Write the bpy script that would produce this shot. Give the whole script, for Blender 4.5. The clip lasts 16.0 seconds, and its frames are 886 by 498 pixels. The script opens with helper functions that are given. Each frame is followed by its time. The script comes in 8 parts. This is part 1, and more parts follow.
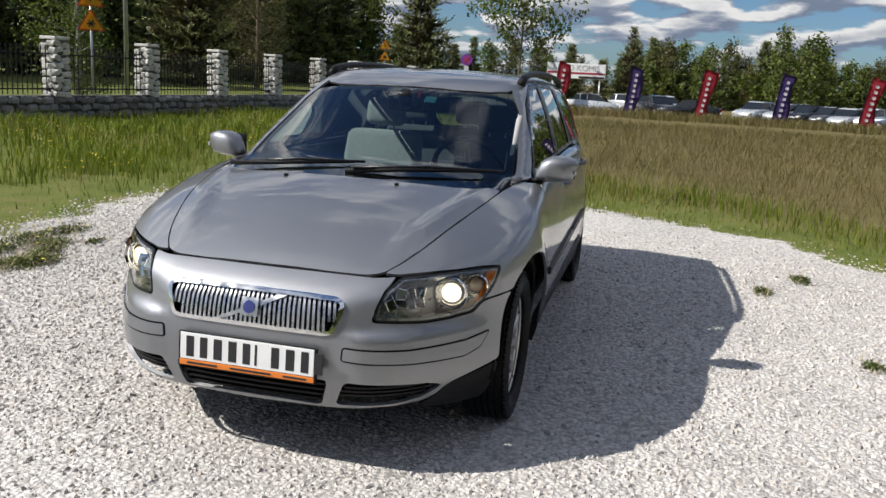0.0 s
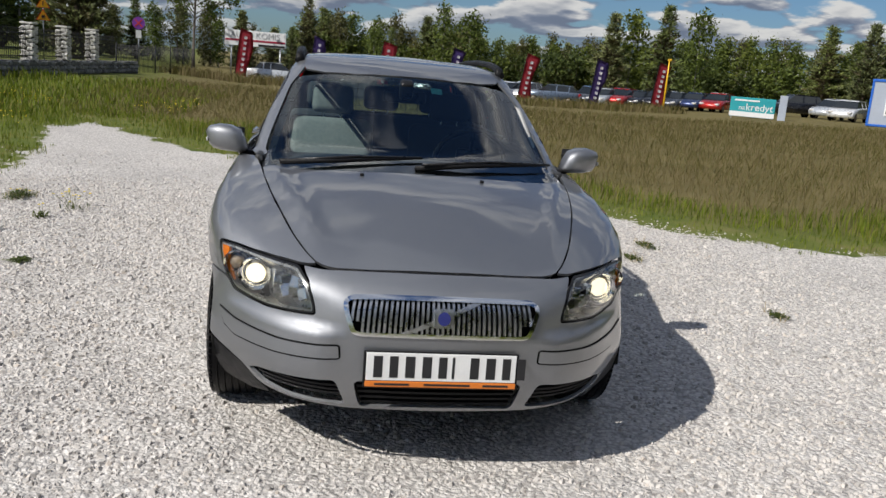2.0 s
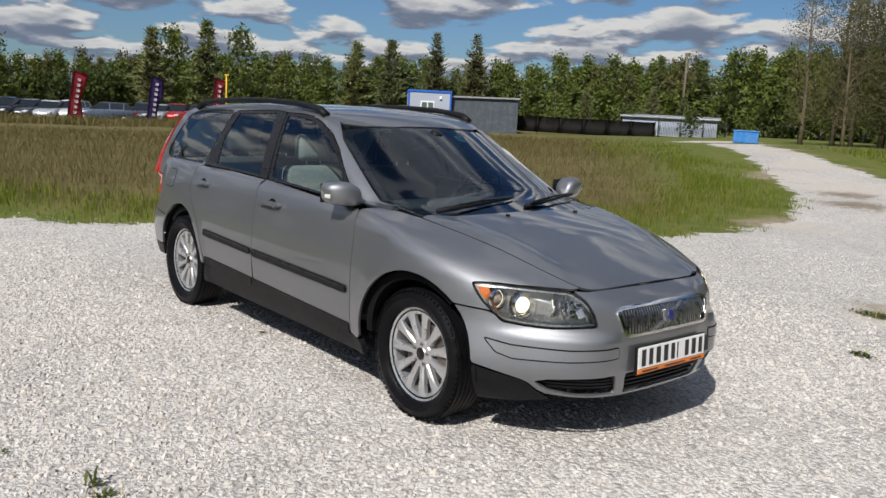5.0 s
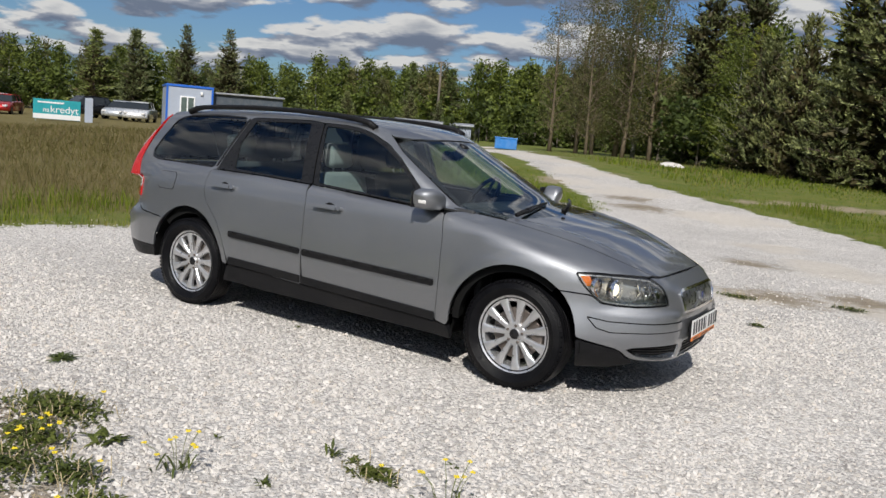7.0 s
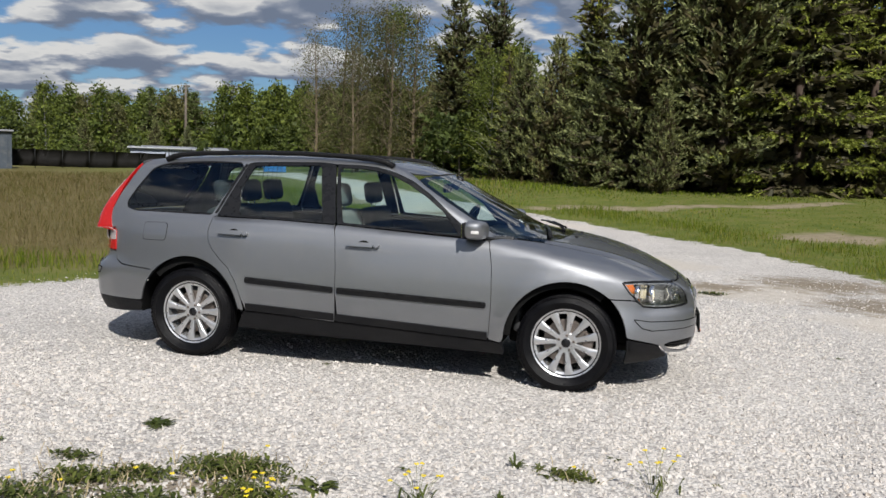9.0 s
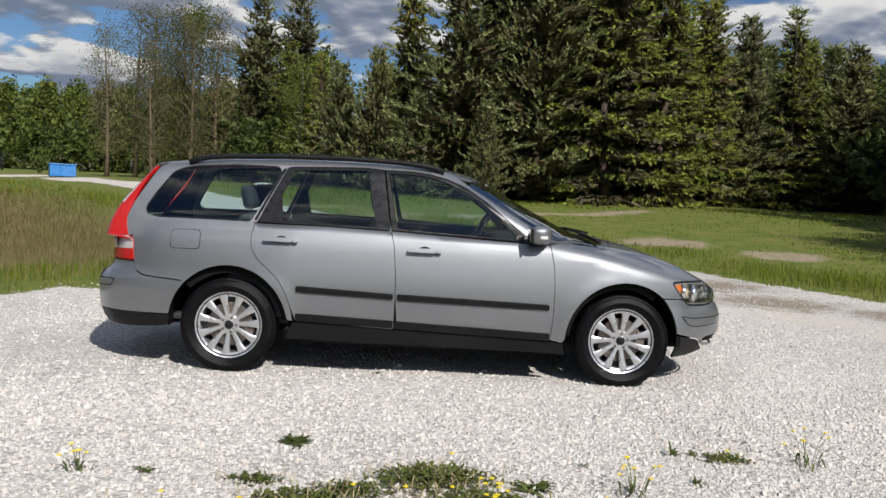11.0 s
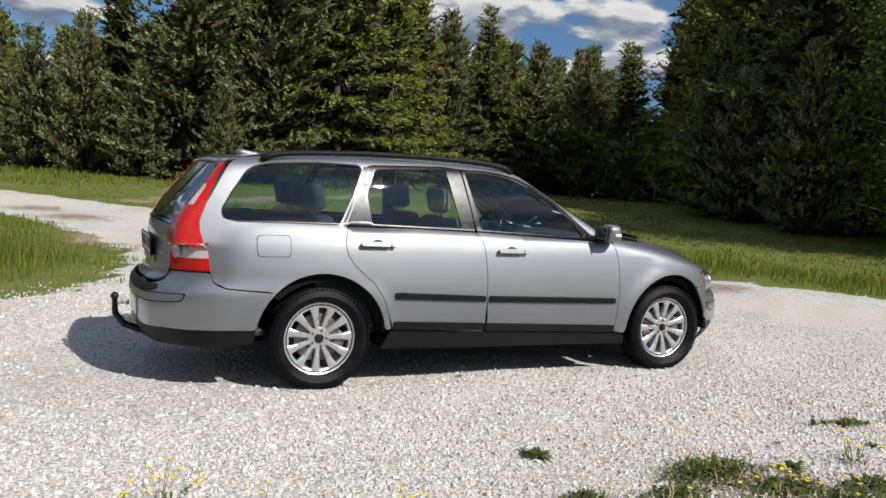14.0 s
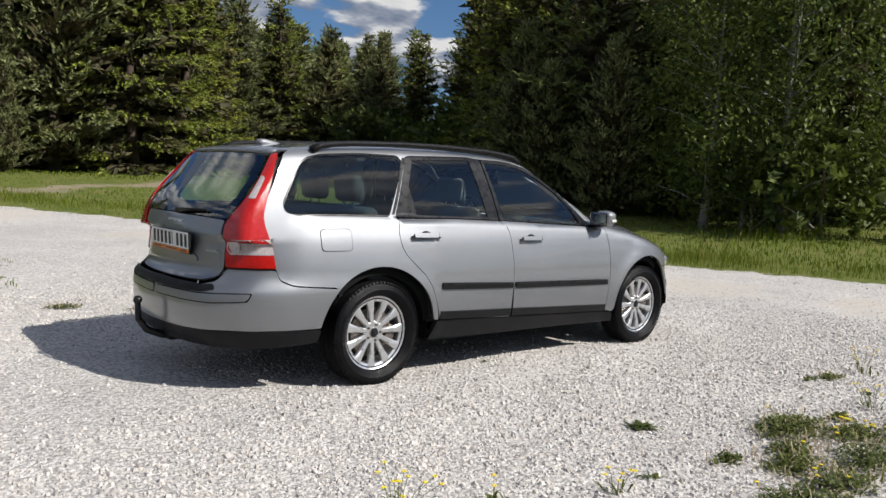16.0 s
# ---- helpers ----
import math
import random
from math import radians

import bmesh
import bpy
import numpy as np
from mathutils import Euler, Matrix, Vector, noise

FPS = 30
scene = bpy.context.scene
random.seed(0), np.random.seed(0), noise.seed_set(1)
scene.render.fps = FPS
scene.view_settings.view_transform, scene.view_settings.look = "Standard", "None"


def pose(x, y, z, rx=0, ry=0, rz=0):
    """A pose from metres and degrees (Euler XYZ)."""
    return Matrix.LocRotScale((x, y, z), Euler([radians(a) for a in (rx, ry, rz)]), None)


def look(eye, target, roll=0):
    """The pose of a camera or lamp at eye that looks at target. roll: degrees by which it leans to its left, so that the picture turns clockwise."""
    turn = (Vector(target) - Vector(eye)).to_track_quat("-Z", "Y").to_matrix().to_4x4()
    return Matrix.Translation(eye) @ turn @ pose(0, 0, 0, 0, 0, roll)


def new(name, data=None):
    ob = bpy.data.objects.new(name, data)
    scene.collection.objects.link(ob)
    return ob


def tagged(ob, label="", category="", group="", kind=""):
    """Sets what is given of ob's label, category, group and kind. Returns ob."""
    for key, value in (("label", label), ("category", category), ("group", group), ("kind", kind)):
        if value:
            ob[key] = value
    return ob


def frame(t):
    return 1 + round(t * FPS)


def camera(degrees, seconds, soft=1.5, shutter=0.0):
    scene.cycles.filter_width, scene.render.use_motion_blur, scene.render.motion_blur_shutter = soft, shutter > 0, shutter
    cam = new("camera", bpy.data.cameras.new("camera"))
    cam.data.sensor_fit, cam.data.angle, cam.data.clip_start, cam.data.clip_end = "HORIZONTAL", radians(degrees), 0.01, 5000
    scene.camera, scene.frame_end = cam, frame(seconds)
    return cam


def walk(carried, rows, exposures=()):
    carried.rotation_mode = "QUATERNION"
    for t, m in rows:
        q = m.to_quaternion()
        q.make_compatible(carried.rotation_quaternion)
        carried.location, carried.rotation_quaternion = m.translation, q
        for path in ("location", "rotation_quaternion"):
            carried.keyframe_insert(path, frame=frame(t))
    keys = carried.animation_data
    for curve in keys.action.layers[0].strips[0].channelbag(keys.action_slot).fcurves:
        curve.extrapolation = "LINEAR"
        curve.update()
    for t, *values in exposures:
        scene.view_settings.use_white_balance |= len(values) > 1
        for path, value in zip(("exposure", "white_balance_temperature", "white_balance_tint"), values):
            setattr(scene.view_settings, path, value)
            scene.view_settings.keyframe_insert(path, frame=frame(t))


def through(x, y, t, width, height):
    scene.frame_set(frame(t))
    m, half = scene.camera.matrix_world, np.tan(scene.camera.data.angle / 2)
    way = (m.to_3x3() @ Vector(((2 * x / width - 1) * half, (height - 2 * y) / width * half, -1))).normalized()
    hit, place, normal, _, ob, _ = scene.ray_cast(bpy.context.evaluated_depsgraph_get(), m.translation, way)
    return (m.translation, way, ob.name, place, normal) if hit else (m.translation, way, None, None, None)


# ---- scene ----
cam = camera(56.3, 16.0)
PATH = [
    (0, (4.661, 1.306, 1.4), (2.76, 0.834, 0.993), 3.2),
    (0.5, (4.686, 0.858, 1.403), (2.746, 0.6, 0.991), 3.7),
    (1, (4.784, 0.418, 1.405), (2.83, 0.345, 0.983), 3.6),
    (1.5, (4.771, -0.03, 1.383), (2.82, 0.067, 0.952), 3.9),
    (2, (4.757, -0.453, 1.402), (2.829, -0.137, 0.976), 4.7),
    (2.5, (4.762, -0.847, 1.431), (2.884, -0.301, 1.015), 5.5),
    (3, (4.686, -1.279, 1.435), (2.859, -0.564, 1.044), 5.5),
    (3.5, (4.662, -1.769, 1.433), (2.9, -0.907, 1.045), 5.0),
    (4, (4.526, -2.234, 1.431), (2.837, -1.223, 1.075), 3.4),
    (4.2, (4.454, -2.41, 1.45), (2.799, -1.343, 1.102), 2.9),
    (6.3, (3.721, -4.389, 1.412), (2.496, -2.835, 1.119), 4.8),
    (6.5, (3.584, -4.535, 1.427), (2.398, -2.951, 1.137), 4.7),
    (7, (3.316, -4.917, 1.409), (2.287, -3.226, 1.125), 5.1),
    (7.5, (2.998, -5.275, 1.398), (2.081, -3.518, 1.126), 5.1),
    (8, (2.596, -5.545, 1.423), (1.848, -3.706, 1.181), 5.3),
    (8.5, (2.219, -5.841, 1.417), (1.622, -3.945, 1.191), 4.9),
    (9, (1.76, -6.016, 1.412), (1.292, -4.082, 1.208), 2.0),
    (9.5, (1.292, -6.187, 1.346), (0.965, -4.223, 1.164), 1.6),
    (10, (0.85, -6.315, 1.34), (0.652, -4.332, 1.165), 2.0),
    (10.2, (0.654, -6.322, 1.33), (0.508, -4.335, 1.159), 2.2),
    (12.3, (-1.276, -6.182, 1.325), (-0.881, -4.228, 1.169), 2.2),
    (12.5, (-1.462, -6.152, 1.337), (-1.021, -4.208, 1.171), 2.0),
    (13, (-1.913, -5.941, 1.303), (-1.342, -4.031, 1.144), 2.0),
    (13.5, (-2.371, -5.764, 1.302), (-1.654, -3.903, 1.145), 2.4),
    (14, (-2.79, -5.602, 1.325), (-1.94, -3.799, 1.153), 3.2),
    (14.5, (-3.201, -5.392, 1.325), (-2.245, -3.642, 1.165), 3.9),
    (15, (-3.611, -5.238, 1.298), (-2.551, -3.557, 1.079), 3.6),
    (15.5, (-3.956, -5.003, 1.267), (-2.771, -3.404, 1.065), 3.2),
    (16, (-4.289, -4.713, 1.271), (-2.966, -3.223, 1.092), 2.9),
]
walk(cam, [(t, look(eye, target, roll)) for t, eye, target, roll in PATH],
     [(0, 0.12), (1, -0.07), (2.5, -0.18), (7, -0.19), (9.5, -0.11), (13, -0.02), (16, -0.02)])

# ---- world, sun, exposure ----
SUN_WAY = Vector((0.46, -0.90, 0.93)).normalized()  # towards the sun
sun_data = bpy.data.lights.new("sun", "SUN")
sun_data.energy, sun_data.angle, sun_data.color = 5.5, radians(0.55), (1.0, 0.965, 0.91)
sun = new("sun", sun_data)
sun.matrix_world = look(SUN_WAY * 60, (0, 0, 0))

world = bpy.data.worlds.new("sky")
scene.world = world
world.use_nodes = True


class Nodes:
    """Short-hand to wire a node tree."""

    def __init__(self, tree):
        self.tree = tree
        tree.nodes.clear()

    def add(self, kind, **inputs):
        node = self.tree.nodes.new(kind)
        for key, value in inputs.items():
            self.feed(node, int(key[1:]) if key[0] == "i" and key[1:].isdigit() else key.replace("_", " "), value)
        return node

    def feed(self, node, key, value):
        socket = node.inputs[key]
        if isinstance(value, bpy.types.NodeSocket):
            self.tree.links.new(value, socket)
        elif isinstance(value, bpy.types.Node):
            self.tree.links.new(value.outputs[0], socket)
        else:
            socket.default_value = value

    def math(self, op, a, b=0.0, clamp=False):
        node = self.add("ShaderNodeMath", i0=a, i1=b)
        node.operation, node.use_clamp = op, clamp
        return node.outputs[0]

    def vmath(self, op, a, b=(0, 0, 0)):
        node = self.add("ShaderNodeVectorMath", i0=a, i1=b)
        node.operation = op
        return node.outputs[0]

    def noise(self, where, scale, detail=4.0, rough=0.55, distort=0.0):
        return self.add("ShaderNodeTexNoise", Vector=where, Scale=scale, Detail=detail, Roughness=rough, Distortion=distort).outputs[0]

    def ramp(self, value, *stops, ease="LINEAR"):
        node = self.add("ShaderNodeValToRGB", Fac=value)
        node.color_ramp.interpolation = ease
        marks = node.color_ramp.elements
        while len(marks) < len(stops):
            marks.new(0.5)
        for mark, (at, colour) in zip(marks, stops):
            mark.position = at
            mark.color = (*colour, 1.0) if not isinstance(colour, (int, float)) else (colour, colour, colour, 1.0)
        return node.outputs[0]

    def mix(self, fac, a, b, blend="MIX"):
        node = self.add("ShaderNodeMix")
        node.data_type, node.blend_type = "RGBA", blend
        for key, value in ((0, fac), (6, a), (7, b)):
            if isinstance(value, tuple) and len(value) == 3:
                value = (*value, 1.0)
            self.feed(node, key, value)
        return node.outputs[2]


def build_sky():
    n = Nodes(world.node_tree)
    sky = n.add("ShaderNodeTexSky")
    sky.sky_type, sky.sun_disc = "NISHITA", False
    sky.sun_elevation, sky.sun_rotation = math.asin(SUN_WAY.z), math.atan2(SUN_WAY.x, SUN_WAY.y)
    sky.air_density, sky.dust_density, sky.ozone_density = 1.0, 0.6, 1.4
    way = n.add("ShaderNodeTexCoord").outputs["Generated"]
    axes = n.add("ShaderNodeSeparateXYZ", Vector=way)
    height = n.math("MAXIMUM", axes.outputs[2], 0.0)
    drop = n.math("ADD", height, 0.21)
    east, north = n.math("DIVIDE", axes.outputs[0], drop), n.math("DIVIDE", axes.outputs[1], drop)
    flat = n.add("ShaderNodeCombineXYZ", X=east, Y=north, Z=1.7).outputs[0]
    over = n.vmath("MULTIPLY", flat, (0.962, 0.962, 1.0))
    deck = n.math("MULTIPLY", n.math("SUBTRACT", n.noise(flat, 0.7, 2.0), 0.5), 0.16)
    big = n.math("ADD", n.noise(flat, 2.9, 8.0, 0.49, 0.0), deck)
    lit = n.math("ADD", n.noise(over, 2.9, 6.0, 0.46, 0.0), deck)
    cover = n.ramp(big, (0.445, 0.0), (0.515, 1.0), ease="EASE")
    shade = n.ramp(n.math("ADD", n.math("SUBTRACT", big, lit), 0.5), (0.45, (2.5, 3.1, 4.3)), (0.505, (4.6, 5.1, 6.2)), (0.555, (10.8, 10.8, 10.7)))
    shade = n.mix(n.ramp(big, (0.55, 0.0), (0.68, 0.7)), shade, (3.0, 3.6, 4.8))
    shade = n.mix(1.0, shade, n.ramp(height, (0.0, 0.5), (0.18, 0.52), (0.55, 0.68)), "MULTIPLY")
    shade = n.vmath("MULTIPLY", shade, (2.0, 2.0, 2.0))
    low = n.ramp(height, (0.0, 0.45), (0.06, 1.0))
    tint = n.mix(n.math("MULTIPLY", cover, low), n.vmath("MULTIPLY", sky.outputs[0], (0.62, 0.86, 1.18)), shade)
    back = n.add("ShaderNodeBackground", Color=tint, Strength=0.066)
    n.add("ShaderNodeOutputWorld", Surface=back.outputs[0])


build_sky()

# ---- materials ----
def material(name, colour, rough=0.6, metal=0.0, spread=0.25, grain=6.0, bump=0.0, bump_scale=60.0, coat=0.0, coat_rough=0.03, spec=0.5,
             light=0.0, alpha=None, sub=None, piece=0.0, stretch=(1, 1, 1), dirt=0.0, dirt_colour=(0.35, 0.32, 0.27)):
    """A surface with colour that varies at two scales, fine relief, and dust where asked."""
    mat = bpy.data.materials.new(name)
    mat.use_nodes = True
    n = Nodes(mat.node_tree)
    where = n.add("ShaderNodeTexCoord").outputs["Object"]
    where = n.vmath("MULTIPLY", where, stretch)
    coarse, fine = n.noise(where, grain, 4.0), n.noise(where, grain * 9.0, 3.0)
    mixed = n.math("ADD", n.math("MULTIPLY", coarse, 0.6), n.math("MULTIPLY", fine, 0.4))
    dark = tuple(c * (1 - spread) for c in colour)
    pale = tuple(min(1.0, c * (1 + spread)) for c in colour)
    tint = n.ramp(mixed, (0.32, dark), (0.68, pale))
    if piece:
        info = n.add("ShaderNodeObjectInfo")
        swing = n.ramp(info.outputs["Random"], (0.0, 1 - piece), (1.0, 1 + piece))
        tint = n.mix(1.0, tint, swing, "MULTIPLY")
    if dirt:
        mask = n.ramp(n.noise(where, 3.0, 6.0, 0.65), (0.48, 0.0), (0.72, dirt))
        tint = n.mix(mask, tint, dirt_colour)
    b = n.add("ShaderNodeBsdfPrincipled", Base_Color=tint, Metallic=metal, Coat_Weight=coat, Coat_Roughness=coat_rough)
    b.inputs["Specular IOR Level"].default_value = spec
    n.feed(b, "Roughness", n.ramp(coarse, (0.3, max(0.0, rough - 0.08)), (0.7, min(1.0, rough + 0.08))))
    if bump:
        relief = n.noise(where, bump_scale, 5.0, 0.6)
        n.feed(b, "Normal", n.add("ShaderNodeBump", Strength=bump, Distance=0.01, Height=relief).outputs[0])
    if light:
        b.inputs["Emission Strength"].default_value = light
        n.feed(b, "Emission Color", (*colour, 1.0))
    n.add("ShaderNodeOutputMaterial", Surface=b.outputs[0])
    return mat


def part(name, bm, mat, parent=None, label="", smooth=True):
    """Link a bmesh as one mesh object, under parent where there is one."""
    mesh = bpy.data.meshes.new(name)
    bm.to_mesh(mesh)
    bm.free()
    for m in (mat if isinstance(mat, (list, tuple)) else (mat,)):
        mesh.materials.append(m)
    mesh.shade_smooth() if smooth else mesh.shade_flat()
    ob = new(name, mesh)
    ob.parent = parent
    if label:
        ob["label"] = label
    return ob


def part_data(name, points, faces, mat, parent=None, label="", smooth=False):
    """The same from points and faces worked out in a loop."""
    mesh = bpy.data.meshes.new(name)
    mesh.from_pydata([tuple(map(float, p)) for p in points], [], faces)
    for m in (mat if isinstance(mat, (list, tuple)) else (mat,)):
        mesh.materials.append(m)
    mesh.shade_smooth() if smooth else mesh.shade_flat()
    ob = new(name, mesh)
    ob.parent = parent
    if label:
        ob["label"] = label
    return ob


def thing(name, m, label, category, group="", kind=""):
    """An Empty at a thing's base."""
    ob = new(name)
    ob.empty_display_size = 0.1
    ob.matrix_world = m
    return tagged(ob, label, category, group, kind)


def block(bm, size, m=Matrix(), bevel=0.0, segments=2):
    """Add a bevelled box to bm."""
    made = bmesh.ops.create_cube(bm, size=1.0, matrix=m @ Matrix.Diagonal((*size, 1.0)))
    if bevel:
        edges = list({e for v in made["verts"] for e in v.link_edges})
        bmesh.ops.bevel(bm, geom=edges, offset=bevel, segments=segments, affect="EDGES", profile=0.5)
    return bm


def tube(bm, points, radius, sides=8, caps=True):
    """Add a tube along points; radius is a number or one for each point."""
    points = [Vector(p) for p in points]
    radii = radius if isinstance(radius, (list, tuple)) else [radius] * len(points)
    rings, side = [], None
    for i, p in enumerate(points):
        along = (points[min(i + 1, len(points) - 1)] - points[max(i - 1, 0)]).normalized()
        if side is None:
            side = along.orthogonal().normalized()
        side = (side - along * side.dot(along)).normalized()
        up = along.cross(side)
        rings.append([bm.verts.new(p + radii[i] * (math.cos(a) * side + math.sin(a) * up)) for a in (2 * math.pi * k / sides for k in range(sides))])
    for a, b in zip(rings, rings[1:]):
        for k in range(sides):
            bm.faces.new((a[k], a[(k + 1) % sides], b[(k + 1) % sides], b[k]))
    if caps:
        bm.faces.new(rings[0][::-1])
        bm.faces.new(rings[-1])
    return bm


def smooth_step(a, b, v):
    t = np.clip((np.asarray(v, float) - a) / (b - a), 0, 1)
    return t * t * (3 - 2 * t)

# ---- ground ----
LOT = [(-10.2, -4.2), (-7.6, -2.4), (-6.2, -1.0), (-5.2, -0.2), (-4.7, 1.2), (-3.9, 2.4), (-2.7, 3.25), (-2.2, 4.4), (-1.8, 7.3), (-2.4, 10.2),
       (-4.2, 13.6), (-8.0, 18.5), (-14.5, 27.0), (-24.0, 40.0), (-22.6, 41.0), (-12.8, 28.2), (-7.0, 20.6), (-2.6, 16.0), (1.2, 12.6), (3.6, 9.6),
       (5.2, 6.2), (6.4, 3.9), (7.4, 2.4), (8.7, -0.3), (12.0, -5.0), (14.0, -12.0), (6.0, -14.0), (3.0, -8.0), (1.9, -4.6), (0.9, -3.7),
       (0.2, -3.45), (-0.8, -3.6), (-2.2, -3.75), (-4.6, -3.65), (-7.0, -4.1), (-9.0, -4.6)]


def inside(outline, x, y):
    """How far points lie inside (+) or outside (-) an outline."""
    x, y = np.asarray(x, float), np.asarray(y, float)
    odd, near = np.zeros(x.shape, bool), np.full(x.shape, 1e9)
    for (ax, ay), (bx, by) in zip(outline, outline[1:] + outline[:1]):
        ex, ey = bx - ax, by - ay
        t = np.clip(((x - ax) * ex + (y - ay) * ey) / (ex * ex + ey * ey), 0, 1)
        near = np.minimum(near, np.hypot(x - ax - t * ex, y - ay - t * ey))
        with np.errstate(divide="ignore", invalid="ignore"):
            odd ^= ((ay > y) != (by > y)) & (x < (bx - ax) * (y - ay) / (by - ay + 1e-12) + ax)
    return np.where(odd, near, -near)


def ground_height(x, y):
    """The lot is level; the land rises to the wood in the north-east and falls away to the west."""
    x, y = np.asarray(x, float), np.asarray(y, float)
    r, turn = np.hypot(x, y), np.degrees(np.arctan2(y, x))
    rise = smooth_step(-25, 15, turn) * (1 - smooth_step(112, 142, turn))
    fall = np.where(turn > 0, smooth_step(140, 165, turn), smooth_step(162, 176, -turn))
    h = 0.75 * rise * smooth_step(8, 26, r) - 0.62 * fall * smooth_step(16, 60, r)
    return h + 0.03 * smooth_step(6, 12, r) * np.sin(x * 0.7 + 1.3 * np.sin(y * 0.4)) * np.cos(y * 0.63)


def ripple(x, y):
    """Small unevenness of the lot."""
    return 0.010 * np.sin(x * 5.1 + 2 * np.sin(y * 2.3)) * np.sin(y * 4.3) * (np.hypot(x, y) < 14)


def ground_material():
    mat = bpy.data.materials.new("ground_of_gravel_and_meadow")
    mat.use_nodes = True
    n = Nodes(mat.node_tree)
    where = n.add("ShaderNodeTexCoord").outputs["Object"]
    kind = n.add("ShaderNodeAttribute")
    kind.attribute_name = "gravel"
    bare = n.add("ShaderNodeAttribute")
    bare.attribute_name = "bare"
    edge = n.math("ADD", kind.outputs["Fac"], n.math("MULTIPLY", n.math("SUBTRACT", n.noise(where, 1.7, 7.0, 0.68), 0.5), 1.25))
    mask = n.ramp(edge, (0.46, 0.0), (0.54, 1.0))
    # crushed limestone
    stone = n.add("ShaderNodeTexVoronoi", Vector=n.vmath("ADD", where, n.vmath("MULTIPLY", n.add("ShaderNodeTexNoise", Vector=where, Scale=9.0).outputs[1], (0.05, 0.05, 0.05))), Scale=46.0)
    small = n.add("ShaderNodeTexVoronoi", Vector=where, Scale=130.0)
    tone = n.add("ShaderNodeSeparateColor", Color=stone.outputs["Color"])
    grey = n.ramp(tone.outputs[0], (0.0, (0.44, 0.405, 0.375)), (0.25, (0.59, 0.555, 0.52)), (1.0, (0.72, 0.68, 0.64)))
    # shade in the gaps between stones, put into the colour
    gap_shade = n.ramp(stone.outputs["Distance"], (0.36, 1.0), (0.74, 0.64))
    grey = n.mix(1.0, grey, gap_shade, "MULTIPLY")
    patch = n.ramp(n.noise(where, 0.55, 5.0, 0.6), (0.35, 0.88), (0.65, 1.06))
    grey = n.mix(1.0, grey, patch, "MULTIPLY")
    dust = n.ramp(n.math("ADD", bare.outputs["Fac"], n.math("MULTIPLY", n.math("SUBTRACT", n.noise(where, 1.1, 6.0, 0.65), 0.5), 1.2)), (0.42, 0.0), (0.62, 0.85))
    sand = n.ramp(n.noise(where, 14.0, 6.0, 0.7), (0.3, (0.44, 0.395, 0.34)), (0.7, (0.60, 0.55, 0.49)))
    grey = n.mix(dust, grey, sand)
    # soil and short grass under the blades
    soil = n.ramp(n.noise(where, 1.7, 7.0, 0.68), (0.3, (0.072, 0.106, 0.016)), (0.5, (0.125, 0.145, 0.028)), (0.72, (0.180, 0.160, 0.060)))
    earth = n.ramp(n.noise(where, 6.0, 6.0, 0.7), (0.3, (0.20, 0.165, 0.105)), (0.7, (0.33, 0.275, 0.19)))
    hay = n.add("ShaderNodeAttribute")
    hay.attribute_name = "dry"
    soil = n.mix(hay.outputs["Fac"], soil, n.ramp(n.noise(where, 0.8, 7.0, 0.68), (0.3, (0.105, 0.092, 0.028)), (0.7, (0.185, 0.145, 0.062))))
    soil = n.mix(n.ramp(n.math("ADD", bare.outputs["Fac"], n.math("MULTIPLY", n.math("SUBTRACT", n.noise(where, 0.9, 6.0, 0.6), 0.5), 0.9)), (0.42, 0.0), (0.6, 1.0)), soil, earth)
    wet = n.add("ShaderNodeAttribute")
    wet.attribute_name = "damp"
    mud = n.ramp(n.noise(where, 9.0, 6.0, 0.7), (0.3, (0.12, 0.090, 0.052)), (0.7, (0.27, 0.215, 0.145)))
    grey = n.mix(n.ramp(n.math("ADD", wet.outputs["Fac"], n.math("MULTIPLY", n.math("SUBTRACT", n.noise(where, 4.5, 8.0, 0.78), 0.5), 1.5)), (0.36, 0.0), (0.72, 0.85)), grey, mud)
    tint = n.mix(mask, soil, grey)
    b = n.add("ShaderNodeBsdfPrincipled", Base_Color=tint, Roughness=0.95)
    b.inputs["Specular IOR Level"].default_value = 0.25
    bumps = n.math("ADD", n.math("MULTIPLY", n.math("SUBTRACT", 0.9, stone.outputs["Distance"]), n.math("SUBTRACT", 1.0, dust)), n.math("MULTIPLY", n.math("SUBTRACT", 0.9, small.outputs["Distance"]), 0.35))
    n.feed(b, "Normal", n.add("ShaderNodeBump", Strength=0.65, Distance=0.018, Height=bumps).outputs[0])
    n.add("ShaderNodeOutputMaterial", Surface=b.outputs[0])
    return mat


# worn and sandy places: x, y, radius
BARE = [(3.2, 4.6, 1.2), (5.2, 1.2, 1.5), (1.8, 3.9, 0.7), (6.0, -1.5, 1.6), (4.2, 2.6, 1.1), (-2.0, 9.0, 1.2), (1.0, 9.0, 1.0), (-5.5, 15.8, 1.6),
        (5.5, 12.5, 1.6), (7.5, 10.5, 1.2),
        (-3.6, 15.0, 1.7), (-6.3, 18.4, 1.9), (-8.8, 21.5, 1.9), (-11.0, 24.4, 2.0), (-13.5, 27.6, 2.0), (-16.2, 31.2, 2.2), (-19.0, 35.0, 2.2), (-22.0, 39.2, 2.2), (-0.6, 12.6, 1.6), (2.0, 7.2, 1.3)]

# the cart track that leaves the lot towards the wood
BARE += [(-1.0 + 0.75 * k, 16.0 + 0.40 * k + 0.25 * math.sin(1.3 * k), 0.85) for k in range(12)]
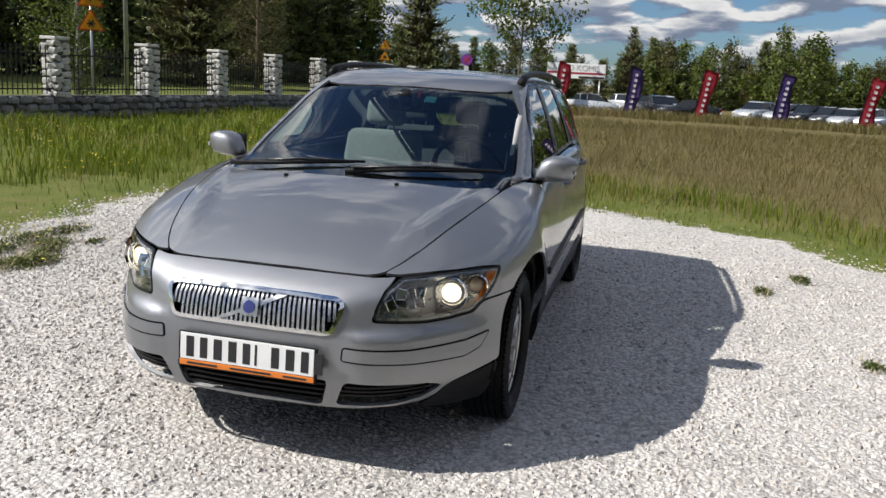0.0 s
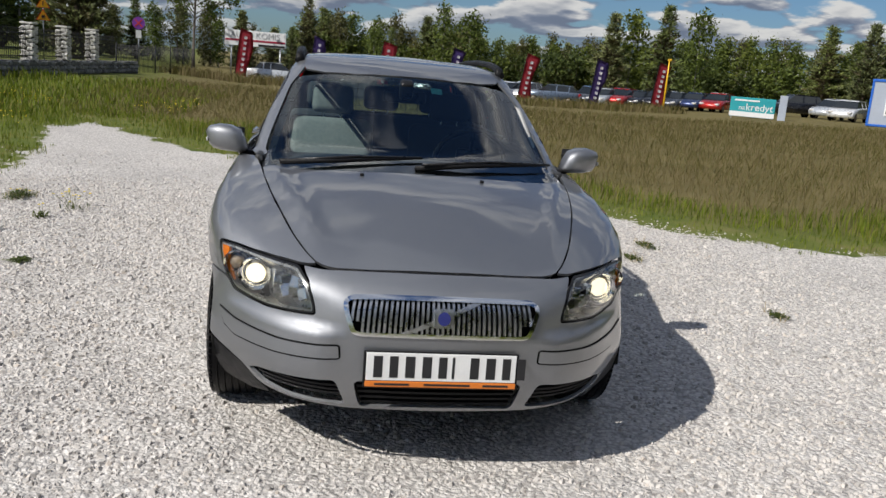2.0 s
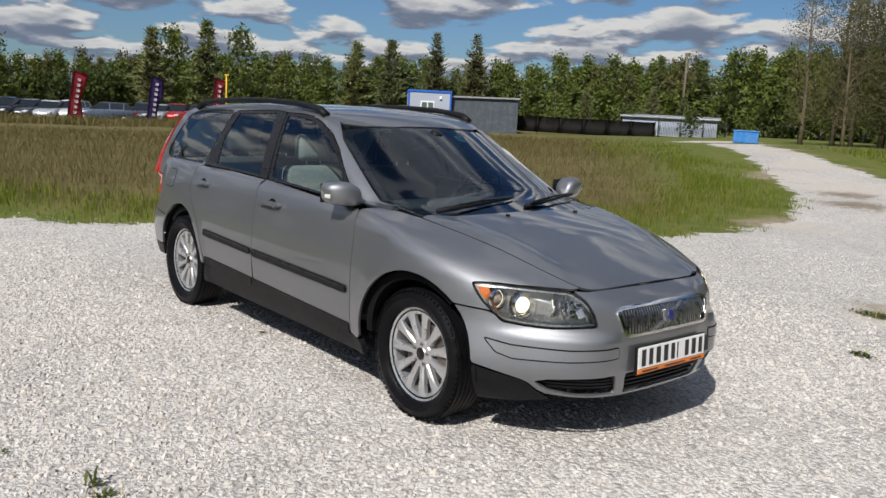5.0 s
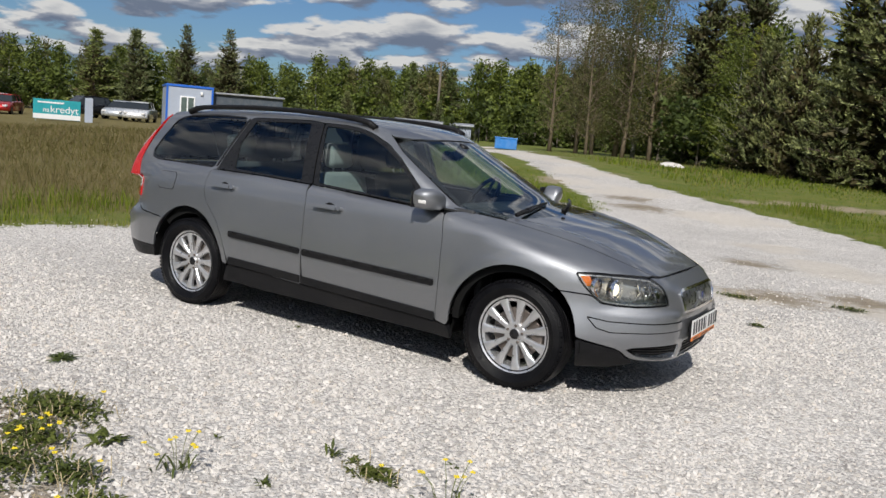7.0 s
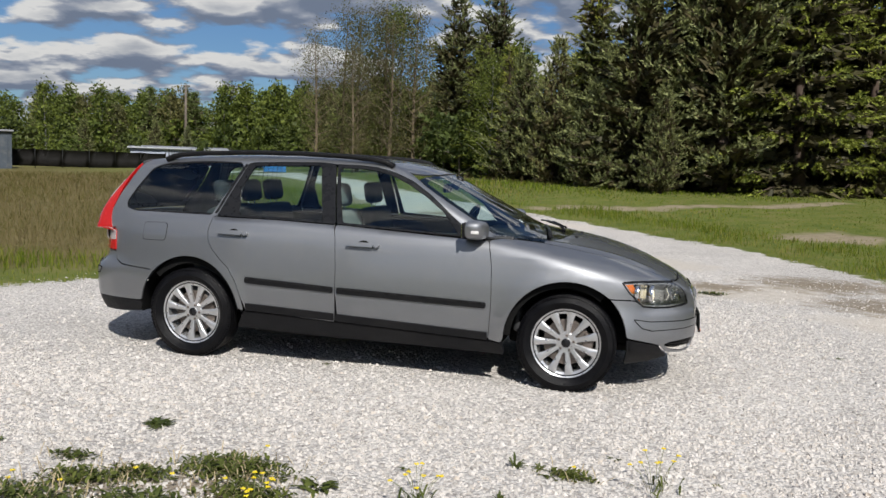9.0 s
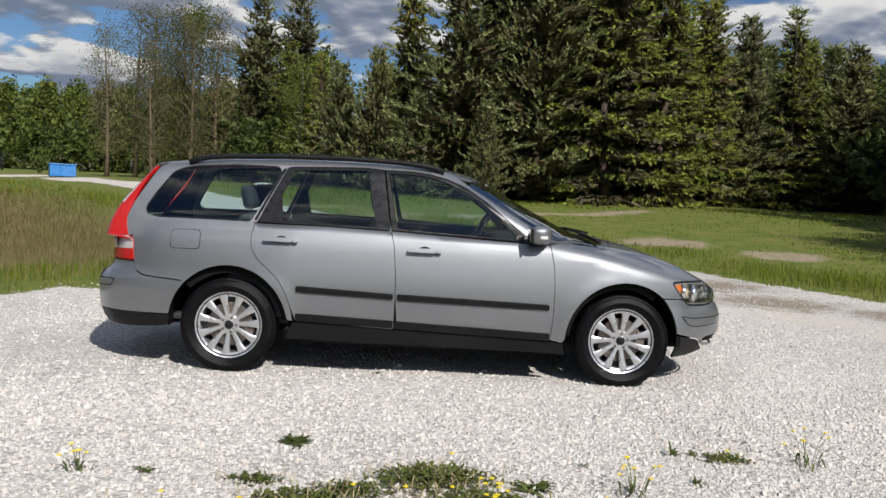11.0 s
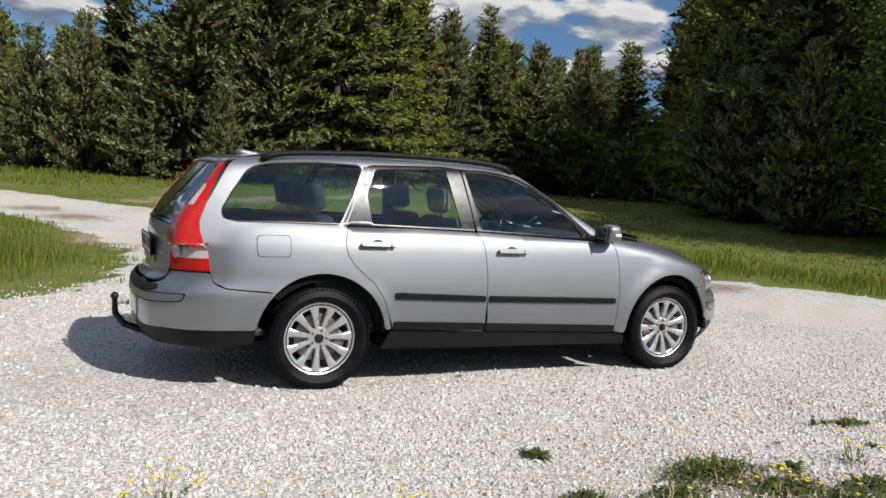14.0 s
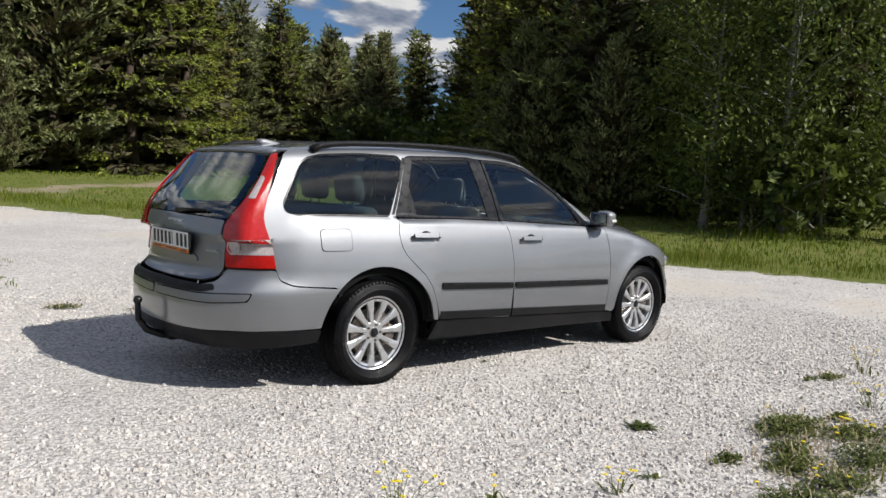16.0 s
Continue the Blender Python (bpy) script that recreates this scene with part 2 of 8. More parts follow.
# brown damp earth showing through the gravel
DAMP = [(1.9, 4.1, 0.62), (2.7, 4.8, 0.6), (4.1, 5.6, 1.15), (4.5, 3.9, 1.0), (5.6, 3.2, 0.7), (0.25, -3.08, 0.30), (-0.45, -3.12, 0.32), (-0.08, -2.88, 0.26), (0.70, -3.30, 0.25), (1.15, 6.6, 0.5), (-2.4, 12.5, 0.8), (-3.2, 13.8, 0.7)]


def dryness(x, y):
    """How far the meadow has gone to seed: the open land to the west and north-west."""
    return smooth_step(7.0, 2.5, x + 0.95 * y) * smooth_step(2.0, -3.0, x + 0.22 * y) * smooth_step(-5.0, -1.5, y - 0.12 * x)


def build_ground():
    far = [30 * 1.18 ** k for k in range(1, 26)]
    xs = np.array([-v for v in far[::-1]] + list(np.arange(-30, -11, 0.7)) + list(np.arange(-11, 10, 0.11)) + list(np.arange(10, 30.1, 0.7)) + far)
    ys = np.array([-v for v in far[::-1]] + list(np.arange(-30, -9, 0.7)) + list(np.arange(-9, 14, 0.11)) + list(np.arange(14, 30.1, 0.6)) + far)
    gx, gy = np.meshgrid(xs, ys)
    gz = ground_height(gx, gy)
    depth = inside(LOT, gx, gy)
    gravel = np.clip(0.5 + depth * 0.9, 0, 1)
    gz = gz + ripple(gx, gy)
    worn = np.zeros(gx.shape)
    for x, y, r in BARE:
        worn = np.maximum(worn, 0.75 * np.exp(-((gx - x) ** 2 + (gy - y) ** 2) / (r * r)))
    damp = np.zeros(gx.shape)
    for x, y, r in DAMP:
        damp = np.maximum(damp, 0.78 * np.exp(-(((gx - x) / 1.25) ** 2 + (gy - y) ** 2) / (r * r)))
    nx, ny = len(xs), len(ys)
    index = np.arange(nx * ny).reshape(ny, nx)
    faces = np.stack([index[:-1, :-1], index[:-1, 1:], index[1:, 1:], index[1:, :-1]], -1).reshape(-1, 4).tolist()
    ob = part_data("ground", np.stack([gx, gy, gz], -1).reshape(-1, 3), faces, ground_material(), smooth=True)
    for name, values in (("gravel", gravel), ("bare", worn), ("damp", damp), ("dry", dryness(gx, gy) * smooth_step(0.3, 2.5, -depth))):
        ob.data.attributes.new(name, "FLOAT", "POINT").data.foreach_set("value", values.ravel().astype(np.float32))
    tagged(ob, "pale crushed limestone lot running out into rough meadow", "ground", kind="structure")


build_ground()

# ---- trees ----
def leaf_material(name, dark, pale, through=0.25):
    mat = bpy.data.materials.new(name)
    mat.use_nodes = True
    n = Nodes(mat.node_tree)
    where = n.add("ShaderNodeTexCoord").outputs["Object"]
    each = n.add("ShaderNodeNewGeometry").outputs["Random Per Island"]
    tree = n.add("ShaderNodeObjectInfo").outputs["Random"]
    mixed = n.math("ADD", n.math("MULTIPLY", each, 0.42), n.math("MULTIPLY", n.noise(where, 1.6, 4.0, 0.62), 0.58))
    tint = n.ramp(mixed, (0.22, dark), (0.80, pale))
    tint = n.mix(1.0, tint, n.ramp(tree, (0.0, (0.82, 0.86, 0.85)), (1.0, (1.15, 1.1, 1.0))), "MULTIPLY")
    b = n.add("ShaderNodeBsdfPrincipled", Base_Color=tint, Roughness=0.6)
    b.inputs["Specular IOR Level"].default_value = 0.3
    t = n.add("ShaderNodeBsdfTranslucent", Color=tint)
    mix = n.add("ShaderNodeMixShader", Fac=through, i1=b.outputs[0], i2=t.outputs[0])
    n.add("ShaderNodeOutputMaterial", Surface=mix.outputs[0])
    return mat


BARK_PINE = material("pine_bark", (0.080, 0.056, 0.042), 0.9, spread=0.45, grain=5, bump=0.8, bump_scale=25, stretch=(1, 1, 0.35))
BARK_BIRCH = material("birch_bark", (0.27, 0.26, 0.235), 0.8, spread=0.5, grain=4, bump=0.4, bump_scale=18, stretch=(0.5, 0.5, 2))
BARK_TWIG = material("pale_brown_twigs", (0.150, 0.115, 0.075), 0.9, spread=0.4, grain=6, bump=0.4, bump_scale=30, stretch=(1, 1, 0.4))
BARK_GREY = material("grey_bark", (0.15, 0.125, 0.10), 0.9, spread=0.4, grain=6, bump=0.6, bump_scale=30, stretch=(1, 1, 0.4))
NEEDLES_PINE = leaf_material("pine_needles", (0.022, 0.034, 0.014), (0.370, 0.395, 0.165), 0.20)
NEEDLES_SPRUCE = leaf_material("spruce_needles", (0.022, 0.040, 0.006), (0.440, 0.475, 0.085), 0.24)
NEEDLES_DARK = leaf_material("dark_needles", (0.020, 0.036, 0.012), (0.320, 0.375, 0.125), 0.22)
LEAVES_BIRCH = leaf_material("birch_leaves", (0.018, 0.034, 0.007), (0.215, 0.265, 0.052), 0.32)
SHADED_DEAD_TWIGS = leaf_material("shaded_dead_twigs", (0.020, 0.022, 0.010), (0.140, 0.118, 0.058), 0.1)
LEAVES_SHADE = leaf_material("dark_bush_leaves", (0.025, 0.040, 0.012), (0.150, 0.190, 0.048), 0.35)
LEAVES_DULL = leaf_material("dull_leaves", (0.045, 0.048, 0.018), (0.215, 0.205, 0.080), 0.35)


def trunk_mesh(name, height, radius, mat, limbs, rng, lean=0.03, sides=8):
    """A tapered, slightly crooked trunk with its limbs, as one mesh."""
    bm = bmesh.new()
    steps = 7
    way = [Vector((lean * height * math.sin(2.2 * k / steps), lean * height * 0.6 * math.sin(3.1 * k / steps + 1) - lean * height * 0.5, height * k / steps - 0.15)) for k in range(steps + 1)]
    tube(bm, way, [radius * (1.25 if k == 0 else 1 - 0.93 * k / steps) for k in range(steps + 1)], sides)
    for a, b, r in limbs:
        mid = (Vector(a) + Vector(b)) / 2 + Vector((0, 0, 0.06 * (Vector(b) - Vector(a)).length))
        tube(bm, [a, mid, b], [r, r * 0.65, r * 0.2], 4, False)
    mesh = bpy.data.meshes.new(name)
    bm.to_mesh(mesh)
    bm.free()
    mesh.materials.append(mat)
    mesh.shade_smooth()
    return mesh


def tuft_cloud(centres, ways, rng, count, length, width, spread, droop=0.0):
    """Bunches of narrow leaves round each centre; arrays of points and triangles."""
    c = np.repeat(centres, count, 0)
    w = np.repeat(ways, count, 0)
    m = len(c)
    d = w + rng.normal(0, spread, (m, 3))
    d[:, 2] -= droop
    d /= np.linalg.norm(d, axis=1, keepdims=True) + 1e-9
    size = length * rng.uniform(0.6, 1.3, (m, 1))
    side = np.cross(d, rng.normal(0, 1, (m, 3)))
    side /= np.linalg.norm(side, axis=1, keepdims=True) + 1e-9
    start = c + rng.normal(0, length * 0.35, (m, 3)) * np.array((1, 1, 0.6))
    a = start - side * width * 0.5
    b = start + side * width * 0.5
    tip = start + d * size
    pts = np.stack([a, b, tip], 1).reshape(-1, 3)
    faces = np.arange(len(pts)).reshape(-1, 3)
    return pts, faces


def shoots(centres, ways, rng, long, droop, count=9):
    """Twigs ringed with needles, turned up where the tree is a pine and hanging where it is a spruce."""
    m = len(centres)
    axis = ways / (np.linalg.norm(ways, axis=1, keepdims=True) + 1e-9) + rng.normal(0, 0.30, (m, 3))
    axis[:, 2] += 0.50 - 2.2 * droop
    axis /= np.linalg.norm(axis, axis=1, keepdims=True)
    size = long * rng.uniform(0.6, 1.4, (m, 1))
    c, d, z = np.repeat(centres, count, 0), np.repeat(axis, count, 0), np.repeat(size, count, 0)
    n = len(c)
    ring = np.cross(d, rng.normal(0, 1, (n, 3)))
    ring /= np.linalg.norm(ring, axis=1, keepdims=True) + 1e-9
    t = rng.uniform(0, 1, (n, 1))
    root = c + d * z * t
    tip = root + (d * 0.72 + ring * (0.62 - 0.3 * t)) * z * 0.48
    side = np.cross(d, ring) * z * rng.uniform(0.065, 0.115, (n, 1))
    pts = np.stack([root - side, root + side, tip], 1).reshape(-1, 3)
    return pts, np.arange(len(pts)).reshape(-1, 3)


def leaf_cloud(centres, rng, count, size, spread, corners=4):
    """Small leaves of three or four corners scattered round each centre."""
    c = np.repeat(centres, count, 0) + rng.normal(0, spread, (len(centres) * count, 3))
    m = len(c)
    u = rng.normal(0, 1, (m, 3))
    u /= np.linalg.norm(u, axis=1, keepdims=True)
    v = np.cross(u, rng.normal(0, 1, (m, 3)))
    v /= np.linalg.norm(v, axis=1, keepdims=True)
    s = size * rng.uniform(0.6, 1.3, (m, 1))
    ring = [c - u * s, c - v * s * 0.6, c + u * s, c + v * s * 0.6] if corners == 4 else [c - u * s, c - v * s * 0.75, c + u * s * 0.8 + v * s * 0.75]
    pts = np.stack(ring, 1).reshape(-1, 3)
    return pts, np.arange(len(pts)).reshape(-1, corners)


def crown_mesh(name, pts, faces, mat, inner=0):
    """A crown; its last inner triangles are dead twigs, coloured dark for shaded depth."""
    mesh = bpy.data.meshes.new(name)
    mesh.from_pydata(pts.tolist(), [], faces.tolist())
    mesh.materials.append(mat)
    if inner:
        mesh.materials.append(SHADED_DEAD_TWIGS)
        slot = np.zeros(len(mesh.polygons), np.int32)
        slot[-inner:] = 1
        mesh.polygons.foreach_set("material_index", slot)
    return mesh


def conifer(seed, height, girth, bare, mat, tufts=2200, needle=0.2, droop=0.3, ragged=0.35):
    """Trunk and crown meshes of a pine or spruce: whorls of limbs that carry bunches of needles."""
    rng = np.random.default_rng(seed)
    limbs, centres, ways = [], [], []
    z = bare * height
    whorls = []
    while z < height * 0.985:
        whorls.append(z)
        z += rng.uniform(0.042, 0.072) * height * (1.1 - 0.55 * z / height)
    total = 0.0
    for z in whorls:
        f = (z - bare * height) / (height * (1 - bare))
        reach = girth * (1 - f) ** 0.92 * (0.85 + 0.15 * min(1, f * 5)) + 0.12
        n = int(5 + 4 * (1 - f))
        turn = rng.uniform(0, 6.28)
        for k in range(n):
            a = turn + 6.283 * k / n + rng.normal(0, 0.2)
            long = reach * rng.uniform(1 - ragged, 1 + ragged * 0.6)
            lift = (0.25 + 0.5 * f) * long - droop * long * (1.1 - f)
            b = (math.cos(a) * long, math.sin(a) * long, z + lift)
            shift = rng.normal(0, 0.016) * height * (1 - f)
            b = (b[0], b[1], b[2] + shift)
            limbs.append(((0, 0, z + shift), b, 0.012 + 0.02 * (1 - f)))
            total += long
    for (a, b, r) in limbs:
        a, b = np.array(a), np.array(b)
        long = np.linalg.norm((b - a)[:2])
        m = max(6 if tufts > 1000 else 3, int(tufts * long / total))
        t = rng.uniform(0.12, 1.0, m) ** 0.7
        fan = (rng.uniform(-1, 1, m) * 0.42 * long * (1.05 - t))
        side = np.array([-(b - a)[1], (b - a)[0], 0]) / (long + 1e-6)
        p = a + (b - a) * t[:, None] + side * fan[:, None]
        p[:, 2] += rng.normal(0, 0.024 * height / 8, m) - droop * 0.25 * np.abs(fan)
        w = (b - a) / np.linalg.norm(b - a) + side * np.sign(fan)[:, None] * 0.5
        centres.append(p)
        ways.append(w)
    centres, ways = np.concatenate(centres), np.concatenate(ways)
    fine = tufts > 1000
    if fine:
        pts, faces = shoots(centres, ways, rng, needle, droop)
    else:
        pts, faces = tuft_cloud(centres, ways, rng, 6, needle * 0.8, needle * 0.22, 0.42, droop * 0.3)
    # the dead twigs inside, their brown darkened to carry the crown's inner shade
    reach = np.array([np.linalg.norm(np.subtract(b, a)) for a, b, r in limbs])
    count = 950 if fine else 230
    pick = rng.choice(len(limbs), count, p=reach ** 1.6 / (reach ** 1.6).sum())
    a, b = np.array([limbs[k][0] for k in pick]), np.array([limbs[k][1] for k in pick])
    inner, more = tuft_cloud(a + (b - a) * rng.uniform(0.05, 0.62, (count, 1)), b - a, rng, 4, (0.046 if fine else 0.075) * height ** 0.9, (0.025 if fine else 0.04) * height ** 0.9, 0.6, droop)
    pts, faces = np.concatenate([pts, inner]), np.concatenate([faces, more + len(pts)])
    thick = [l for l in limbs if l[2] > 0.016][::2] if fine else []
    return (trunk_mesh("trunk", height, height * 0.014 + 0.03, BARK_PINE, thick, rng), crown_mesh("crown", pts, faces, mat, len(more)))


def broadleaf(seed, height, girth, bare, mat, bark, leaves=5000, size=0.09, thin=0.0, twigs=0):
    """Trunk and crown meshes of a birch-like tree: limbs, twigs and loose leaves in uneven clumps."""
    rng = np.random.default_rng(seed)
    limbs, clumps = [], []
    count = int(16 + height * 2.5)
    for k in range(count):
        f = (k + rng.uniform(0, 1)) / count
        z = height * (bare + (0.93 - bare) * f)
        reach = girth * (math.sin(math.pi * (0.22 + 0.72 * f)) ** 0.8) * rng.uniform(0.55, 1.15)
        a = k * 2.4 + rng.normal(0, 0.4)
        b = Vector((math.cos(a) * reach, math.sin(a) * reach, z + reach * rng.uniform(0.25, 0.9)))
        limbs.append((Vector((0, 0, z)), b, 0.012 + 0.03 * (1 - f)))
        for t in rng.uniform(0.3, 1.0, twigs):
            q = Vector((0, 0, z)).lerp(b, t)
            limbs.append((q, q + Vector((rng.normal(0, 0.3), rng.normal(0, 0.3), rng.uniform(0.3, 0.9))) * (0.5 + reach * 0.4), 0.007))
        for t in np.linspace(0.35, 1.05, 5):
            q = Vector((0, 0, z)).lerp(b, t)
            clumps.append((q.x + rng.normal(0, 0.18), q.y + rng.normal(0, 0.18), q.z + rng.normal(0, 0.18)))
    for t in np.linspace(0, 1, 4):
        clumps.append((0, 0, height * (0.9 + 0.1 * t)))
    clumps = np.array(clumps)
    keep = rng.uniform(0, 1, len(clumps)) > thin
    clumps = clumps[keep]
    pts, faces = leaf_cloud(clumps, rng, max(3, int(leaves / len(clumps))), size, 0.035 * height, 3 if size > 0.1 else 4)
    return (trunk_mesh("trunk", height, height * 0.011 + 0.02, bark, limbs if leaves > 3000 else limbs[::4], rng, 0.02), crown_mesh("crown", pts, faces, mat))


KINDS = {
    "pine": [conifer(11, 10.0, 2.6, 0.03, NEEDLES_PINE, 1650, 0.34, 0.10, 0.45), conifer(12, 11.0, 2.8, 0.04, NEEDLES_PINE, 1700, 0.35, 0.05, 0.5)],
    "spruce": [conifer(21, 11.0, 2.6, 0.02, NEEDLES_SPRUCE, 1750, 0.32, 0.34, 0.3), conifer(22, 10.0, 2.3, 0.02, NEEDLES_SPRUCE, 1650, 0.31, 0.30, 0.35)],
    "dark": [conifer(31, 12.0, 2.7, 0.04, NEEDLES_DARK, 1600, 0.36, 0.18, 0.4), conifer(32, 11.0, 2.5, 0.03, NEEDLES_DARK, 1600, 0.35, 0.25, 0.4)],
    "small_pine": [conifer(41, 5.0, 1.6, 0.02, NEEDLES_PINE, 1150, 0.24, -0.1, 0.35)],
    "birch": [broadleaf(51, 9.0, 2.0, 0.04, LEAVES_BIRCH, BARK_BIRCH, 9000, 0.066), broadleaf(52, 8.0, 1.8, 0.03, LEAVES_BIRCH, BARK_BIRCH, 8000, 0.064)],
    "sparse": [broadleaf(61, 9.5, 1.5, 0.06, LEAVES_DULL, BARK_TWIG, 9500, 0.046, 0.05, 6), broadleaf(62, 9.0, 1.3, 0.10, LEAVES_DULL, BARK_TWIG, 6000, 0.044, 0.25, 8)],
    "bush": [broadleaf(95, 3.0, 1.9, 0.0, LEAVES_SHADE, BARK_GREY, 1000, 0.155), broadleaf(96, 2.6, 1.7, 0.0, LEAVES_BIRCH, BARK_GREY, 900, 0.145)],
    "spreading": [broadleaf(91, 10.0, 4.4, 0.34, LEAVES_BIRCH, BARK_GREY, 5200, 0.15, 0.30)],
    "far_pine": [conifer(71, 10.0, 2.9, 0.04, NEEDLES_PINE, 520, 0.62, 0.10, 0.45), conifer(72, 11.0, 2.8, 0.05, NEEDLES_DARK, 520, 0.62, 0.15, 0.45)],
    "far_birch": [broadleaf(81, 9.0, 1.7, 0.02, LEAVES_BIRCH, BARK_BIRCH, 1850, 0.19), broadleaf(82, 8.0, 1.7, 0.02, LEAVES_BIRCH, BARK_BIRCH, 1750, 0.19), broadleaf(83, 8.5, 1.7, 0.02, LEAVES_DULL, BARK_GREY, 1750, 0.18)],
}
WORDS = {
    "pine": ("tall Scots pine with grey-green needles at the wood's edge", "pine tree"),
    "spruce": ("dense spruce with yellow-green drooping boughs down to the grass", "spruce tree"),
    "dark": ("dark shaded conifer in the dense wood", "conifer"),
    "small_pine": ("young bushy pine standing in rough grass", "pine tree"),
    "birch": ("slender birch with fresh light-green leaves", "birch tree"),
    "sparse": ("thin half-bare tree with dull olive leaves", "tree"),
    "bush": ("dense leafy bush filling the wood's edge", "bush"),
    "spreading": ("wide open-crowned tree by the car yard", "tree"),
    "far_pine": ("dark pine standing in a distant wood", "pine tree"),
    "far_birch": ("leafy young birch in a distant wood", "birch tree"),
}


def plant(kind, x, y, height, rng, group=""):
    """Stand a tree of that kind on the ground, turned at random."""
    which = int(rng.integers(len(KINDS[kind])))
    native = {"pine": (10, 11), "spruce": (11, 10), "dark": (12, 11), "small_pine": (5,), "birch": (9, 8), "sparse": (9.5, 9.0), "spreading": (10.0,), "bush": (3.0, 2.6), "far_pine": (10, 11), "far_birch": (9, 8, 8.5)}[kind][which]
    m = pose(x, y, float(ground_height(x, y)), 0, 0, float(rng.uniform(0, 360)))
    scale = height / native
    wide = scale * float(rng.uniform(0.9, 1.15))
    label, category = WORDS[kind]
    ob = thing({"pine": "pine_tree", "spruce": "spruce_tree", "dark": "conifer_tree", "small_pine": "young_pine", "birch": "birch_tree", "sparse": "thin_tree", "spreading": "wide_tree", "bush": "bush", "far_pine": "pine_tree", "far_birch": "birch_tree"}[kind],
               m, label, category, group or "trees of the wood")
    ob.scale = (wide, wide, scale)
    for name, mesh in zip(("trunk", "crown"), KINDS[kind][which]):
        new(name, mesh).parent = ob
    return ob


rng = np.random.default_rng(5)
# the single trees that stand out at the wood's edge: kind, x, y, height
EDGE = [("sparse", -16.8, 38.8, 8.2), ("sparse", -15.6, 39.8, 9.6), ("sparse", -14.4, 39.2, 9.2), ("sparse", -13.4, 40.2, 9.8), ("birch", -12.8, 41.5, 9.8), ("sparse", -12.4, 38.6, 8.6), ("sparse", -11.2, 39.6, 9.4), ("sparse", -14.0, 37.4, 7.4), ("pine", -9.5, 42.5, 11.0), ("pine", -7.4, 43.5, 11.8),
        ("spruce", -7.0, 38.0, 7.5), ("spruce", -5.0, 34.5, 6.5), ("birch", -6.2, 36.0, 6.0), ("small_pine", -1.9, 27.8, 5.6), ("small_pine", -3.6, 30.0, 5.2), ("spruce", -0.6, 29.5, 9.5),
        ("pine", 1.4, 25.0, 10.5), ("pine", 4.3, 24.6, 12.5), ("spruce", 6.8, 24.2, 12.0), ("small_pine", 2.2, 22.6, 3.4), ("spruce", 9.0, 25.6, 11.0), ("pine", 3.0, 27.5, 12.5),
        ("small_pine", -0.2, 24.6, 3.6), ("spruce", 8.2, 27.5, 12.0), ("pine", 6.0, 28.0, 13.0), ("spruce", 10.6, 28.5, 9.0), ("spruce", 12.3, 30.6, 9.8), ("pine", 13.6, 33.0, 9.6), ("pine", 15.4, 33.4, 9.2), ("spruce", 17.6, 33.4, 9.6), ("pine", 20.2, 32.6, 8.0), ("pine", 22.6, 31.0, 7.8), ("spruce", 24.6, 30.2, 8.0), ("pine", 23.4, 33.5, 8.0), ("spruce", 26.6, 28.2, 9.0), ("spruce", 25.8, 32.4, 8.6), ("pine", 27.8, 30.6, 8.4), ("spruce", 21.8, 34.8, 7.8), ("spruce", 19.4, 35.4, 8.4),
        ("pine", 17.0, 37.0, 9.4), ("spruce", 19.5, 36.0, 8.7), ("pine", 22.5, 36.5, 8.0), ("spruce", 25.7, 37.0, 8.2), ("pine", 21.0, 29.0, 7.2), ("spruce", 21.8, 20.4, 13.0), ("spruce", 22.6, 23.6, 11.0), ("pine", 24.8, 24.8, 12.0),
        ("spruce", 19.9, 18.2, 12.5), ("spruce", 18.8, 15.4, 12.5), ("pine", 21.4, 17.6, 13.5), ("small_pine", 15.0, 12.4, 4.2), ("dark", 17.0, 12.0, 12.5), ("spruce", 17.6, 9.0, 11.0),
        ("birch", 15.4, 7.2, 8.0), ("birch", 14.6, 4.6, 9.5), ("dark", 18.4, 5.4, 12.5), ("small_pine", 14.4, 9.6, 4.6), ("small_pine", 15.6, 14.0, 5.5), ("birch", 13.8, 6.2, 7.0), ("birch", 15.8, 2.6, 8.5), ("birch", 14.2, 5.4, 5.5), ("bush", 14.4, 3.6, 2.4), ("bush", 14.9, 6.4, 2.6), ("bush", 15.9, 8.4, 2.8), ("bush", 13.9, 5.0, 1.9)]
for kind, x, y, height in EDGE:
    plant(kind, x, y, height, rng, "trees at the wood's edge")


def belt(kinds, line, rows, step, back, heights, group):
    """Rows of trees along a line; back: the way in which the further rows stand."""
    for (ax, ay), (bx, by) in zip(line, line[1:]):
        long = math.hypot(bx - ax, by - ay)
        for row in range(rows):
            for k in range(int(long / step)):
                t = (k + rng.uniform(0, 1)) / int(long / step)
                d = row * step * 1.2 + rng.normal(0, 0.5)
                plant(kinds[int(rng.integers(len(kinds)))], ax + (bx - ax) * t + back[0] * d, ay + (by - ay) * t + back[1] * d, rng.uniform(*heights), rng, group)


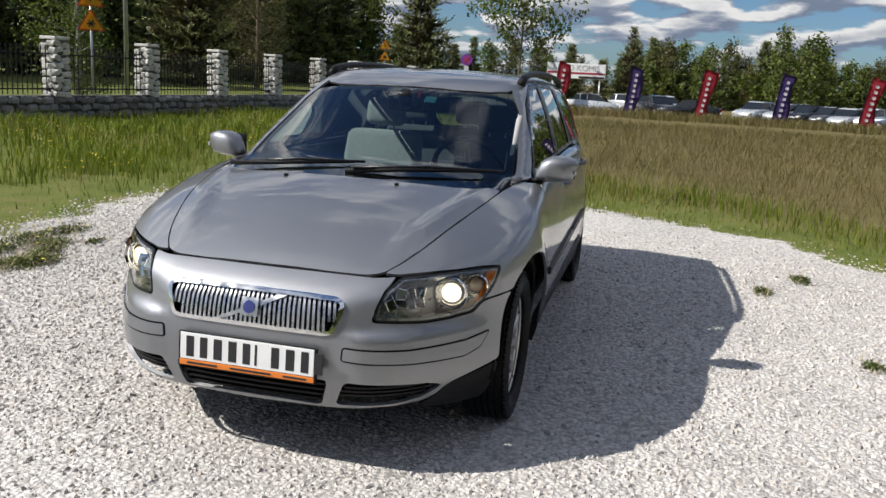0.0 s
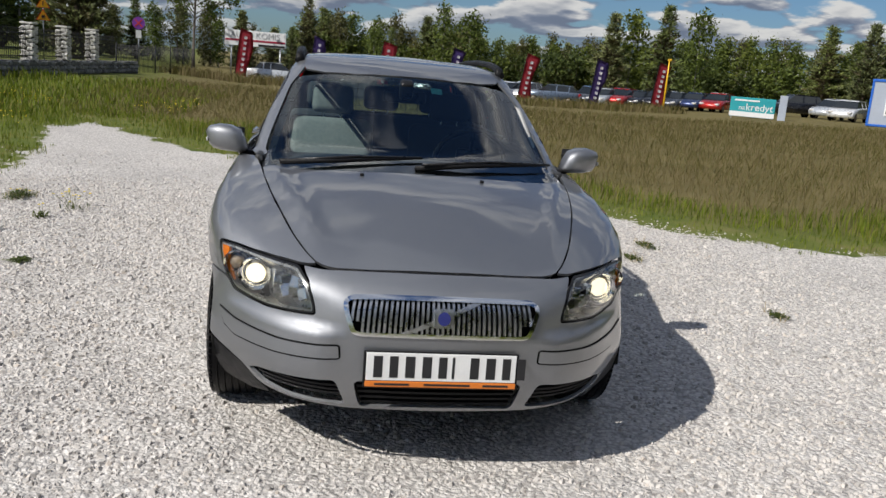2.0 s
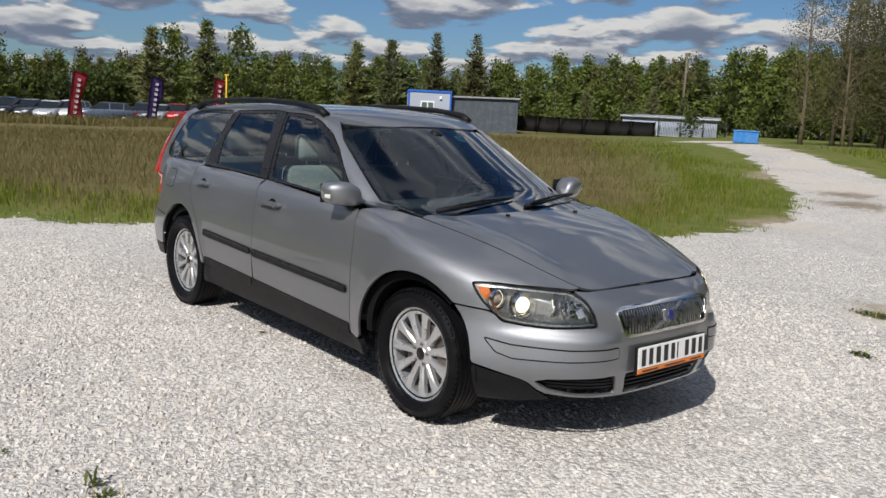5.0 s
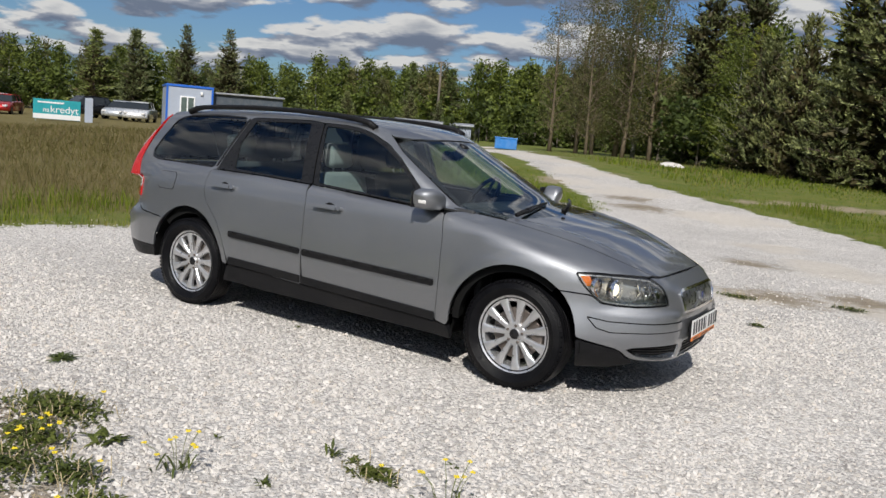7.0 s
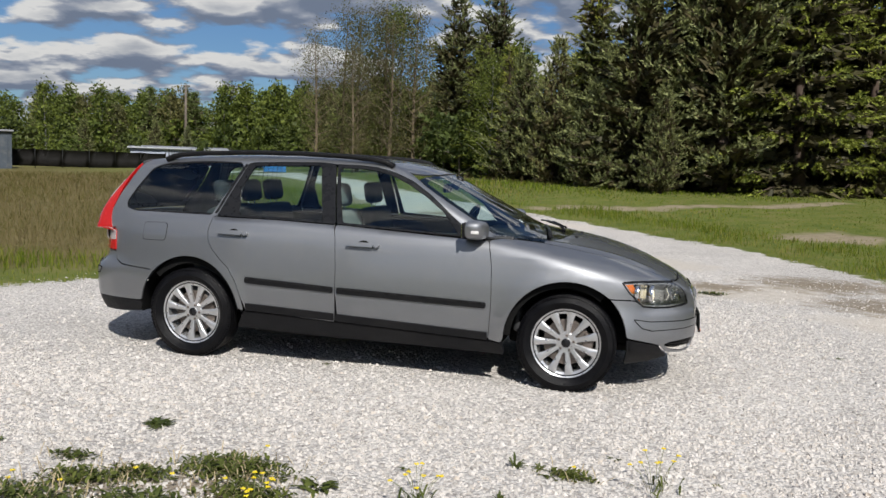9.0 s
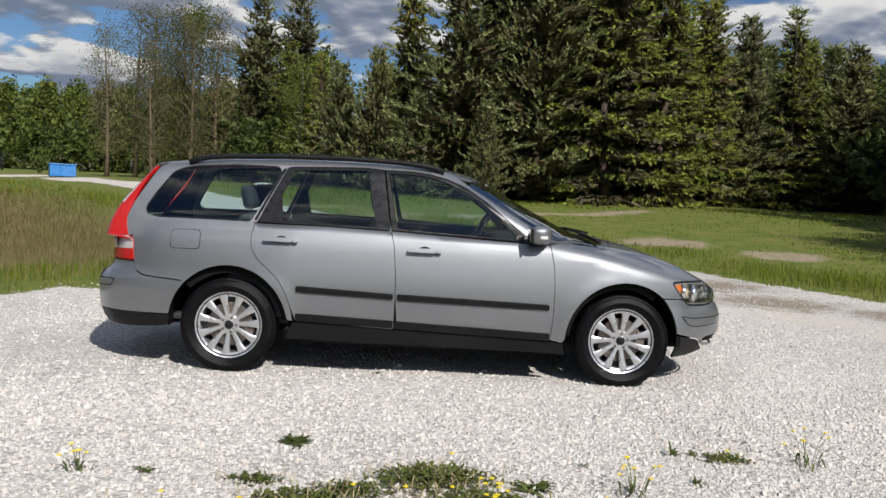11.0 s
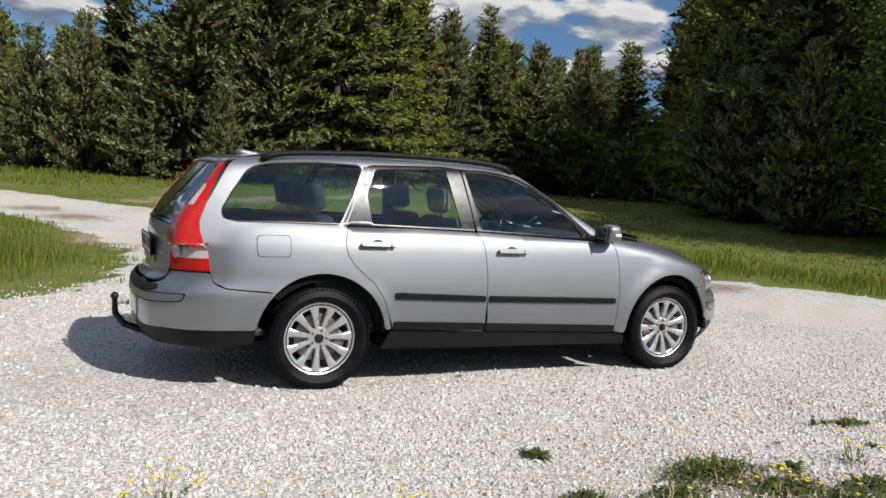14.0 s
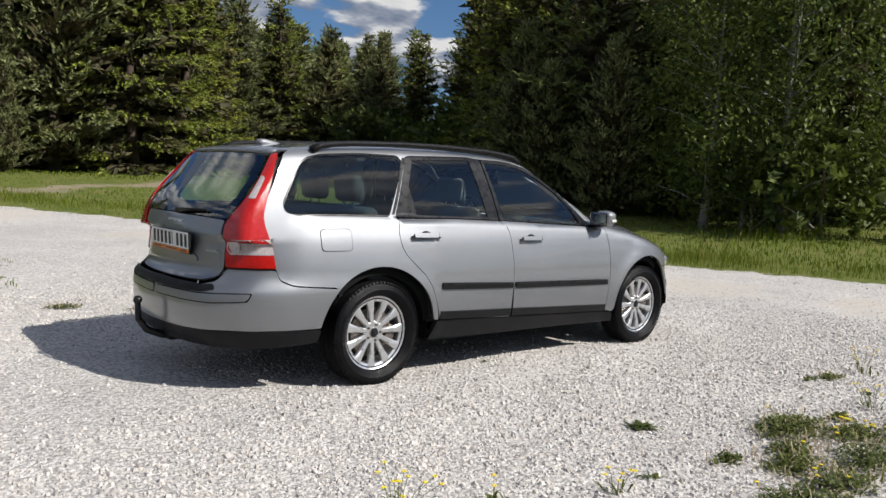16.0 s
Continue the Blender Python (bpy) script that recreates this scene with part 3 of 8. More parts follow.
belt(("far_pine",), [(2.2, 31), (10, 31)], 1, 2.4, (0.2, 1), (10, 13), "trees of the wood")
belt(("far_pine",), [(2.8, 36), (8.5, 35)], 2, 2.4, (0.2, 1), (10, 13), "trees of the wood")
belt(("far_pine",), [(24.5, 15), (22.5, 5)], 1, 2.6, (1, 0.15), (11.5, 14), "trees of the wood")
belt(("far_pine",), [(28, 22), (26, 5), (28, -3)], 2, 2.4, (1, 0.15), (12, 14.5), "trees of the wood")
belt(("far_pine",), [(22, 50), (40, 66)], 2, 2.6, (-0.4, 1), (8.5, 11), "trees of the wood")
belt(("far_pine", "far_birch"), [(-12, 46), (0, 38)], 2, 2.4, (0.3, 1), (6, 7.4), "trees of the wood")
belt(("far_birch", "far_birch", "far_birch", "far_birch", "far_birch", "far_birch", "far_pine"), [(-60, 64), (-36, 68), (-14, 58)], 4, 1.75, (0.2, 1), (5.6, 7.8), "young birch wood")
belt(("far_birch", "far_birch", "far_birch", "far_birch", "far_birch", "far_pine"), [(-96, 40), (-60, 64)], 3, 1.9, (-0.6, 1), (4.8, 7.8), "wood behind the car lot")
belt(("far_birch", "far_birch", "far_birch", "far_birch", "far_birch", "far_pine"), [(-95, -4), (-96, 40)], 3, 1.9, (-1, 0.1), (4.8, 7.8), "wood behind the car lot")
belt(("far_birch", "far_birch", "far_pine"), [(-16, -41), (-52, -40), (-84, -37)], 3, 2.6, (-0.1, -1), (11, 17), "roadside wood behind the fence")
belt(("bush",), [(-12, 42), (-2, 33.5), (11, 30.5), (14, 35), (27, 38)], 2, 1.7, (0.2, 1), (2.0, 3.6), "undergrowth of the wood")
belt(("bush",), [(20.5, 32), (20, 20), (18.8, 13), (18.4, 4)], 2, 1.6, (1, 0.15), (2.0, 3.4), "undergrowth of the wood")
belt(("bush",), [(-60, 62.5), (-36, 66.5), (-14, 56.5)], 1, 2.2, (0.2, 1), (2.6, 4.2), "undergrowth of the wood")
belt(("bush",), [(-94, -2), (-94, 39), (-60, 62.5)], 1, 2.4, (-1, 0.1), (2.8, 4.6), "undergrowth of the wood")
belt(("far_pine",), [(1, 41), (14, 40), (32, 42)], 2, 1.7, (0.2, 1), (7.5, 9.2), "trees of the wood")
belt(("far_pine", "far_pine", "far_birch"), [(-66, -38), (-82, -28)], 2, 2.4, (-0.6, -1), (10, 14), "roadside wood behind the fence")
belt(("far_birch", "far_birch", "far_pine"), [(-82, -28), (-96, -4)], 2, 2.4, (-1, -0.3), (4.5, 7.0), "roadside wood behind the fence")

# ---- loose stones, grass and weeds ----
def stone_material():
    mat = bpy.data.materials.new("crushed_limestone")
    mat.use_nodes = True
    n = Nodes(mat.node_tree)
    where = n.add("ShaderNodeTexCoord").outputs["Object"]
    each = n.add("ShaderNodeNewGeometry").outputs["Random Per Island"]
    tint = n.ramp(each, (0.0, (0.32, 0.30, 0.275)), (0.15, (0.46, 0.43, 0.40)), (0.55, (0.565, 0.53, 0.495)), (0.9, (0.65, 0.61, 0.57)), (1.0, (0.53, 0.465, 0.40)))
    tint = n.mix(1.0, tint, n.ramp(n.noise(where, 60.0, 4.0, 0.65), (0.3, 0.84), (0.7, 1.08)), "MULTIPLY")
    b = n.add("ShaderNodeBsdfPrincipled", Base_Color=tint, Roughness=0.9)
    b.inputs["Specular IOR Level"].default_value = 0.25
    n.add("ShaderNodeOutputMaterial", Surface=b.outputs[0])
    return mat


def worn_at(x, y):
    w = np.zeros(np.shape(x))
    for bx, by, r in BARE:
        w = np.maximum(w, np.exp(-((x - bx) ** 2 + (y - by) ** 2) / (r * r)))
    return w


def scatter_stones(count, box, smallest, largest, seed):
    """Angular stones strewn over the lot, as points and faces."""
    g = np.random.default_rng(seed)
    x, y = g.uniform(box[0], box[1], count), g.uniform(box[2], box[3], count)
    edge = inside(LOT, x, y)
    keep = (edge > g.normal(-0.15, 0.22, count)) & (g.uniform(0, 1, count) > 0.72 * worn_at(x, y)) & (g.uniform(0, 1, count) > 0.6 * smooth_step(3.0, 6.5, x))
    rim = np.minimum(np.minimum(x - box[0], box[1] - x), np.minimum(y - box[2], box[3] - y))
    keep &= g.uniform(0, 1.1, count) < rim
    x, y = x[keep], y[keep]
    m = len(x)
    size = smallest * (largest / smallest) ** (g.uniform(0, 1, m) ** 2.2)
    # four corners on the ground and three on top
    turn = np.arange(4) * 1.5708 + g.normal(0, 0.28, (m, 4))
    foot = np.stack([np.cos(turn) * g.uniform(0.75, 1.2, (m, 1)), np.sin(turn) * g.uniform(0.55, 0.95, (m, 1)), np.full((m, 4), -0.25)], -1)
    spin = np.arange(3) * 2.0944 + g.normal(0.4, 0.4, (m, 3))
    head = np.stack([np.cos(spin) * g.uniform(0.30, 0.75, (m, 3)), np.sin(spin) * g.uniform(0.25, 0.6, (m, 3)), g.uniform(0.18, 0.55, (m, 3))], -1)
    shape = np.concatenate([foot, head], 1)
    a = g.uniform(0, 6.283, m)
    ca, sa = np.cos(a)[:, None], np.sin(a)[:, None]
    sx, sy, sz = shape[..., 0], shape[..., 1], shape[..., 2]
    px = x[:, None] + size[:, None] * (sx * ca - sy * sa) * 0.5
    py = y[:, None] + size[:, None] * (sx * sa + sy * ca) * 0.5
    pz = (ground_height(x, y) + ripple(x, y))[:, None] + size[:, None] * sz * 0.62 + 0.002
    pts = np.stack([px, py, pz], -1).reshape(-1, 3)
    tri = np.array([(4, 5, 6), (0, 1, 4), (1, 5, 4), (1, 2, 5), (2, 6, 5), (2, 3, 6), (3, 0, 6), (0, 4, 6)])
    faces = (tri[None] + 7 * np.arange(m)[:, None, None]).reshape(-1, 3)
    return pts, faces


STONE = stone_material()
for count, box, lo, hi, seed in ((30000, (-7.0, 8.5, -5.2, 7.0), 0.014, 0.040, 1), (54000, (-4.6, 4.9, -4.4, -0.5), 0.015, 0.046, 2), (16000, (1.2, 5.0, -2.8, 3.0), 0.013, 0.036, 3), (20000, (-3.6, 3.6, 0.4, 4.0), 0.015, 0.045, 4)):
    pts, faces = scatter_stones(count, box, lo, hi, seed)
    tagged(part_data("gravel", pts, faces.tolist(), STONE), "loose angular white and grey limestone chippings", "gravel", kind="stuff")


def grass_material(name, low, high, straw, share):
    mat = bpy.data.materials.new(name)
    mat.use_nodes = True
    n = Nodes(mat.node_tree)
    where = n.add("ShaderNodeTexCoord").outputs["Object"]
    each = n.add("ShaderNodeNewGeometry").outputs["Random Per Island"]
    tint = n.ramp(each, (0.0, low), (1.0, high))
    patch = n.math("ADD", n.math("MULTIPLY", each, 0.35), n.math("MULTIPLY", n.noise(where, 0.35, 4.0, 0.6), 0.65))
    tint = n.mix(n.ramp(patch, (0.62 - share * 0.3, 0.0), (0.74 - share * 0.3, 1.0)), tint, straw)
    b = n.add("ShaderNodeBsdfPrincipled", Base_Color=tint, Roughness=0.65)
    b.inputs["Specular IOR Level"].default_value = 0.25
    t = n.add("ShaderNodeBsdfTranslucent", Color=tint)
    mix = n.add("ShaderNodeMixShader", Fac=0.35, i1=b.outputs[0], i2=t.outputs[0])
    n.add("ShaderNodeOutputMaterial", Surface=mix.outputs[0])
    return mat


def blades(x, y, tall, wide, g, lean=0.35):
    """Bent grass blades: two quads' worth of strip each."""
    m = len(x)
    a = g.uniform(0, 6.283, m)
    b = g.uniform(0, 6.283, m)
    out = tall * lean * g.uniform(0.2, 1.6, m)
    z = ground_height(x, y) - 0.01
    side = np.stack([np.cos(a), np.sin(a), np.zeros(m)], 1) * (wide / 2)[:, None]
    root = np.stack([x, y, z], 1)
    mid = root + np.stack([np.cos(b) * out * 0.3, np.sin(b) * out * 0.3, tall * 0.6], 1)
    tip = root + np.stack([np.cos(b) * out, np.sin(b) * out, tall], 1)
    pts = np.stack([root - side, root + side, mid + side * 0.8, mid - side * 0.8, tip], 1).reshape(-1, 3)
    k = 5 * np.arange(m)[:, None]
    quads, tris = (k + np.array([0, 1, 2, 3])).tolist(), (k + np.array([3, 2, 4])).tolist()
    return pts, quads + tris


def clumped(x, y, g, scale=1.3):
    """A slowly changing value from 0 to 1 that makes patches."""
    return 0.5 + 0.5 * np.sin(x * scale + 1.7 * np.sin(y * scale * 0.7 + 0.5)) * np.cos(y * scale * 0.9 + 1.3 * np.sin(x * scale * 0.6))


def on_meadow(count, g, box, nearest, furthest):
    """Places on the meadow between two distances from the lot's edge."""
    x, y = g.uniform(box[0], box[1], count), g.uniform(box[2], box[3], count)
    d = -inside(LOT, x, y) + 0.5 * (clumped(x, y, g, 1.9) - 0.5) + 0.3 * (clumped(y, x, g, 4.3) - 0.5)
    keep = (d > nearest) & (d < furthest)
    worn = worn_at(x, y)
    keep &= g.uniform(0, 1, count) > worn * 1.1
    return x[keep], y[keep], d[keep]


GRASS_LUSH = grass_material("fresh_grass", (0.070, 0.108, 0.008), (0.215, 0.262, 0.023), (0.25, 0.225, 0.06), 0.16)
GRASS_DRY = grass_material("seeding_meadow_grass", (0.094, 0.086, 0.020), (0.168, 0.147, 0.042), (0.195, 0.155, 0.072), 0.6)
g = np.random.default_rng(9)
# a fringe of fresh grass along the gravel
x, y, d = on_meadow(260000, g, (-13, 11, -9, 17), -0.10, 2.3)
patch = clumped(x, y, g)
keep = (g.uniform(0, 1, len(x)) < 0.30 + 0.50 * patch) & ((d > 0.0) | (patch > 0.5)) & ((y > -3.0) | (x < -4) | (g.uniform(0, 1, len(x)) < 0.25))
x, y, d, patch = x[keep], y[keep], d[keep], patch[keep]
tall = (0.05 + 0.16 * patch * smooth_step(-0.1, 1.2, d) + 0.05 * smooth_step(0.5, 3.0, d)) * g.uniform(0.6, 1.5, len(x))
pts, faces = blades(x, y, tall, np.full(len(x), 0.008) + 0.004 * g.uniform(0, 1, len(x)), g)
tagged(part_data("grass_verge", pts, faces, GRASS_LUSH), "fresh green grass fringe along the gravel", "grass", kind="stuff")
# meadow to the west and north-west, tall and going to seed
x, y, d = on_meadow(175000, g, (-34, -1, -10, 32), 0.8, 30)
r = np.hypot(x + 1, y)
keep = (g.uniform(0, 1, len(x)) < np.clip(9.0 / r, 0.16, 1.0)) & (y > -9.0 - 0.05 * x) & ((y > -2.5) | (x < -10 - 4 * clumped(x, y, g, 0.4)))
keep &= g.uniform(0, 1, len(x)) < dryness(x, y) + 0.12
x, y, d, r = x[keep], y[keep], d[keep], r[keep]
tall = (0.17 + 0.12 * clumped(x, y, g, 0.5)) * g.uniform(0.5, 1.3, len(x)) * smooth_step(0.2, 3.0, d)
pts, faces = blades(x, y, tall, 0.003 + 0.00058 * r, g, 0.75)
tagged(part_data("meadow_grass", pts, faces, GRASS_DRY), "tall olive-brown meadow grass going to seed", "grass", kind="stuff")
# green sward in front of the wood and by the fence
x, y, d = on_meadow(190000, g, (-26, 26, -13, 26), 1.5, 26)
keep = ((x + 0.25 * y > 1.2) | (y < -3.2) | (x + 0.95 * y > 4.0)) & (g.uniform(0, 1, len(x)) < np.clip(10.0 / np.hypot(x, y), 0.2, 1.0))
x, y, d = x[keep], y[keep], d[keep]
tall = (0.07 + 0.17 * clumped(x, y, g, 0.8) ** 2 + 0.10 * smooth_step(3.5, 6, -y)) * g.uniform(0.6, 1.4, len(x)) * (1 - 0.62 * smooth_step(5.0, 9.0, y) * (1 - smooth_step(19.5, 22.0, y - 0.4 * x)))
pts, faces = blades(x, y, tall, 0.010 + 0.0010 * np.hypot(x, y), g)
tagged(part_data("sward", pts, faces, GRASS_LUSH), "short green grass before the wood", "grass", kind="stuff")

# rank grass along the car yard
x, y = g.uniform(-54.5, -48.0, 5200), g.uniform(-10.0, 24.0, 5200)
pts, faces = blades(x, y, g.uniform(0.35, 0.75, len(x)), g.uniform(0.03, 0.06, len(x)), g, 0.5)
tagged(part_data("rank_grass", pts, faces, GRASS_DRY), "rank brown grass along the car yard", "grass", kind="stuff")

WEED_LEAF = leaf_material("weed_leaves", (0.040, 0.056, 0.011), (0.145, 0.172, 0.040), 0.30)
WEED_STEM = material("weed_stem", (0.15, 0.17, 0.06), 0.7)
PETAL = material("yellow_petals", (0.80, 0.62, 0.02), 0.6, spread=0.1)


def leaf_blade(pts, faces, root, turn, long, wide, rise, lobes):
    """One leaf with a bent midrib and a lobed edge."""
    c, q = math.cos(turn), math.sin(turn)
    base = len(pts)
    steps = 5 if lobes else 3
    for k in range(steps + 1):
        t = k / steps
        w = wide * (0.25 + 1.1 * math.sin(math.pi * min(0.96, 0.12 + 0.88 * t))) * (0.55 if lobes and k % 2 else 1.0) * (0.12 if k == steps else 1.0)
        h = rise * math.sin(1.9 * t)
        for e in (-1, 1):
            pts.append((root[0] + c * long * t - q * e * w, root[1] + q * long * t + c * e * w, root[2] + h + 0.15 * w))
    for k in range(steps):
        faces.append((base + 2 * k, base + 2 * k + 1, base + 2 * k + 3, base + 2 * k + 2))


def weed(style, x, y, spread, tall, leaves, flowers, seed, label):
    """A low weed. mat: creeping small leaves and dry stalks; rosette: lobed leaves round a crown; flower: thin stems with yellow heads."""
    g = np.random.default_rng(seed)
    ob = thing("weed", pose(x, y, float(ground_height(x, y)) + 0.002), label, "weed", "weeds in the gravel")
    pts, faces = [], []
    if style == "mat":
        for k in range(leaves):
            r, a = spread * math.sqrt(g.uniform(0, 1)) * (0.7 + 0.3 * math.sin(3 * k)), g.uniform(0, 6.283)
            hump = tall * (1 - 0.7 * (r / spread) ** 2)
            leaf_blade(pts, faces, (r * 1.5 * math.cos(a), r * 0.8 * math.sin(a), hump * g.uniform(0, 0.75)), g.uniform(0, 6.283), g.uniform(0.018, 0.042), g.uniform(0.003, 0.007), g.uniform(0.0, 0.02), False)
        dry, dry_faces = [], []
        for k in range(leaves // 5):
            r, a = spread * g.uniform(0.1, 1.25), g.uniform(0, 6.283)
            leaf_blade(dry, dry_faces, (r * 1.5 * math.cos(a), r * 0.8 * math.sin(a), 0.0), g.uniform(0, 6.283), g.uniform(0.03, 0.07), 0.0016, g.uniform(0.01, 0.075), False)
    elif style == "rosette":
        for k in range(leaves):
            ring = g.uniform(0.35, 1.0)
            leaf_blade(pts, faces, (g.normal(0, spread * 0.16), g.normal(0, spread * 0.16), 0.0), 2.4 * k + g.normal(0, 0.3), spread * ring * g.uniform(0.75, 1.1), spread * 0.085, tall * g.uniform(0.35, 1.0) * (1.35 - ring), True)
    else:
        for k in range(leaves):
            leaf_blade(pts, faces, (g.normal(0, spread * 0.4), g.normal(0, spread * 0.4), 0.0), g.uniform(0, 6.283), g.uniform(0.03, 0.07), 0.004, tall * g.uniform(0.1, 0.5), False)
    fresh = len(faces)
    if style == "mat":
        faces = faces + [tuple(v + len(pts) for v in f) for f in dry_faces]
        pts = pts + dry
    foliage = part_data("leaves", pts, faces, (WEED_LEAF, STRAW), ob, smooth=True)
    for polygon in foliage.data.polygons[fresh:]:
        polygon.material_index = 1
    for k in range(flowers):
        a, long = g.uniform(0, 6.283), spread * g.uniform(0.2, 1.0)
        top = Vector((math.cos(a) * long, math.sin(a) * long, tall * g.uniform(0.6, 1.15) + 0.02))
        bm = bmesh.new()
        tube(bm, [(top.x * 0.3, top.y * 0.3, 0), top * 0.6 + Vector((0, 0, 0.01)), top], 0.0014, 4)
        stem = part("stem", bm, WEED_STEM, ob)
        bm = bmesh.new()
        for j in range(5):
            b = 1.2566 * j + k
            bmesh.ops.create_cone(bm, cap_ends=True, segments=5, radius1=0.0055, radius2=0.003, depth=0.003, matrix=Matrix.Translation(top + Vector((0.007 * math.cos(b), 0.007 * math.sin(b), 0.002 * (j % 2)))))
        part("flower_head", bm, PETAL, stem)
    return ob


STRAW = material("dry_straw", (0.36, 0.29, 0.17), 0.85, spread=0.3, grain=30)
MAT, ROSETTE, SMALL, BLOOM = "creeping mat of green weed with dry stalks in the gravel", "flat lobed green rosette weed in the gravel", "tiny dull-green weed in the gravel", "thin-stemmed weed with small yellow flowers in the gravel"
WEEDS = [("rosette", -0.65, -2.26, 0.10, 0.030, 44, 0, ROSETTE), ("mat", 0.03, -2.73, 0.22, 0.065, 800, 1, MAT), ("rosette", 0.46, -2.80, 0.13, 0.060, 20, 0, ROSETTE), ("rosette", 1.24, -2.26, 0.07, 0.075, 12, 0, ROSETTE),
         ("mat", 1.50, -2.30, 0.10, 0.025, 150, 1, MAT), ("rosette", 1.69, -2.00, 0.055, 0.015, 14, 0, SMALL), ("flower", 0.91, -2.80, 0.13, 0.11, 14, 9, BLOOM), ("flower", 1.88, -2.36, 0.14, 0.14, 14, 8, BLOOM),
         ("mat", -0.54, -3.02, 0.16, 0.045, 300, 1, MAT), ("mat", -0.75, -2.80, 0.09, 0.03, 110, 0, MAT), ("rosette", -1.24, -2.73, 0.07, 0.02, 14, 0, SMALL), ("rosette", 1.23, -2.66, 0.06, 0.04, 14, 0, SMALL), ("rosette", 1.35, -2.25, 0.06, 0.03, 16, 0, SMALL),
         ("rosette", -0.32, -0.73, 0.045, 0.015, 12, 0, SMALL), ("mat", -1.55, 2.15, 0.10, 0.02, 140, 0, MAT), ("mat", 0.0, 2.55, 0.08, 0.02, 110, 0, MAT), ("mat", -0.15, -3.22, 0.24, 0.06, 520, 2, MAT), ("mat", 0.40, -3.20, 0.22, 0.05, 420, 3, MAT),
         ("flower", -2.42, -2.43, 0.17, 0.12, 24, 14, BLOOM), ("flower", -2.05, -2.56, 0.07, 0.10, 44, 2, "upright tuft of green weed in the gravel"), ("flower", -1.52, -2.74, 0.10, 0.08, 10, 6, BLOOM), ("flower", 0.28, -3.02, 0.13, 0.07, 12, 11, BLOOM),
         ("mat", -1.0, -3.25, 0.20, 0.05, 300, 2, MAT), ("mat", -2.9, -3.0, 0.18, 0.06, 300, 4, MAT), ("mat", 0.95, -3.20, 0.14, 0.04, 200, 2, MAT), ("rosette", 3.3, 0.9, 0.05, 0.015, 12, 0, SMALL), ("mat", 2.6, 4.1, 0.14, 0.02, 200, 0, MAT), ("mat", 1.6, 3.7, 0.15, 0.02, 220, 0, MAT),
         ("mat", -2.1, 2.5, 0.12, 0.02, 160, 0, MAT), ("mat", 2.05, 2.35, 0.06, 0.015, 70, 0, MAT), ("mat", 0.22, -2.98, 0.17, 0.05, 380, 2, MAT), ("mat", -0.33, -2.90, 0.13, 0.04, 240, 1, MAT), ("mat", 0.66, -3.08, 0.13, 0.04, 220, 2, MAT), ("mat", -0.62, -3.28, 0.20, 0.06, 360, 3, MAT), ("rosette", 0.75, -2.45, 0.04, 0.015, 10, 0, SMALL), ("rosette", 2.15, -2.2, 0.04, 0.015, 10, 0, SMALL)]
for k, (style, x, y, spread, tall, leaves, flowers, label) in enumerate(WEEDS):
    weed(style, x, y, spread, tall, leaves, flowers, 100 + k, label)

# yellow flowers in the fresh grass
x, y, d = on_meadow(2400, g, (-16, -1, -11, -3), 0.3, 9)
keep = clumped(x, y, g, 0.9) > 0.62
x, y = x[keep], y[keep]
spots = np.stack([x, y, ground_height(x, y) + g.uniform(0.10, 0.30, len(x))], 1)
pts, faces = leaf_cloud(spots, g, 3, 0.010, 0.006)
tagged(part_data("meadow_flowers", pts, faces.tolist(), PETAL), "tiny yellow flowers scattered in the fresh grass", "flowers", kind="stuff")

# ---- the estate car's body as smooth surfaces: x forward, y to its left, z up, wheels at x = +-1.32 ----
def spline(*points):
    """A natural cubic curve through points, straight beyond its ends."""
    xs, ys = np.array([p[0] for p in points], float), np.array([p[1] for p in points], float)
    n, h = len(xs), np.diff(np.array([p[0] for p in points], float))
    a, r = np.eye(n), np.zeros(n)
    for i in range(1, n - 1):
        a[i, i - 1:i + 2] = h[i - 1], 2 * (h[i - 1] + h[i]), h[i]
        r[i] = 6 * ((ys[i + 1] - ys[i]) / h[i] - (ys[i] - ys[i - 1]) / h[i - 1])
    m = np.linalg.solve(a, r)

    def curve(x):
        x = np.asarray(x, float)
        i = np.clip(np.searchsorted(xs, x) - 1, 0, n - 2)
        t = np.clip(x, xs[0], xs[-1])
        d, w = h[i], t - xs[i]
        v = xs[i + 1] - t
        y = (m[i] * v ** 3 + m[i + 1] * w ** 3) / (6 * d) + (ys[i] / d - m[i] * d / 6) * v + (ys[i + 1] / d - m[i + 1] * d / 6) * w
        first = (ys[1] - ys[0]) / h[0] - m[1] * h[0] / 6
        last = (ys[-1] - ys[-2]) / h[-1] + m[-2] * h[-1] / 6
        return y + np.minimum(x - xs[0], 0) * first + np.maximum(x - xs[-1], 0) * last

    grid = np.linspace(xs[0] - 1.0, xs[-1] + 1.0, 6000)
    table = curve(grid)
    return lambda x: curve(x) if EXACT[0] else np.interp(x, grid, table)


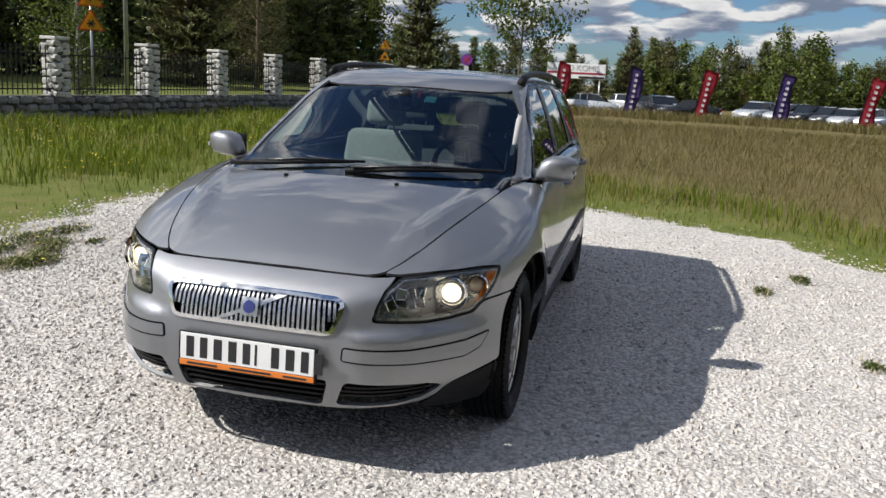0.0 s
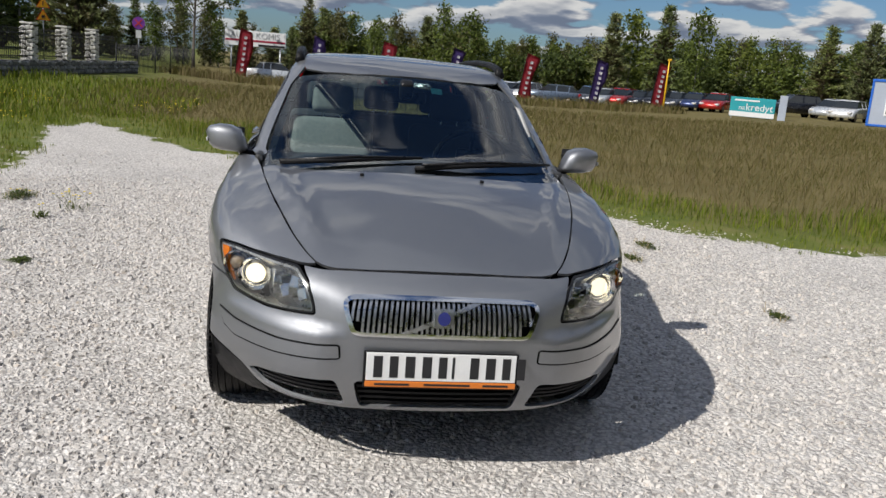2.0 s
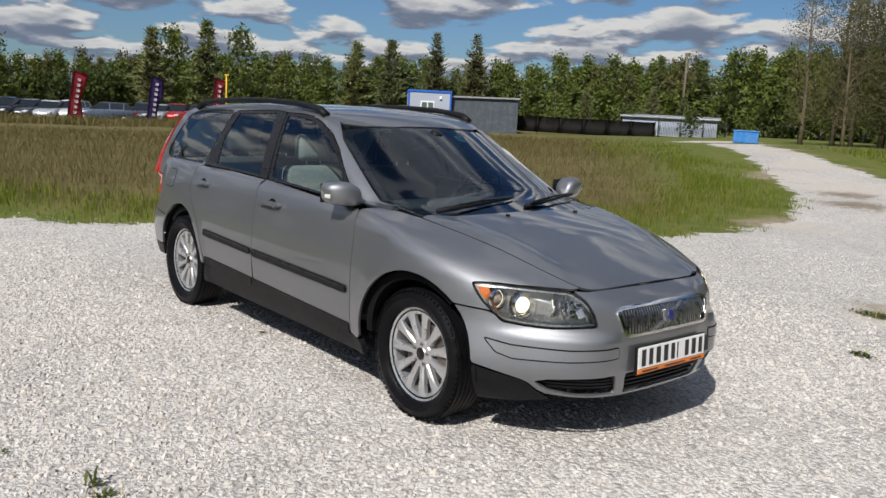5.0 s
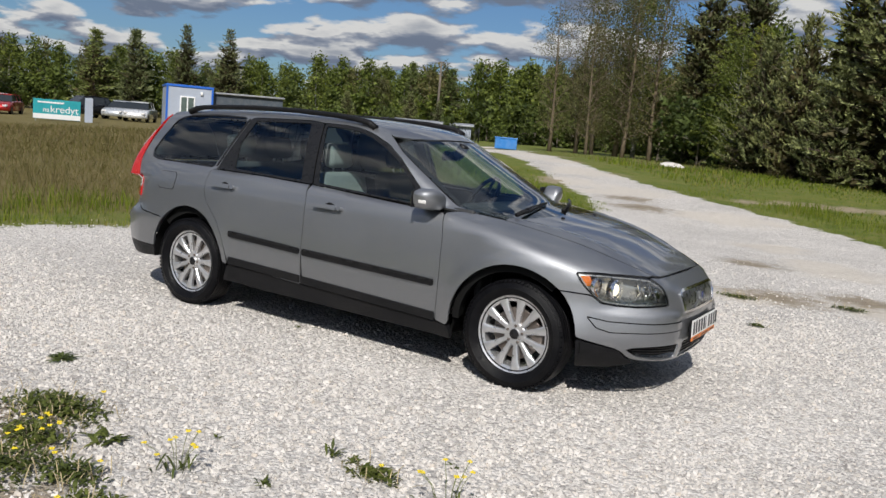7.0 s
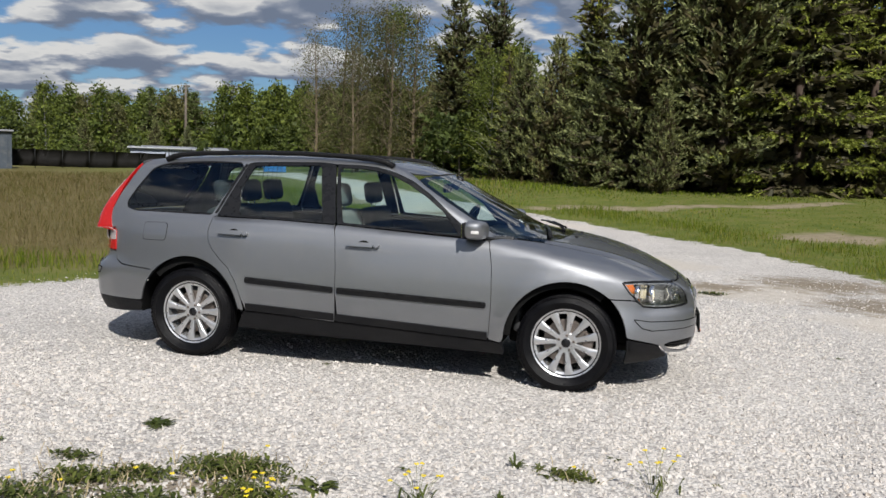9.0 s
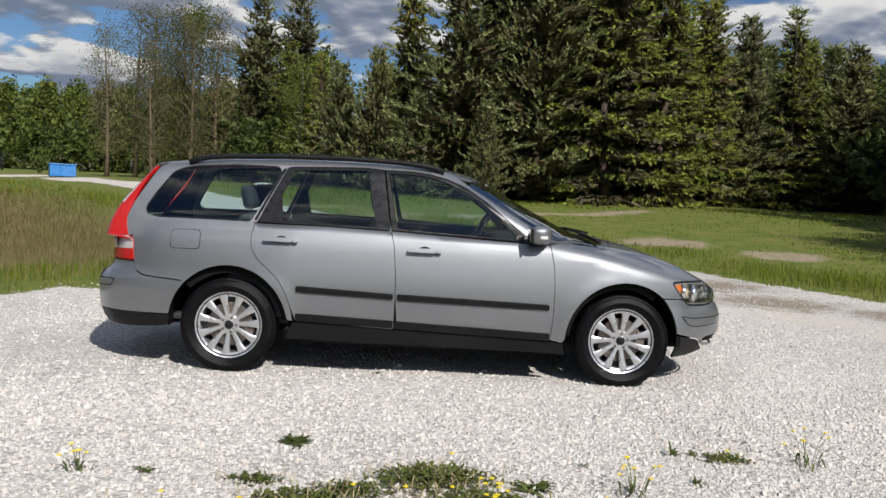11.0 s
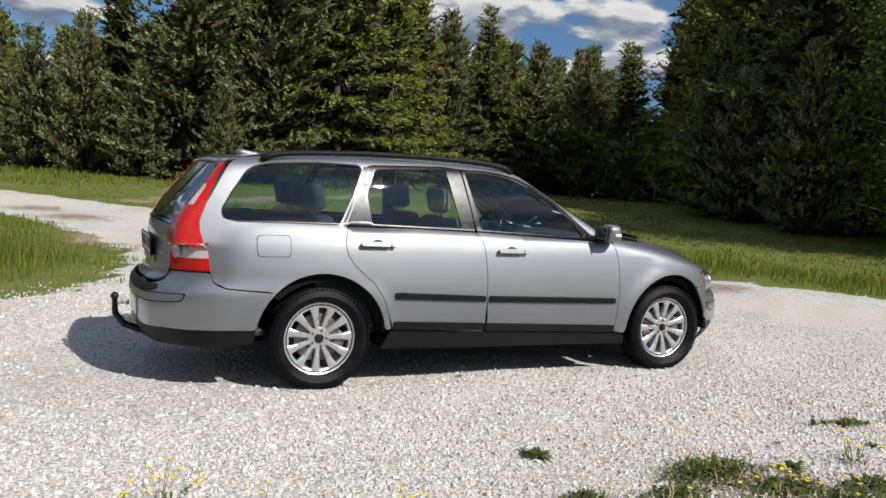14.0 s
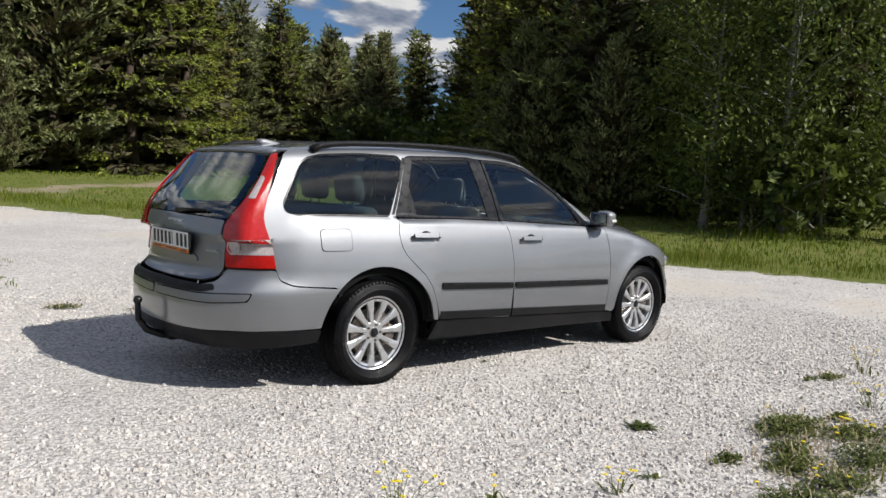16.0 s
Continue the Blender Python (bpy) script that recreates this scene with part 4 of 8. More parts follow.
EXACT = [False]  # whether curves are worked out anew (for directions) or read from tables (for places)
SECTION = spline((0.12, 0.790), (0.22, 0.830), (0.32, 0.852), (0.45, 0.868), (0.58, 0.873), (0.70, 0.866), (0.80, 0.852), (0.88, 0.834), (0.94, 0.813), (1.05, 0.78))
PLAN = spline((-2.4, -0.055), (-1.9, -0.022), (-1.5, 0.0), (-1.2, 0.004), (-0.6, 0.0), (0.3, -0.002), (0.9, 0.0), (1.3, 0.008), (1.7, -0.01), (2.2, -0.1))
NOSE = spline((-0.2, -0.006), (0, 0), (0.2, -0.006), (0.33, -0.020), (0.45, -0.062), (0.55, -0.138), (0.63, -0.232), (0.70, -0.325), (0.775, -0.435), (0.83, -0.575), (0.87, -0.74), (0.95, -1.3))
NOSE_Z = spline((0.12, 1.98), (0.20, 2.075), (0.28, 2.125), (0.40, 2.145), (0.50, 2.140), (0.58, 2.128), (0.66, 2.103), (0.74, 2.06), (0.90, 1.93))
STERN = spline((-0.2, -0.006), (0, 0), (0.2, -0.008), (0.40, -0.035), (0.55, -0.085), (0.64, -0.150), (0.71, -0.225), (0.76, -0.33), (0.80, -0.47), (0.83, -0.70), (0.90, -1.6))
STERN_Z = spline((0.12, 2.16), (0.22, 2.26), (0.32, 2.325), (0.45, 2.345), (0.55, 2.34), (0.60, 2.315), (0.64, 2.265), (0.70, 2.245), (0.86, 2.235), (0.96, 2.215), (1.08, 2.15))
HOOD = spline((0.5, 1.045), (0.95, 0.998), (1.08, 0.982), (1.35, 0.938), (1.57, 0.886), (1.78, 0.812), (1.95, 0.738), (2.06, 0.675), (2.2, 0.575))
HOOD_EDGE = spline((0.8, 0.68), (1.2, 0.60), (1.65, 0.47), (2.1, 0.34))
BELT = spline((-2.4, 0.985), (-1.5, 0.992), (-0.9, 0.988), (-0.25, 0.972), (0.3, 0.955), (0.8, 0.938), (1.2, 0.92))
FLANK = spline((-2.3, -0.09), (-1.9, -0.035), (-1.5, -0.012), (-1.0, 0.0), (0.0, 0.0), (0.5, -0.005), (1.0, -0.02))
SCREEN = spline((0.9, 1.20), (0.97, 1.085), (1.15, 0.735), (1.287, 0.468), (1.38, 0.275), (1.46, 0.08))
ROOF = spline((-2.2, 1.345), (-1.95, 1.378), (-1.7, 1.403), (-1.3, 1.432), (-0.8, 1.447), (-0.3, 1.443), (0.1, 1.412), (0.3, 1.376), (0.6, 1.30))
TAIL = spline((0.85, 2.24), (0.96, 2.215), (1.08, 2.15), (1.2, 2.05), (1.33, 1.945), (1.42, 1.87))


def round_max(a, b, k):
    h = np.maximum(k - np.abs(a - b), 0) / k
    return np.maximum(a, b) + h * h * k / 4


def round_min(a, b, k):
    return -round_max(-a, -b, k)


def body(x, y, z):
    """Below 0 inside the car's outer skin, above 0 outside."""
    y = np.abs(y)
    wide = SECTION(z)
    flare = sum(0.013 * np.exp(-((np.hypot(x - c, z - 0.312) - 0.40) / 0.06) ** 2) for c in (1.32, -1.32))
    side = y - (wide + PLAN(x) + flare)
    even = y * 0.868 / wide * (1 - 0.055 * (1 - smooth_step(0.30, 0.58, z)) * (x > 0))
    lean = NOSE_Z(z) - 2.13
    lean = lean * (1 - 0.85 * smooth_step(0.28, 0.7, y) * smooth_step(0.50, 0.64, z))
    shelf = 0.030 * (0.55 - smooth_step(0.500, 0.552, z)) * smooth_step(0.31, 0.42, y) * (1 - smooth_step(0.64, 0.78, y)) * smooth_step(0.24, 0.36, z) * (1 - smooth_step(0.60, 0.72, z))
    front = (x - (2.13 + lean + NOSE(even) + shelf)) / np.sqrt(1 + np.minimum(3, 0.9 * even ** 3 * 6) ** 2)
    rear = (-x - (STERN_Z(z) + STERN(even))) / np.sqrt(1 + np.minimum(3, 0.9 * even ** 3 * 6) ** 2)
    far = np.maximum(0, y - HOOD_EDGE(x))
    ridge = 0.011 * np.exp(-((y - HOOD_EDGE(x) - 0.015) / 0.042) ** 2) * smooth_step(0.8, 1.2, x) * (1 - smooth_step(1.70, 1.93, x))
    hood = HOOD(x) - 0.11 * y * y - 0.55 * far ** 2 + ridge
    bend = smooth_step(0.55, 0.95, x)
    top = z - (hood * bend + BELT(x) * (1 - bend))
    low = round_max(round_max(side, front, 0.05), rear, 0.05)
    low = round_max(low, top, 0.045)
    low = round_max(low, 0.17 - z, 0.04)
    d = z - 0.97
    flank = y - (0.745 - 0.28 * d - 0.28 * d * d + FLANK(x))
    screen = (x - (SCREEN(z) - 0.60 * y * y)) * 0.5
    roof = z - (ROOF(x) - 0.075 * y * y)
    tail = (-x - (TAIL(z) - 0.15 * y * y)) * 0.75
    cabin = round_max(round_max(flank, roof, 0.07), round_max(screen, tail, 0.03), 0.035)
    return round_min(low, np.maximum(cabin, 0.86 - z), 0.02)


def slope(p):
    """The skin's outward direction at points."""
    e, out = 1e-3, np.zeros_like(p)
    EXACT[0] = True
    for i in range(3):
        d = np.zeros(3)
        d[i] = e
        out[:, i] = body(*(p + d).T) - body(*(p - d).T)
    EXACT[0] = False
    return out / (np.linalg.norm(out, axis=1, keepdims=True) + 1e-12)


def meet(start, end):
    """Where the ways from start (outside) to end (inside) first pierce the skin."""
    start, end = np.atleast_2d(np.asarray(start, float)), np.atleast_2d(np.asarray(end, float))
    steps = np.linspace(0, 1, 26)
    values = np.stack([body(*(start + (end - start) * s).T) for s in steps])
    hit = np.argmax(values < 0, axis=0)
    hit = np.where(values.min(0) < 0, hit, np.argmin(values, axis=0))
    lo, hi = steps[np.maximum(hit - 1, 0)], steps[hit]
    for _ in range(16):
        mid = (lo + hi) / 2
        outside = body(*(start + (end - start) * mid[:, None]).T) > 0
        lo, hi = np.where(outside, mid, lo), np.where(outside, hi, mid)
    return start + (end - start) * ((lo + hi) / 2)[:, None]


NOSE_AXIS, STERN_AXIS, ARM = 1.25, -1.45, 0.85


def skin(mode, u, v):
    """Points of the skin. s: side view x, z; t: plan x, y; f, r: front and rear view y, z; n, b: round nose and stern, arc metres and z; c, w: round the cabin and the wings, x and arc."""
    u, v = np.atleast_1d(np.asarray(u, float)), np.atleast_1d(np.asarray(v, float))
    o, one = np.zeros(len(u)), np.ones(len(u))
    st = lambda *a: np.stack(a, 1)
    if mode == "s":
        return meet(st(u, -1.1 * one, v), st(u, o, v))
    if mode == "t":
        return meet(st(u, v, 1.7 * one), st(u, v, 0.3 * one))
    if mode == "f":
        return meet(st(2.4 * one, u, v), st(-0.4 * one, u, v))
    if mode == "r":
        return meet(st(-2.6 * one, u, v), st(-1.0 * one, u, v))
    if mode == "n":
        a = u / ARM
        return meet(st(NOSE_AXIS + 1.3 * np.cos(a), 1.3 * np.sin(a), v), st(NOSE_AXIS * one, o, v))
    if mode == "b":
        a = u / ARM
        return meet(st(STERN_AXIS - 1.3 * np.cos(a), 1.3 * np.sin(a), v), st(STERN_AXIS * one, o, v))
    a, mid = v / 0.6, 0.85 if mode == "c" else 0.5
    return meet(st(u, -1.3 * np.cos(a), mid + 1.3 * np.sin(a)), st(u, o, mid * one))


def flatten(mode, p):
    """The reverse of skin: the two coordinates of points p."""
    x, y, z = np.atleast_2d(p).T
    return {"s": lambda: (x, z), "t": lambda: (x, y), "f": lambda: (y, z), "r": lambda: (y, z),
            "n": lambda: (np.arctan2(y, x - NOSE_AXIS) * ARM, z), "b": lambda: (np.arctan2(y, STERN_AXIS - x) * ARM, z),
            "c": lambda: (x, np.arctan2(z - 0.85, -y) * 0.6), "w": lambda: (x, np.arctan2(z - 0.5, -y) * 0.6)}[mode]()

# ---- panels of the skin ----
from mathutils.geometry import delaunay_2d_cdt


def rounded(outline, r, n=4):
    """An outline with its corners rounded over at most r."""
    pts, out = [np.array(p, float) for p in outline], []
    for i, p in enumerate(pts):
        a, b = pts[i - 1] - p, pts[(i + 1) % len(pts)] - p
        la, lb = np.linalg.norm(a), np.linalg.norm(b)
        cut = min(r, 0.45 * la, 0.45 * lb)
        s, e = p + a / (la + 1e-9) * cut, p + b / (lb + 1e-9) * cut
        for k in range(n + 1):
            t = k / n
            out.append((1 - t) ** 2 * s + 2 * t * (1 - t) * p + t * t * e)
    return out


def thicken(outline, step):
    """More points along an outline, none further apart than step."""
    out = []
    for p, q in zip(outline, outline[1:] + outline[:1]):
        n = max(1, int(np.ceil(np.linalg.norm(q - p) / step)))
        out += [p + (q - p) * k / n for k in range(n)]
    return [p for i, p in enumerate(out) if np.linalg.norm(p - out[i - 1]) > 1e-4]


def shrink(outline, d):
    """An outline drawn in by d (or out, below 0)."""
    pts = np.array(outline)
    nxt, prv = np.roll(pts, -1, 0), np.roll(pts, 1, 0)
    area = np.sum(pts[:, 0] * nxt[:, 1] - nxt[:, 0] * pts[:, 1])
    t = nxt - prv
    t /= np.linalg.norm(t, axis=1, keepdims=True) + 1e-9
    n = np.stack([-t[:, 1], t[:, 0]], 1) * np.sign(area)
    return list(pts + n * d)


def trace(mode, outline):
    """An outline in one mode's coordinates; points may be given in another as (mode, a, b)."""
    out = []
    for p in outline:
        if len(p) == 3:
            a, b = (p[1], -abs(p[2])) if p[0] == "t" else (-abs(p[1]), p[2]) if p[0] in "fr" else p[1:]
            u, v = flatten(mode, skin(p[0], a, b))
            p = (u[0], v[0])
        out.append(np.array(p, float))
    return out


def both(half):
    """A whole outline from the half with u or v at 0 or above."""
    return half + [(-u, v) for u, v in half[::-1] if abs(u) > 1e-6]


def both_plan(half):
    return half + [(u, -v) for u, v in half[::-1] if abs(v) > 1e-6]


def panel(name, mat, parent, mode, outline, holes=(), step=0.035, gap=0.002, lift=0.0, depth=0.012, mirror=False, label="", r=0.02, base=None):
    """A sheet of the skin inside an outline, with its edges turned in."""
    outline = thicken(shrink(rounded(trace(mode, outline), r), gap), step)
    holes = [thicken(rounded(trace(mode, h), 0.02), step) for h in holes]
    loops = [outline] + holes
    pts = [p for loop in loops for p in loop]
    edges, at = [], 0
    for loop in loops:
        edges += [(at + k, at + (k + 1) % len(loop)) for k in range(len(loop))]
        at += len(loop)
    arr = np.array(pts)
    lo, hi = arr.min(0), arr.max(0)
    gx, gy = np.meshgrid(np.arange(lo[0] + step * 0.5, hi[0], step), np.arange(lo[1] + step * 0.5, hi[1], step))
    gx, gy = gx.ravel(), gy.ravel()
    room = inside([tuple(p) for p in outline], gx, gy)
    keep = room > step * 0.35
    for h in holes:
        keep &= inside([tuple(p) for p in h], gx, gy) < -step * 0.35
    pts = pts + [np.array(p) for p in zip(gx[keep], gy[keep])]
    vs, _, fs, *_ = delaunay_2d_cdt([Vector(p) for p in pts], edges, [], 0, 1e-6)
    uv = np.array([tuple(v) for v in vs])
    tri = np.array([f for f in fs if len(f) == 3])
    mid = uv[tri].mean(1)
    good = inside([tuple(p) for p in outline], mid[:, 0], mid[:, 1]) > 0
    for h in holes:
        good &= inside([tuple(p) for p in h], mid[:, 0], mid[:, 1]) < 0
    tri = tri[good]
    used = np.unique(tri)
    new_index = -np.ones(len(uv), int)
    new_index[used] = np.arange(len(used))
    tri, uv = new_index[tri], uv[used]
    p = skin(mode, uv[:, 0], uv[:, 1])
    n = slope(p)
    p = p + n * lift
    cross = np.cross(p[tri[:, 1]] - p[tri[:, 0]], p[tri[:, 2]] - p[tri[:, 0]])
    back = (cross * n[tri[:, 0]]).sum(1) < 0
    tri[back] = tri[back][:, ::-1]
    count = {}
    for a, b, c in tri.tolist():
        for e in ((a, b), (b, c), (c, a)):
            count[e] = count.get(e, 0) + 1
    rim = [e for e in count if (e[1], e[0]) not in count]
    verts, normals, faces = p.tolist(), n.tolist(), tri.tolist()
    if depth:
        for a, b in rim:
            t = p[b] - p[a]
            out = np.cross(t, n[a])
            out /= np.linalg.norm(out) + 1e-12
            k = len(verts)
            verts += [p[a].tolist(), p[b].tolist(), (p[b] - n[b] * depth).tolist(), (p[a] - n[a] * depth).tolist()]
            normals += [out.tolist()] * 4
            faces.append([k + 3, k + 2, k + 1, k])
            faces[-1] = [k, k + 3, k + 2, k + 1]
    if mirror:
        verts = [(x, -y, z) for x, y, z in verts]
        normals = [(x, -y, z) for x, y, z in normals]
        faces = [f[::-1] for f in faces]
    ob = part_data(name, verts, faces, mat, parent, label, smooth=True)
    ob.data.normals_split_custom_set_from_vertices(normals)
    return ob


def arc(cx, cz, radius, start, stop, n=14):
    return [(cx + radius * math.cos(radians(start + (stop - start) * k / n)), cz + radius * math.sin(radians(start + (stop - start) * k / n))) for k in range(n + 1)]


def lathe(bm, rings, sides=48, axis="y", m=Matrix()):
    """Turn a profile of (radius, along) round the y axis."""
    rows = []
    for radius, along in rings:
        rows.append([bm.verts.new(m @ Vector((radius * math.cos(a), along, radius * math.sin(a)))) for a in (2 * math.pi * k / sides for k in range(sides))])
    for a, b in zip(rows, rows[1:]):
        for k in range(sides):
            bm.faces.new((a[k], a[(k + 1) % sides], b[(k + 1) % sides], b[k]))
    return bm

# ---- the estate car ----
def paint_material():
    mat = bpy.data.materials.new("silver_grey_metallic_paint")
    mat.use_nodes = True
    n = Nodes(mat.node_tree)
    where = n.add("ShaderNodeTexCoord").outputs["Object"]
    fleck = n.noise(where, 900.0, 2.0)
    tint = n.ramp(fleck, (0.3, (0.218, 0.224, 0.237)), (0.7, (0.301, 0.309, 0.326)))
    haze = n.noise(where, 2.2, 5.0, 0.6)
    dust = n.ramp(n.noise(where, 5.0, 7.0, 0.7), (0.5, 0.0), (0.75, 0.10))
    tint = n.mix(dust, tint, (0.42, 0.39, 0.35))
    b = n.add("ShaderNodeBsdfPrincipled", Base_Color=tint, Metallic=0.93, Coat_Weight=1.0, Coat_Roughness=0.05, Coat_IOR=1.55)
    n.feed(b, "Roughness", n.ramp(haze, (0.3, 0.52), (0.7, 0.57)))
    n.feed(b, "Normal", n.add("ShaderNodeBump", Strength=0.06, Distance=0.001, Height=fleck).outputs[0])
    n.add("ShaderNodeOutputMaterial", Surface=b.outputs[0])
    return mat


def glass_material(name, tint, gloss=0.02):
    mat = bpy.data.materials.new(name)
    mat.use_nodes = True
    n = Nodes(mat.node_tree)
    where = n.add("ShaderNodeTexCoord").outputs["Object"]
    clear = n.add("ShaderNodeBsdfTransparent", Color=(*tint, 1.0))
    shine = n.add("ShaderNodeBsdfGlossy", Color=(1, 1, 1, 1), Roughness=n.ramp(n.noise(where, 7.0, 5.0), (0.4, gloss * 0.5), (0.7, gloss)))
    edge = n.add("ShaderNodeFresnel", IOR=1.52)
    mix = n.add("ShaderNodeMixShader", Fac=n.math("MULTIPLY", edge.outputs[0], 1.4, True), i1=clear.outputs[0], i2=shine.outputs[0])
    n.add("ShaderNodeOutputMaterial", Surface=mix.outputs[0])
    return mat


PAINT = paint_material()
BLACK_TRIM = material("black_textured_plastic", (0.009, 0.009, 0.010), 0.42, spread=0.3, grain=40, bump=0.25, bump_scale=400, spec=0.15, dirt=0.06, dirt_colour=(0.11, 0.10, 0.09))
GLOSS_BLACK = material("gloss_black_trim", (0.012, 0.012, 0.013), 0.30, spread=0.2, grain=20, spec=0.3)
DARK = material("dark_cavity", (0.008, 0.008, 0.008), 0.9, spread=0.2, spec=0.1)
CHROME = material("bright_chrome", (0.78, 0.78, 0.79), 0.10, 1.0, spread=0.06, grain=30)
SATIN = material("satin_silver", (0.55, 0.55, 0.56), 0.30, 1.0, spread=0.1, grain=30)
ALLOY = material("silver_alloy_wheel_paint", (0.60, 0.60, 0.61), 0.32, 0.75, spread=0.08, grain=25, coat=0.6, dirt=0.2, dirt_colour=(0.36, 0.33, 0.29))
RUBBER = material("tyre_rubber", (0.005, 0.005, 0.006), 0.36, spread=0.35, grain=18, bump=0.3, bump_scale=160, spec=0.11, dirt=0.05, dirt_colour=(0.13, 0.12, 0.105))
IRON = material("brake_iron", (0.20, 0.17, 0.15), 0.55, 0.8, spread=0.3, grain=40)
GLASS = glass_material("clear_car_glass", (0.76, 0.89, 0.88))
TINTED = glass_material("dark_privacy_glass", (0.72, 0.85, 0.845))
LENS = glass_material("clear_lamp_cover", (0.93, 0.94, 0.93))
RED_LENS = material("red_lamp_lens", (0.42, 0.010, 0.008), 0.2, spread=0.2, grain=60, coat=0.6, spec=0.3, bump=0.12, bump_scale=260)
WHITE_LENS = material("clear_ribbed_lens", (0.72, 0.70, 0.68), 0.12, spread=0.15, grain=70, coat=1.0, bump=0.2, bump_scale=300)
TAIL_CLEAR = material("frosted_tail_lens", (0.46, 0.41, 0.40), 0.15, spread=0.3, grain=90, coat=1.0, bump=0.3, bump_scale=300)
AMBER = material("amber_lens", (0.62, 0.17, 0.02), 0.15, spread=0.2, grain=50, coat=1.0)
HOUSING = material("lamp_housing_grey", (0.40, 0.40, 0.40), 0.28, 0.6, spread=0.15, grain=20)
LAMP_LIT = material("lit_projector_lens", (1.0, 0.90, 0.68), 0.1, spread=0.05, light=1.6)
AMBER_DIM = material("unlit_bulb", (0.34, 0.27, 0.22), 0.15, spread=0.2, coat=1.0)
CABIN = material("charcoal_cabin_plastic", (0.028, 0.029, 0.031), 0.6, spread=0.25, grain=15, bump=0.2, bump_scale=300)
CLOTH = material("grey_seat_cloth", (0.24, 0.235, 0.225), 0.9, spread=0.2, grain=60, bump=0.3, bump_scale=500)
CLOTH_DARK = material("charcoal_seat_cloth", (0.045, 0.045, 0.048), 0.9, spread=0.2, grain=60, bump=0.3, bump_scale=500)
HEADLINING = material("pale_headlining", (0.42, 0.41, 0.39), 0.95, spread=0.08, grain=20)
PLATE_WHITE = material("white_plate", (0.74, 0.74, 0.73), 0.35, spread=0.05, grain=12)
INK = material("black_print", (0.015, 0.015, 0.017), 0.5, spread=0.2)
ORANGE = material("orange_plate_strip", (0.68, 0.19, 0.025), 0.4, spread=0.08)
BLUE = material("blue_badge", (0.03, 0.035, 0.16), 0.2, spread=0.1, coat=1.0)
STICKER = material("teal_sticker", (0.16, 0.50, 0.47), 0.5, spread=0.2, grain=80)

car = thing("estate_car", pose(0, 0, 0), "silver-grey metallic estate car parked on white gravel, headlamps on", "car")

WELL_F, WELL_R = (1.32, 0.312), (-1.32, 0.312)
SEAM_FRONT = [(0.803, 0.932), (0.832, 0.78), (0.840, 0.60), (0.838, 0.48), (0.826, 0.30)]
SEAM_MID = [(-0.262, 0.975), (-0.239, 0.889), (-0.221, 0.70), (-0.219, 0.55), (-0.221, 0.33)]
SEAM_REAR = [(-1.168, 0.985), (-1.186, 0.90), (-1.176, 0.83), (-1.138, 0.768), (-1.075, 0.71), (-1.005, 0.65), (-0.945, 0.56), (-0.903, 0.45), (-0.885, 0.36)]
QUARTER_GLASS = [(-1.915, 1.045), (-1.885, 1.012), (-1.80, 1.010), (-1.55, 1.012), (-1.185, 1.010), (-1.025, 1.358), (-1.07, 1.369), (-1.35, 1.364), (-1.62, 1.344), (-1.715, 1.322), (-1.77, 1.285), (-1.86, 1.14)]
REAR_GLASS = [(-0.99, 1.012), (-1.012, 1.19), (-0.938, 1.355), (-0.44, 1.374), (-0.368, 0.999)]
FRONT_GLASS = [(-0.302, 1.364), (-0.222, 0.995), (0.20, 0.974), (0.585, 0.955), (0.47, 1.095), (0.34, 1.195), (0.215, 1.267), (0.09, 1.321), (-0.03, 1.352), (-0.15, 1.363)]
FRAME_TOP = [(0.64, 0.985), (0.505, 1.095), (0.365, 1.205), (0.235, 1.287), (0.10, 1.342), (-0.03, 1.372), (-0.15, 1.382), (-0.325, 1.384)]
REAR_TOP = [(-0.333, 1.384), (-0.45, 1.393), (-0.95, 1.377), (-0.99, 1.368)]
FRAME_FRONT = [(-0.262, 0.981), (0.20, 0.962), (0.64, 0.944), (0.70, 0.944)] + FRAME_TOP
FRAME_REAR = [(-1.165, 0.996), (-0.70, 0.992), (-0.268, 0.981)] + REAR_TOP
HOOD_SEAM = [(1.13, 0.675), (1.30, 0.648), (1.46, 0.615), (1.63, 0.568), (1.79, 0.515), (1.90, 0.465), (1.96, 0.425), (1.985, 0.375)]
LAMP = [(0.935, 0.714), (0.895, 0.655), (0.84, 0.60), (0.79, 0.563), (0.70, 0.553), (0.60, 0.551), (0.41, 0.564), (0.425, 0.615), (0.455, 0.668), (0.515, 0.705), (0.62, 0.712), (0.735, 0.716), (0.84, 0.719)]
GRILLE = both([(0, 0.645), (0.20, 0.643), (0.300, 0.639), (0.322, 0.622), (0.306, 0.570), (0.285, 0.520), (0.262, 0.513), (0, 0.515)])
INTAKE = both([(0, 0.356), (0.15, 0.356), (0.272, 0.353), (0.256, 0.250), (0.12, 0.254), (0, 0.255)])
FOG = [(0.655, 0.320), (0.60, 0.337), (0.50, 0.345), (0.325, 0.354), (0.299, 0.258), (0.385, 0.257), (0.49, 0.262), (0.59, 0.281)]
TAIL_LAMP = [(0.775, 1.345), (0.722, 1.335), (0.690, 1.22), (0.645, 1.10), (0.575, 0.995), (0.533, 0.935), (0.533, 0.80), (0.540, 0.700), (0.812, 0.706), (0.786, 0.84), (0.748, 0.945), (0.738, 1.0), (0.748, 1.10), (0.764, 1.23)]


def flip(outline):
    return [(-u, v) for u, v in outline]


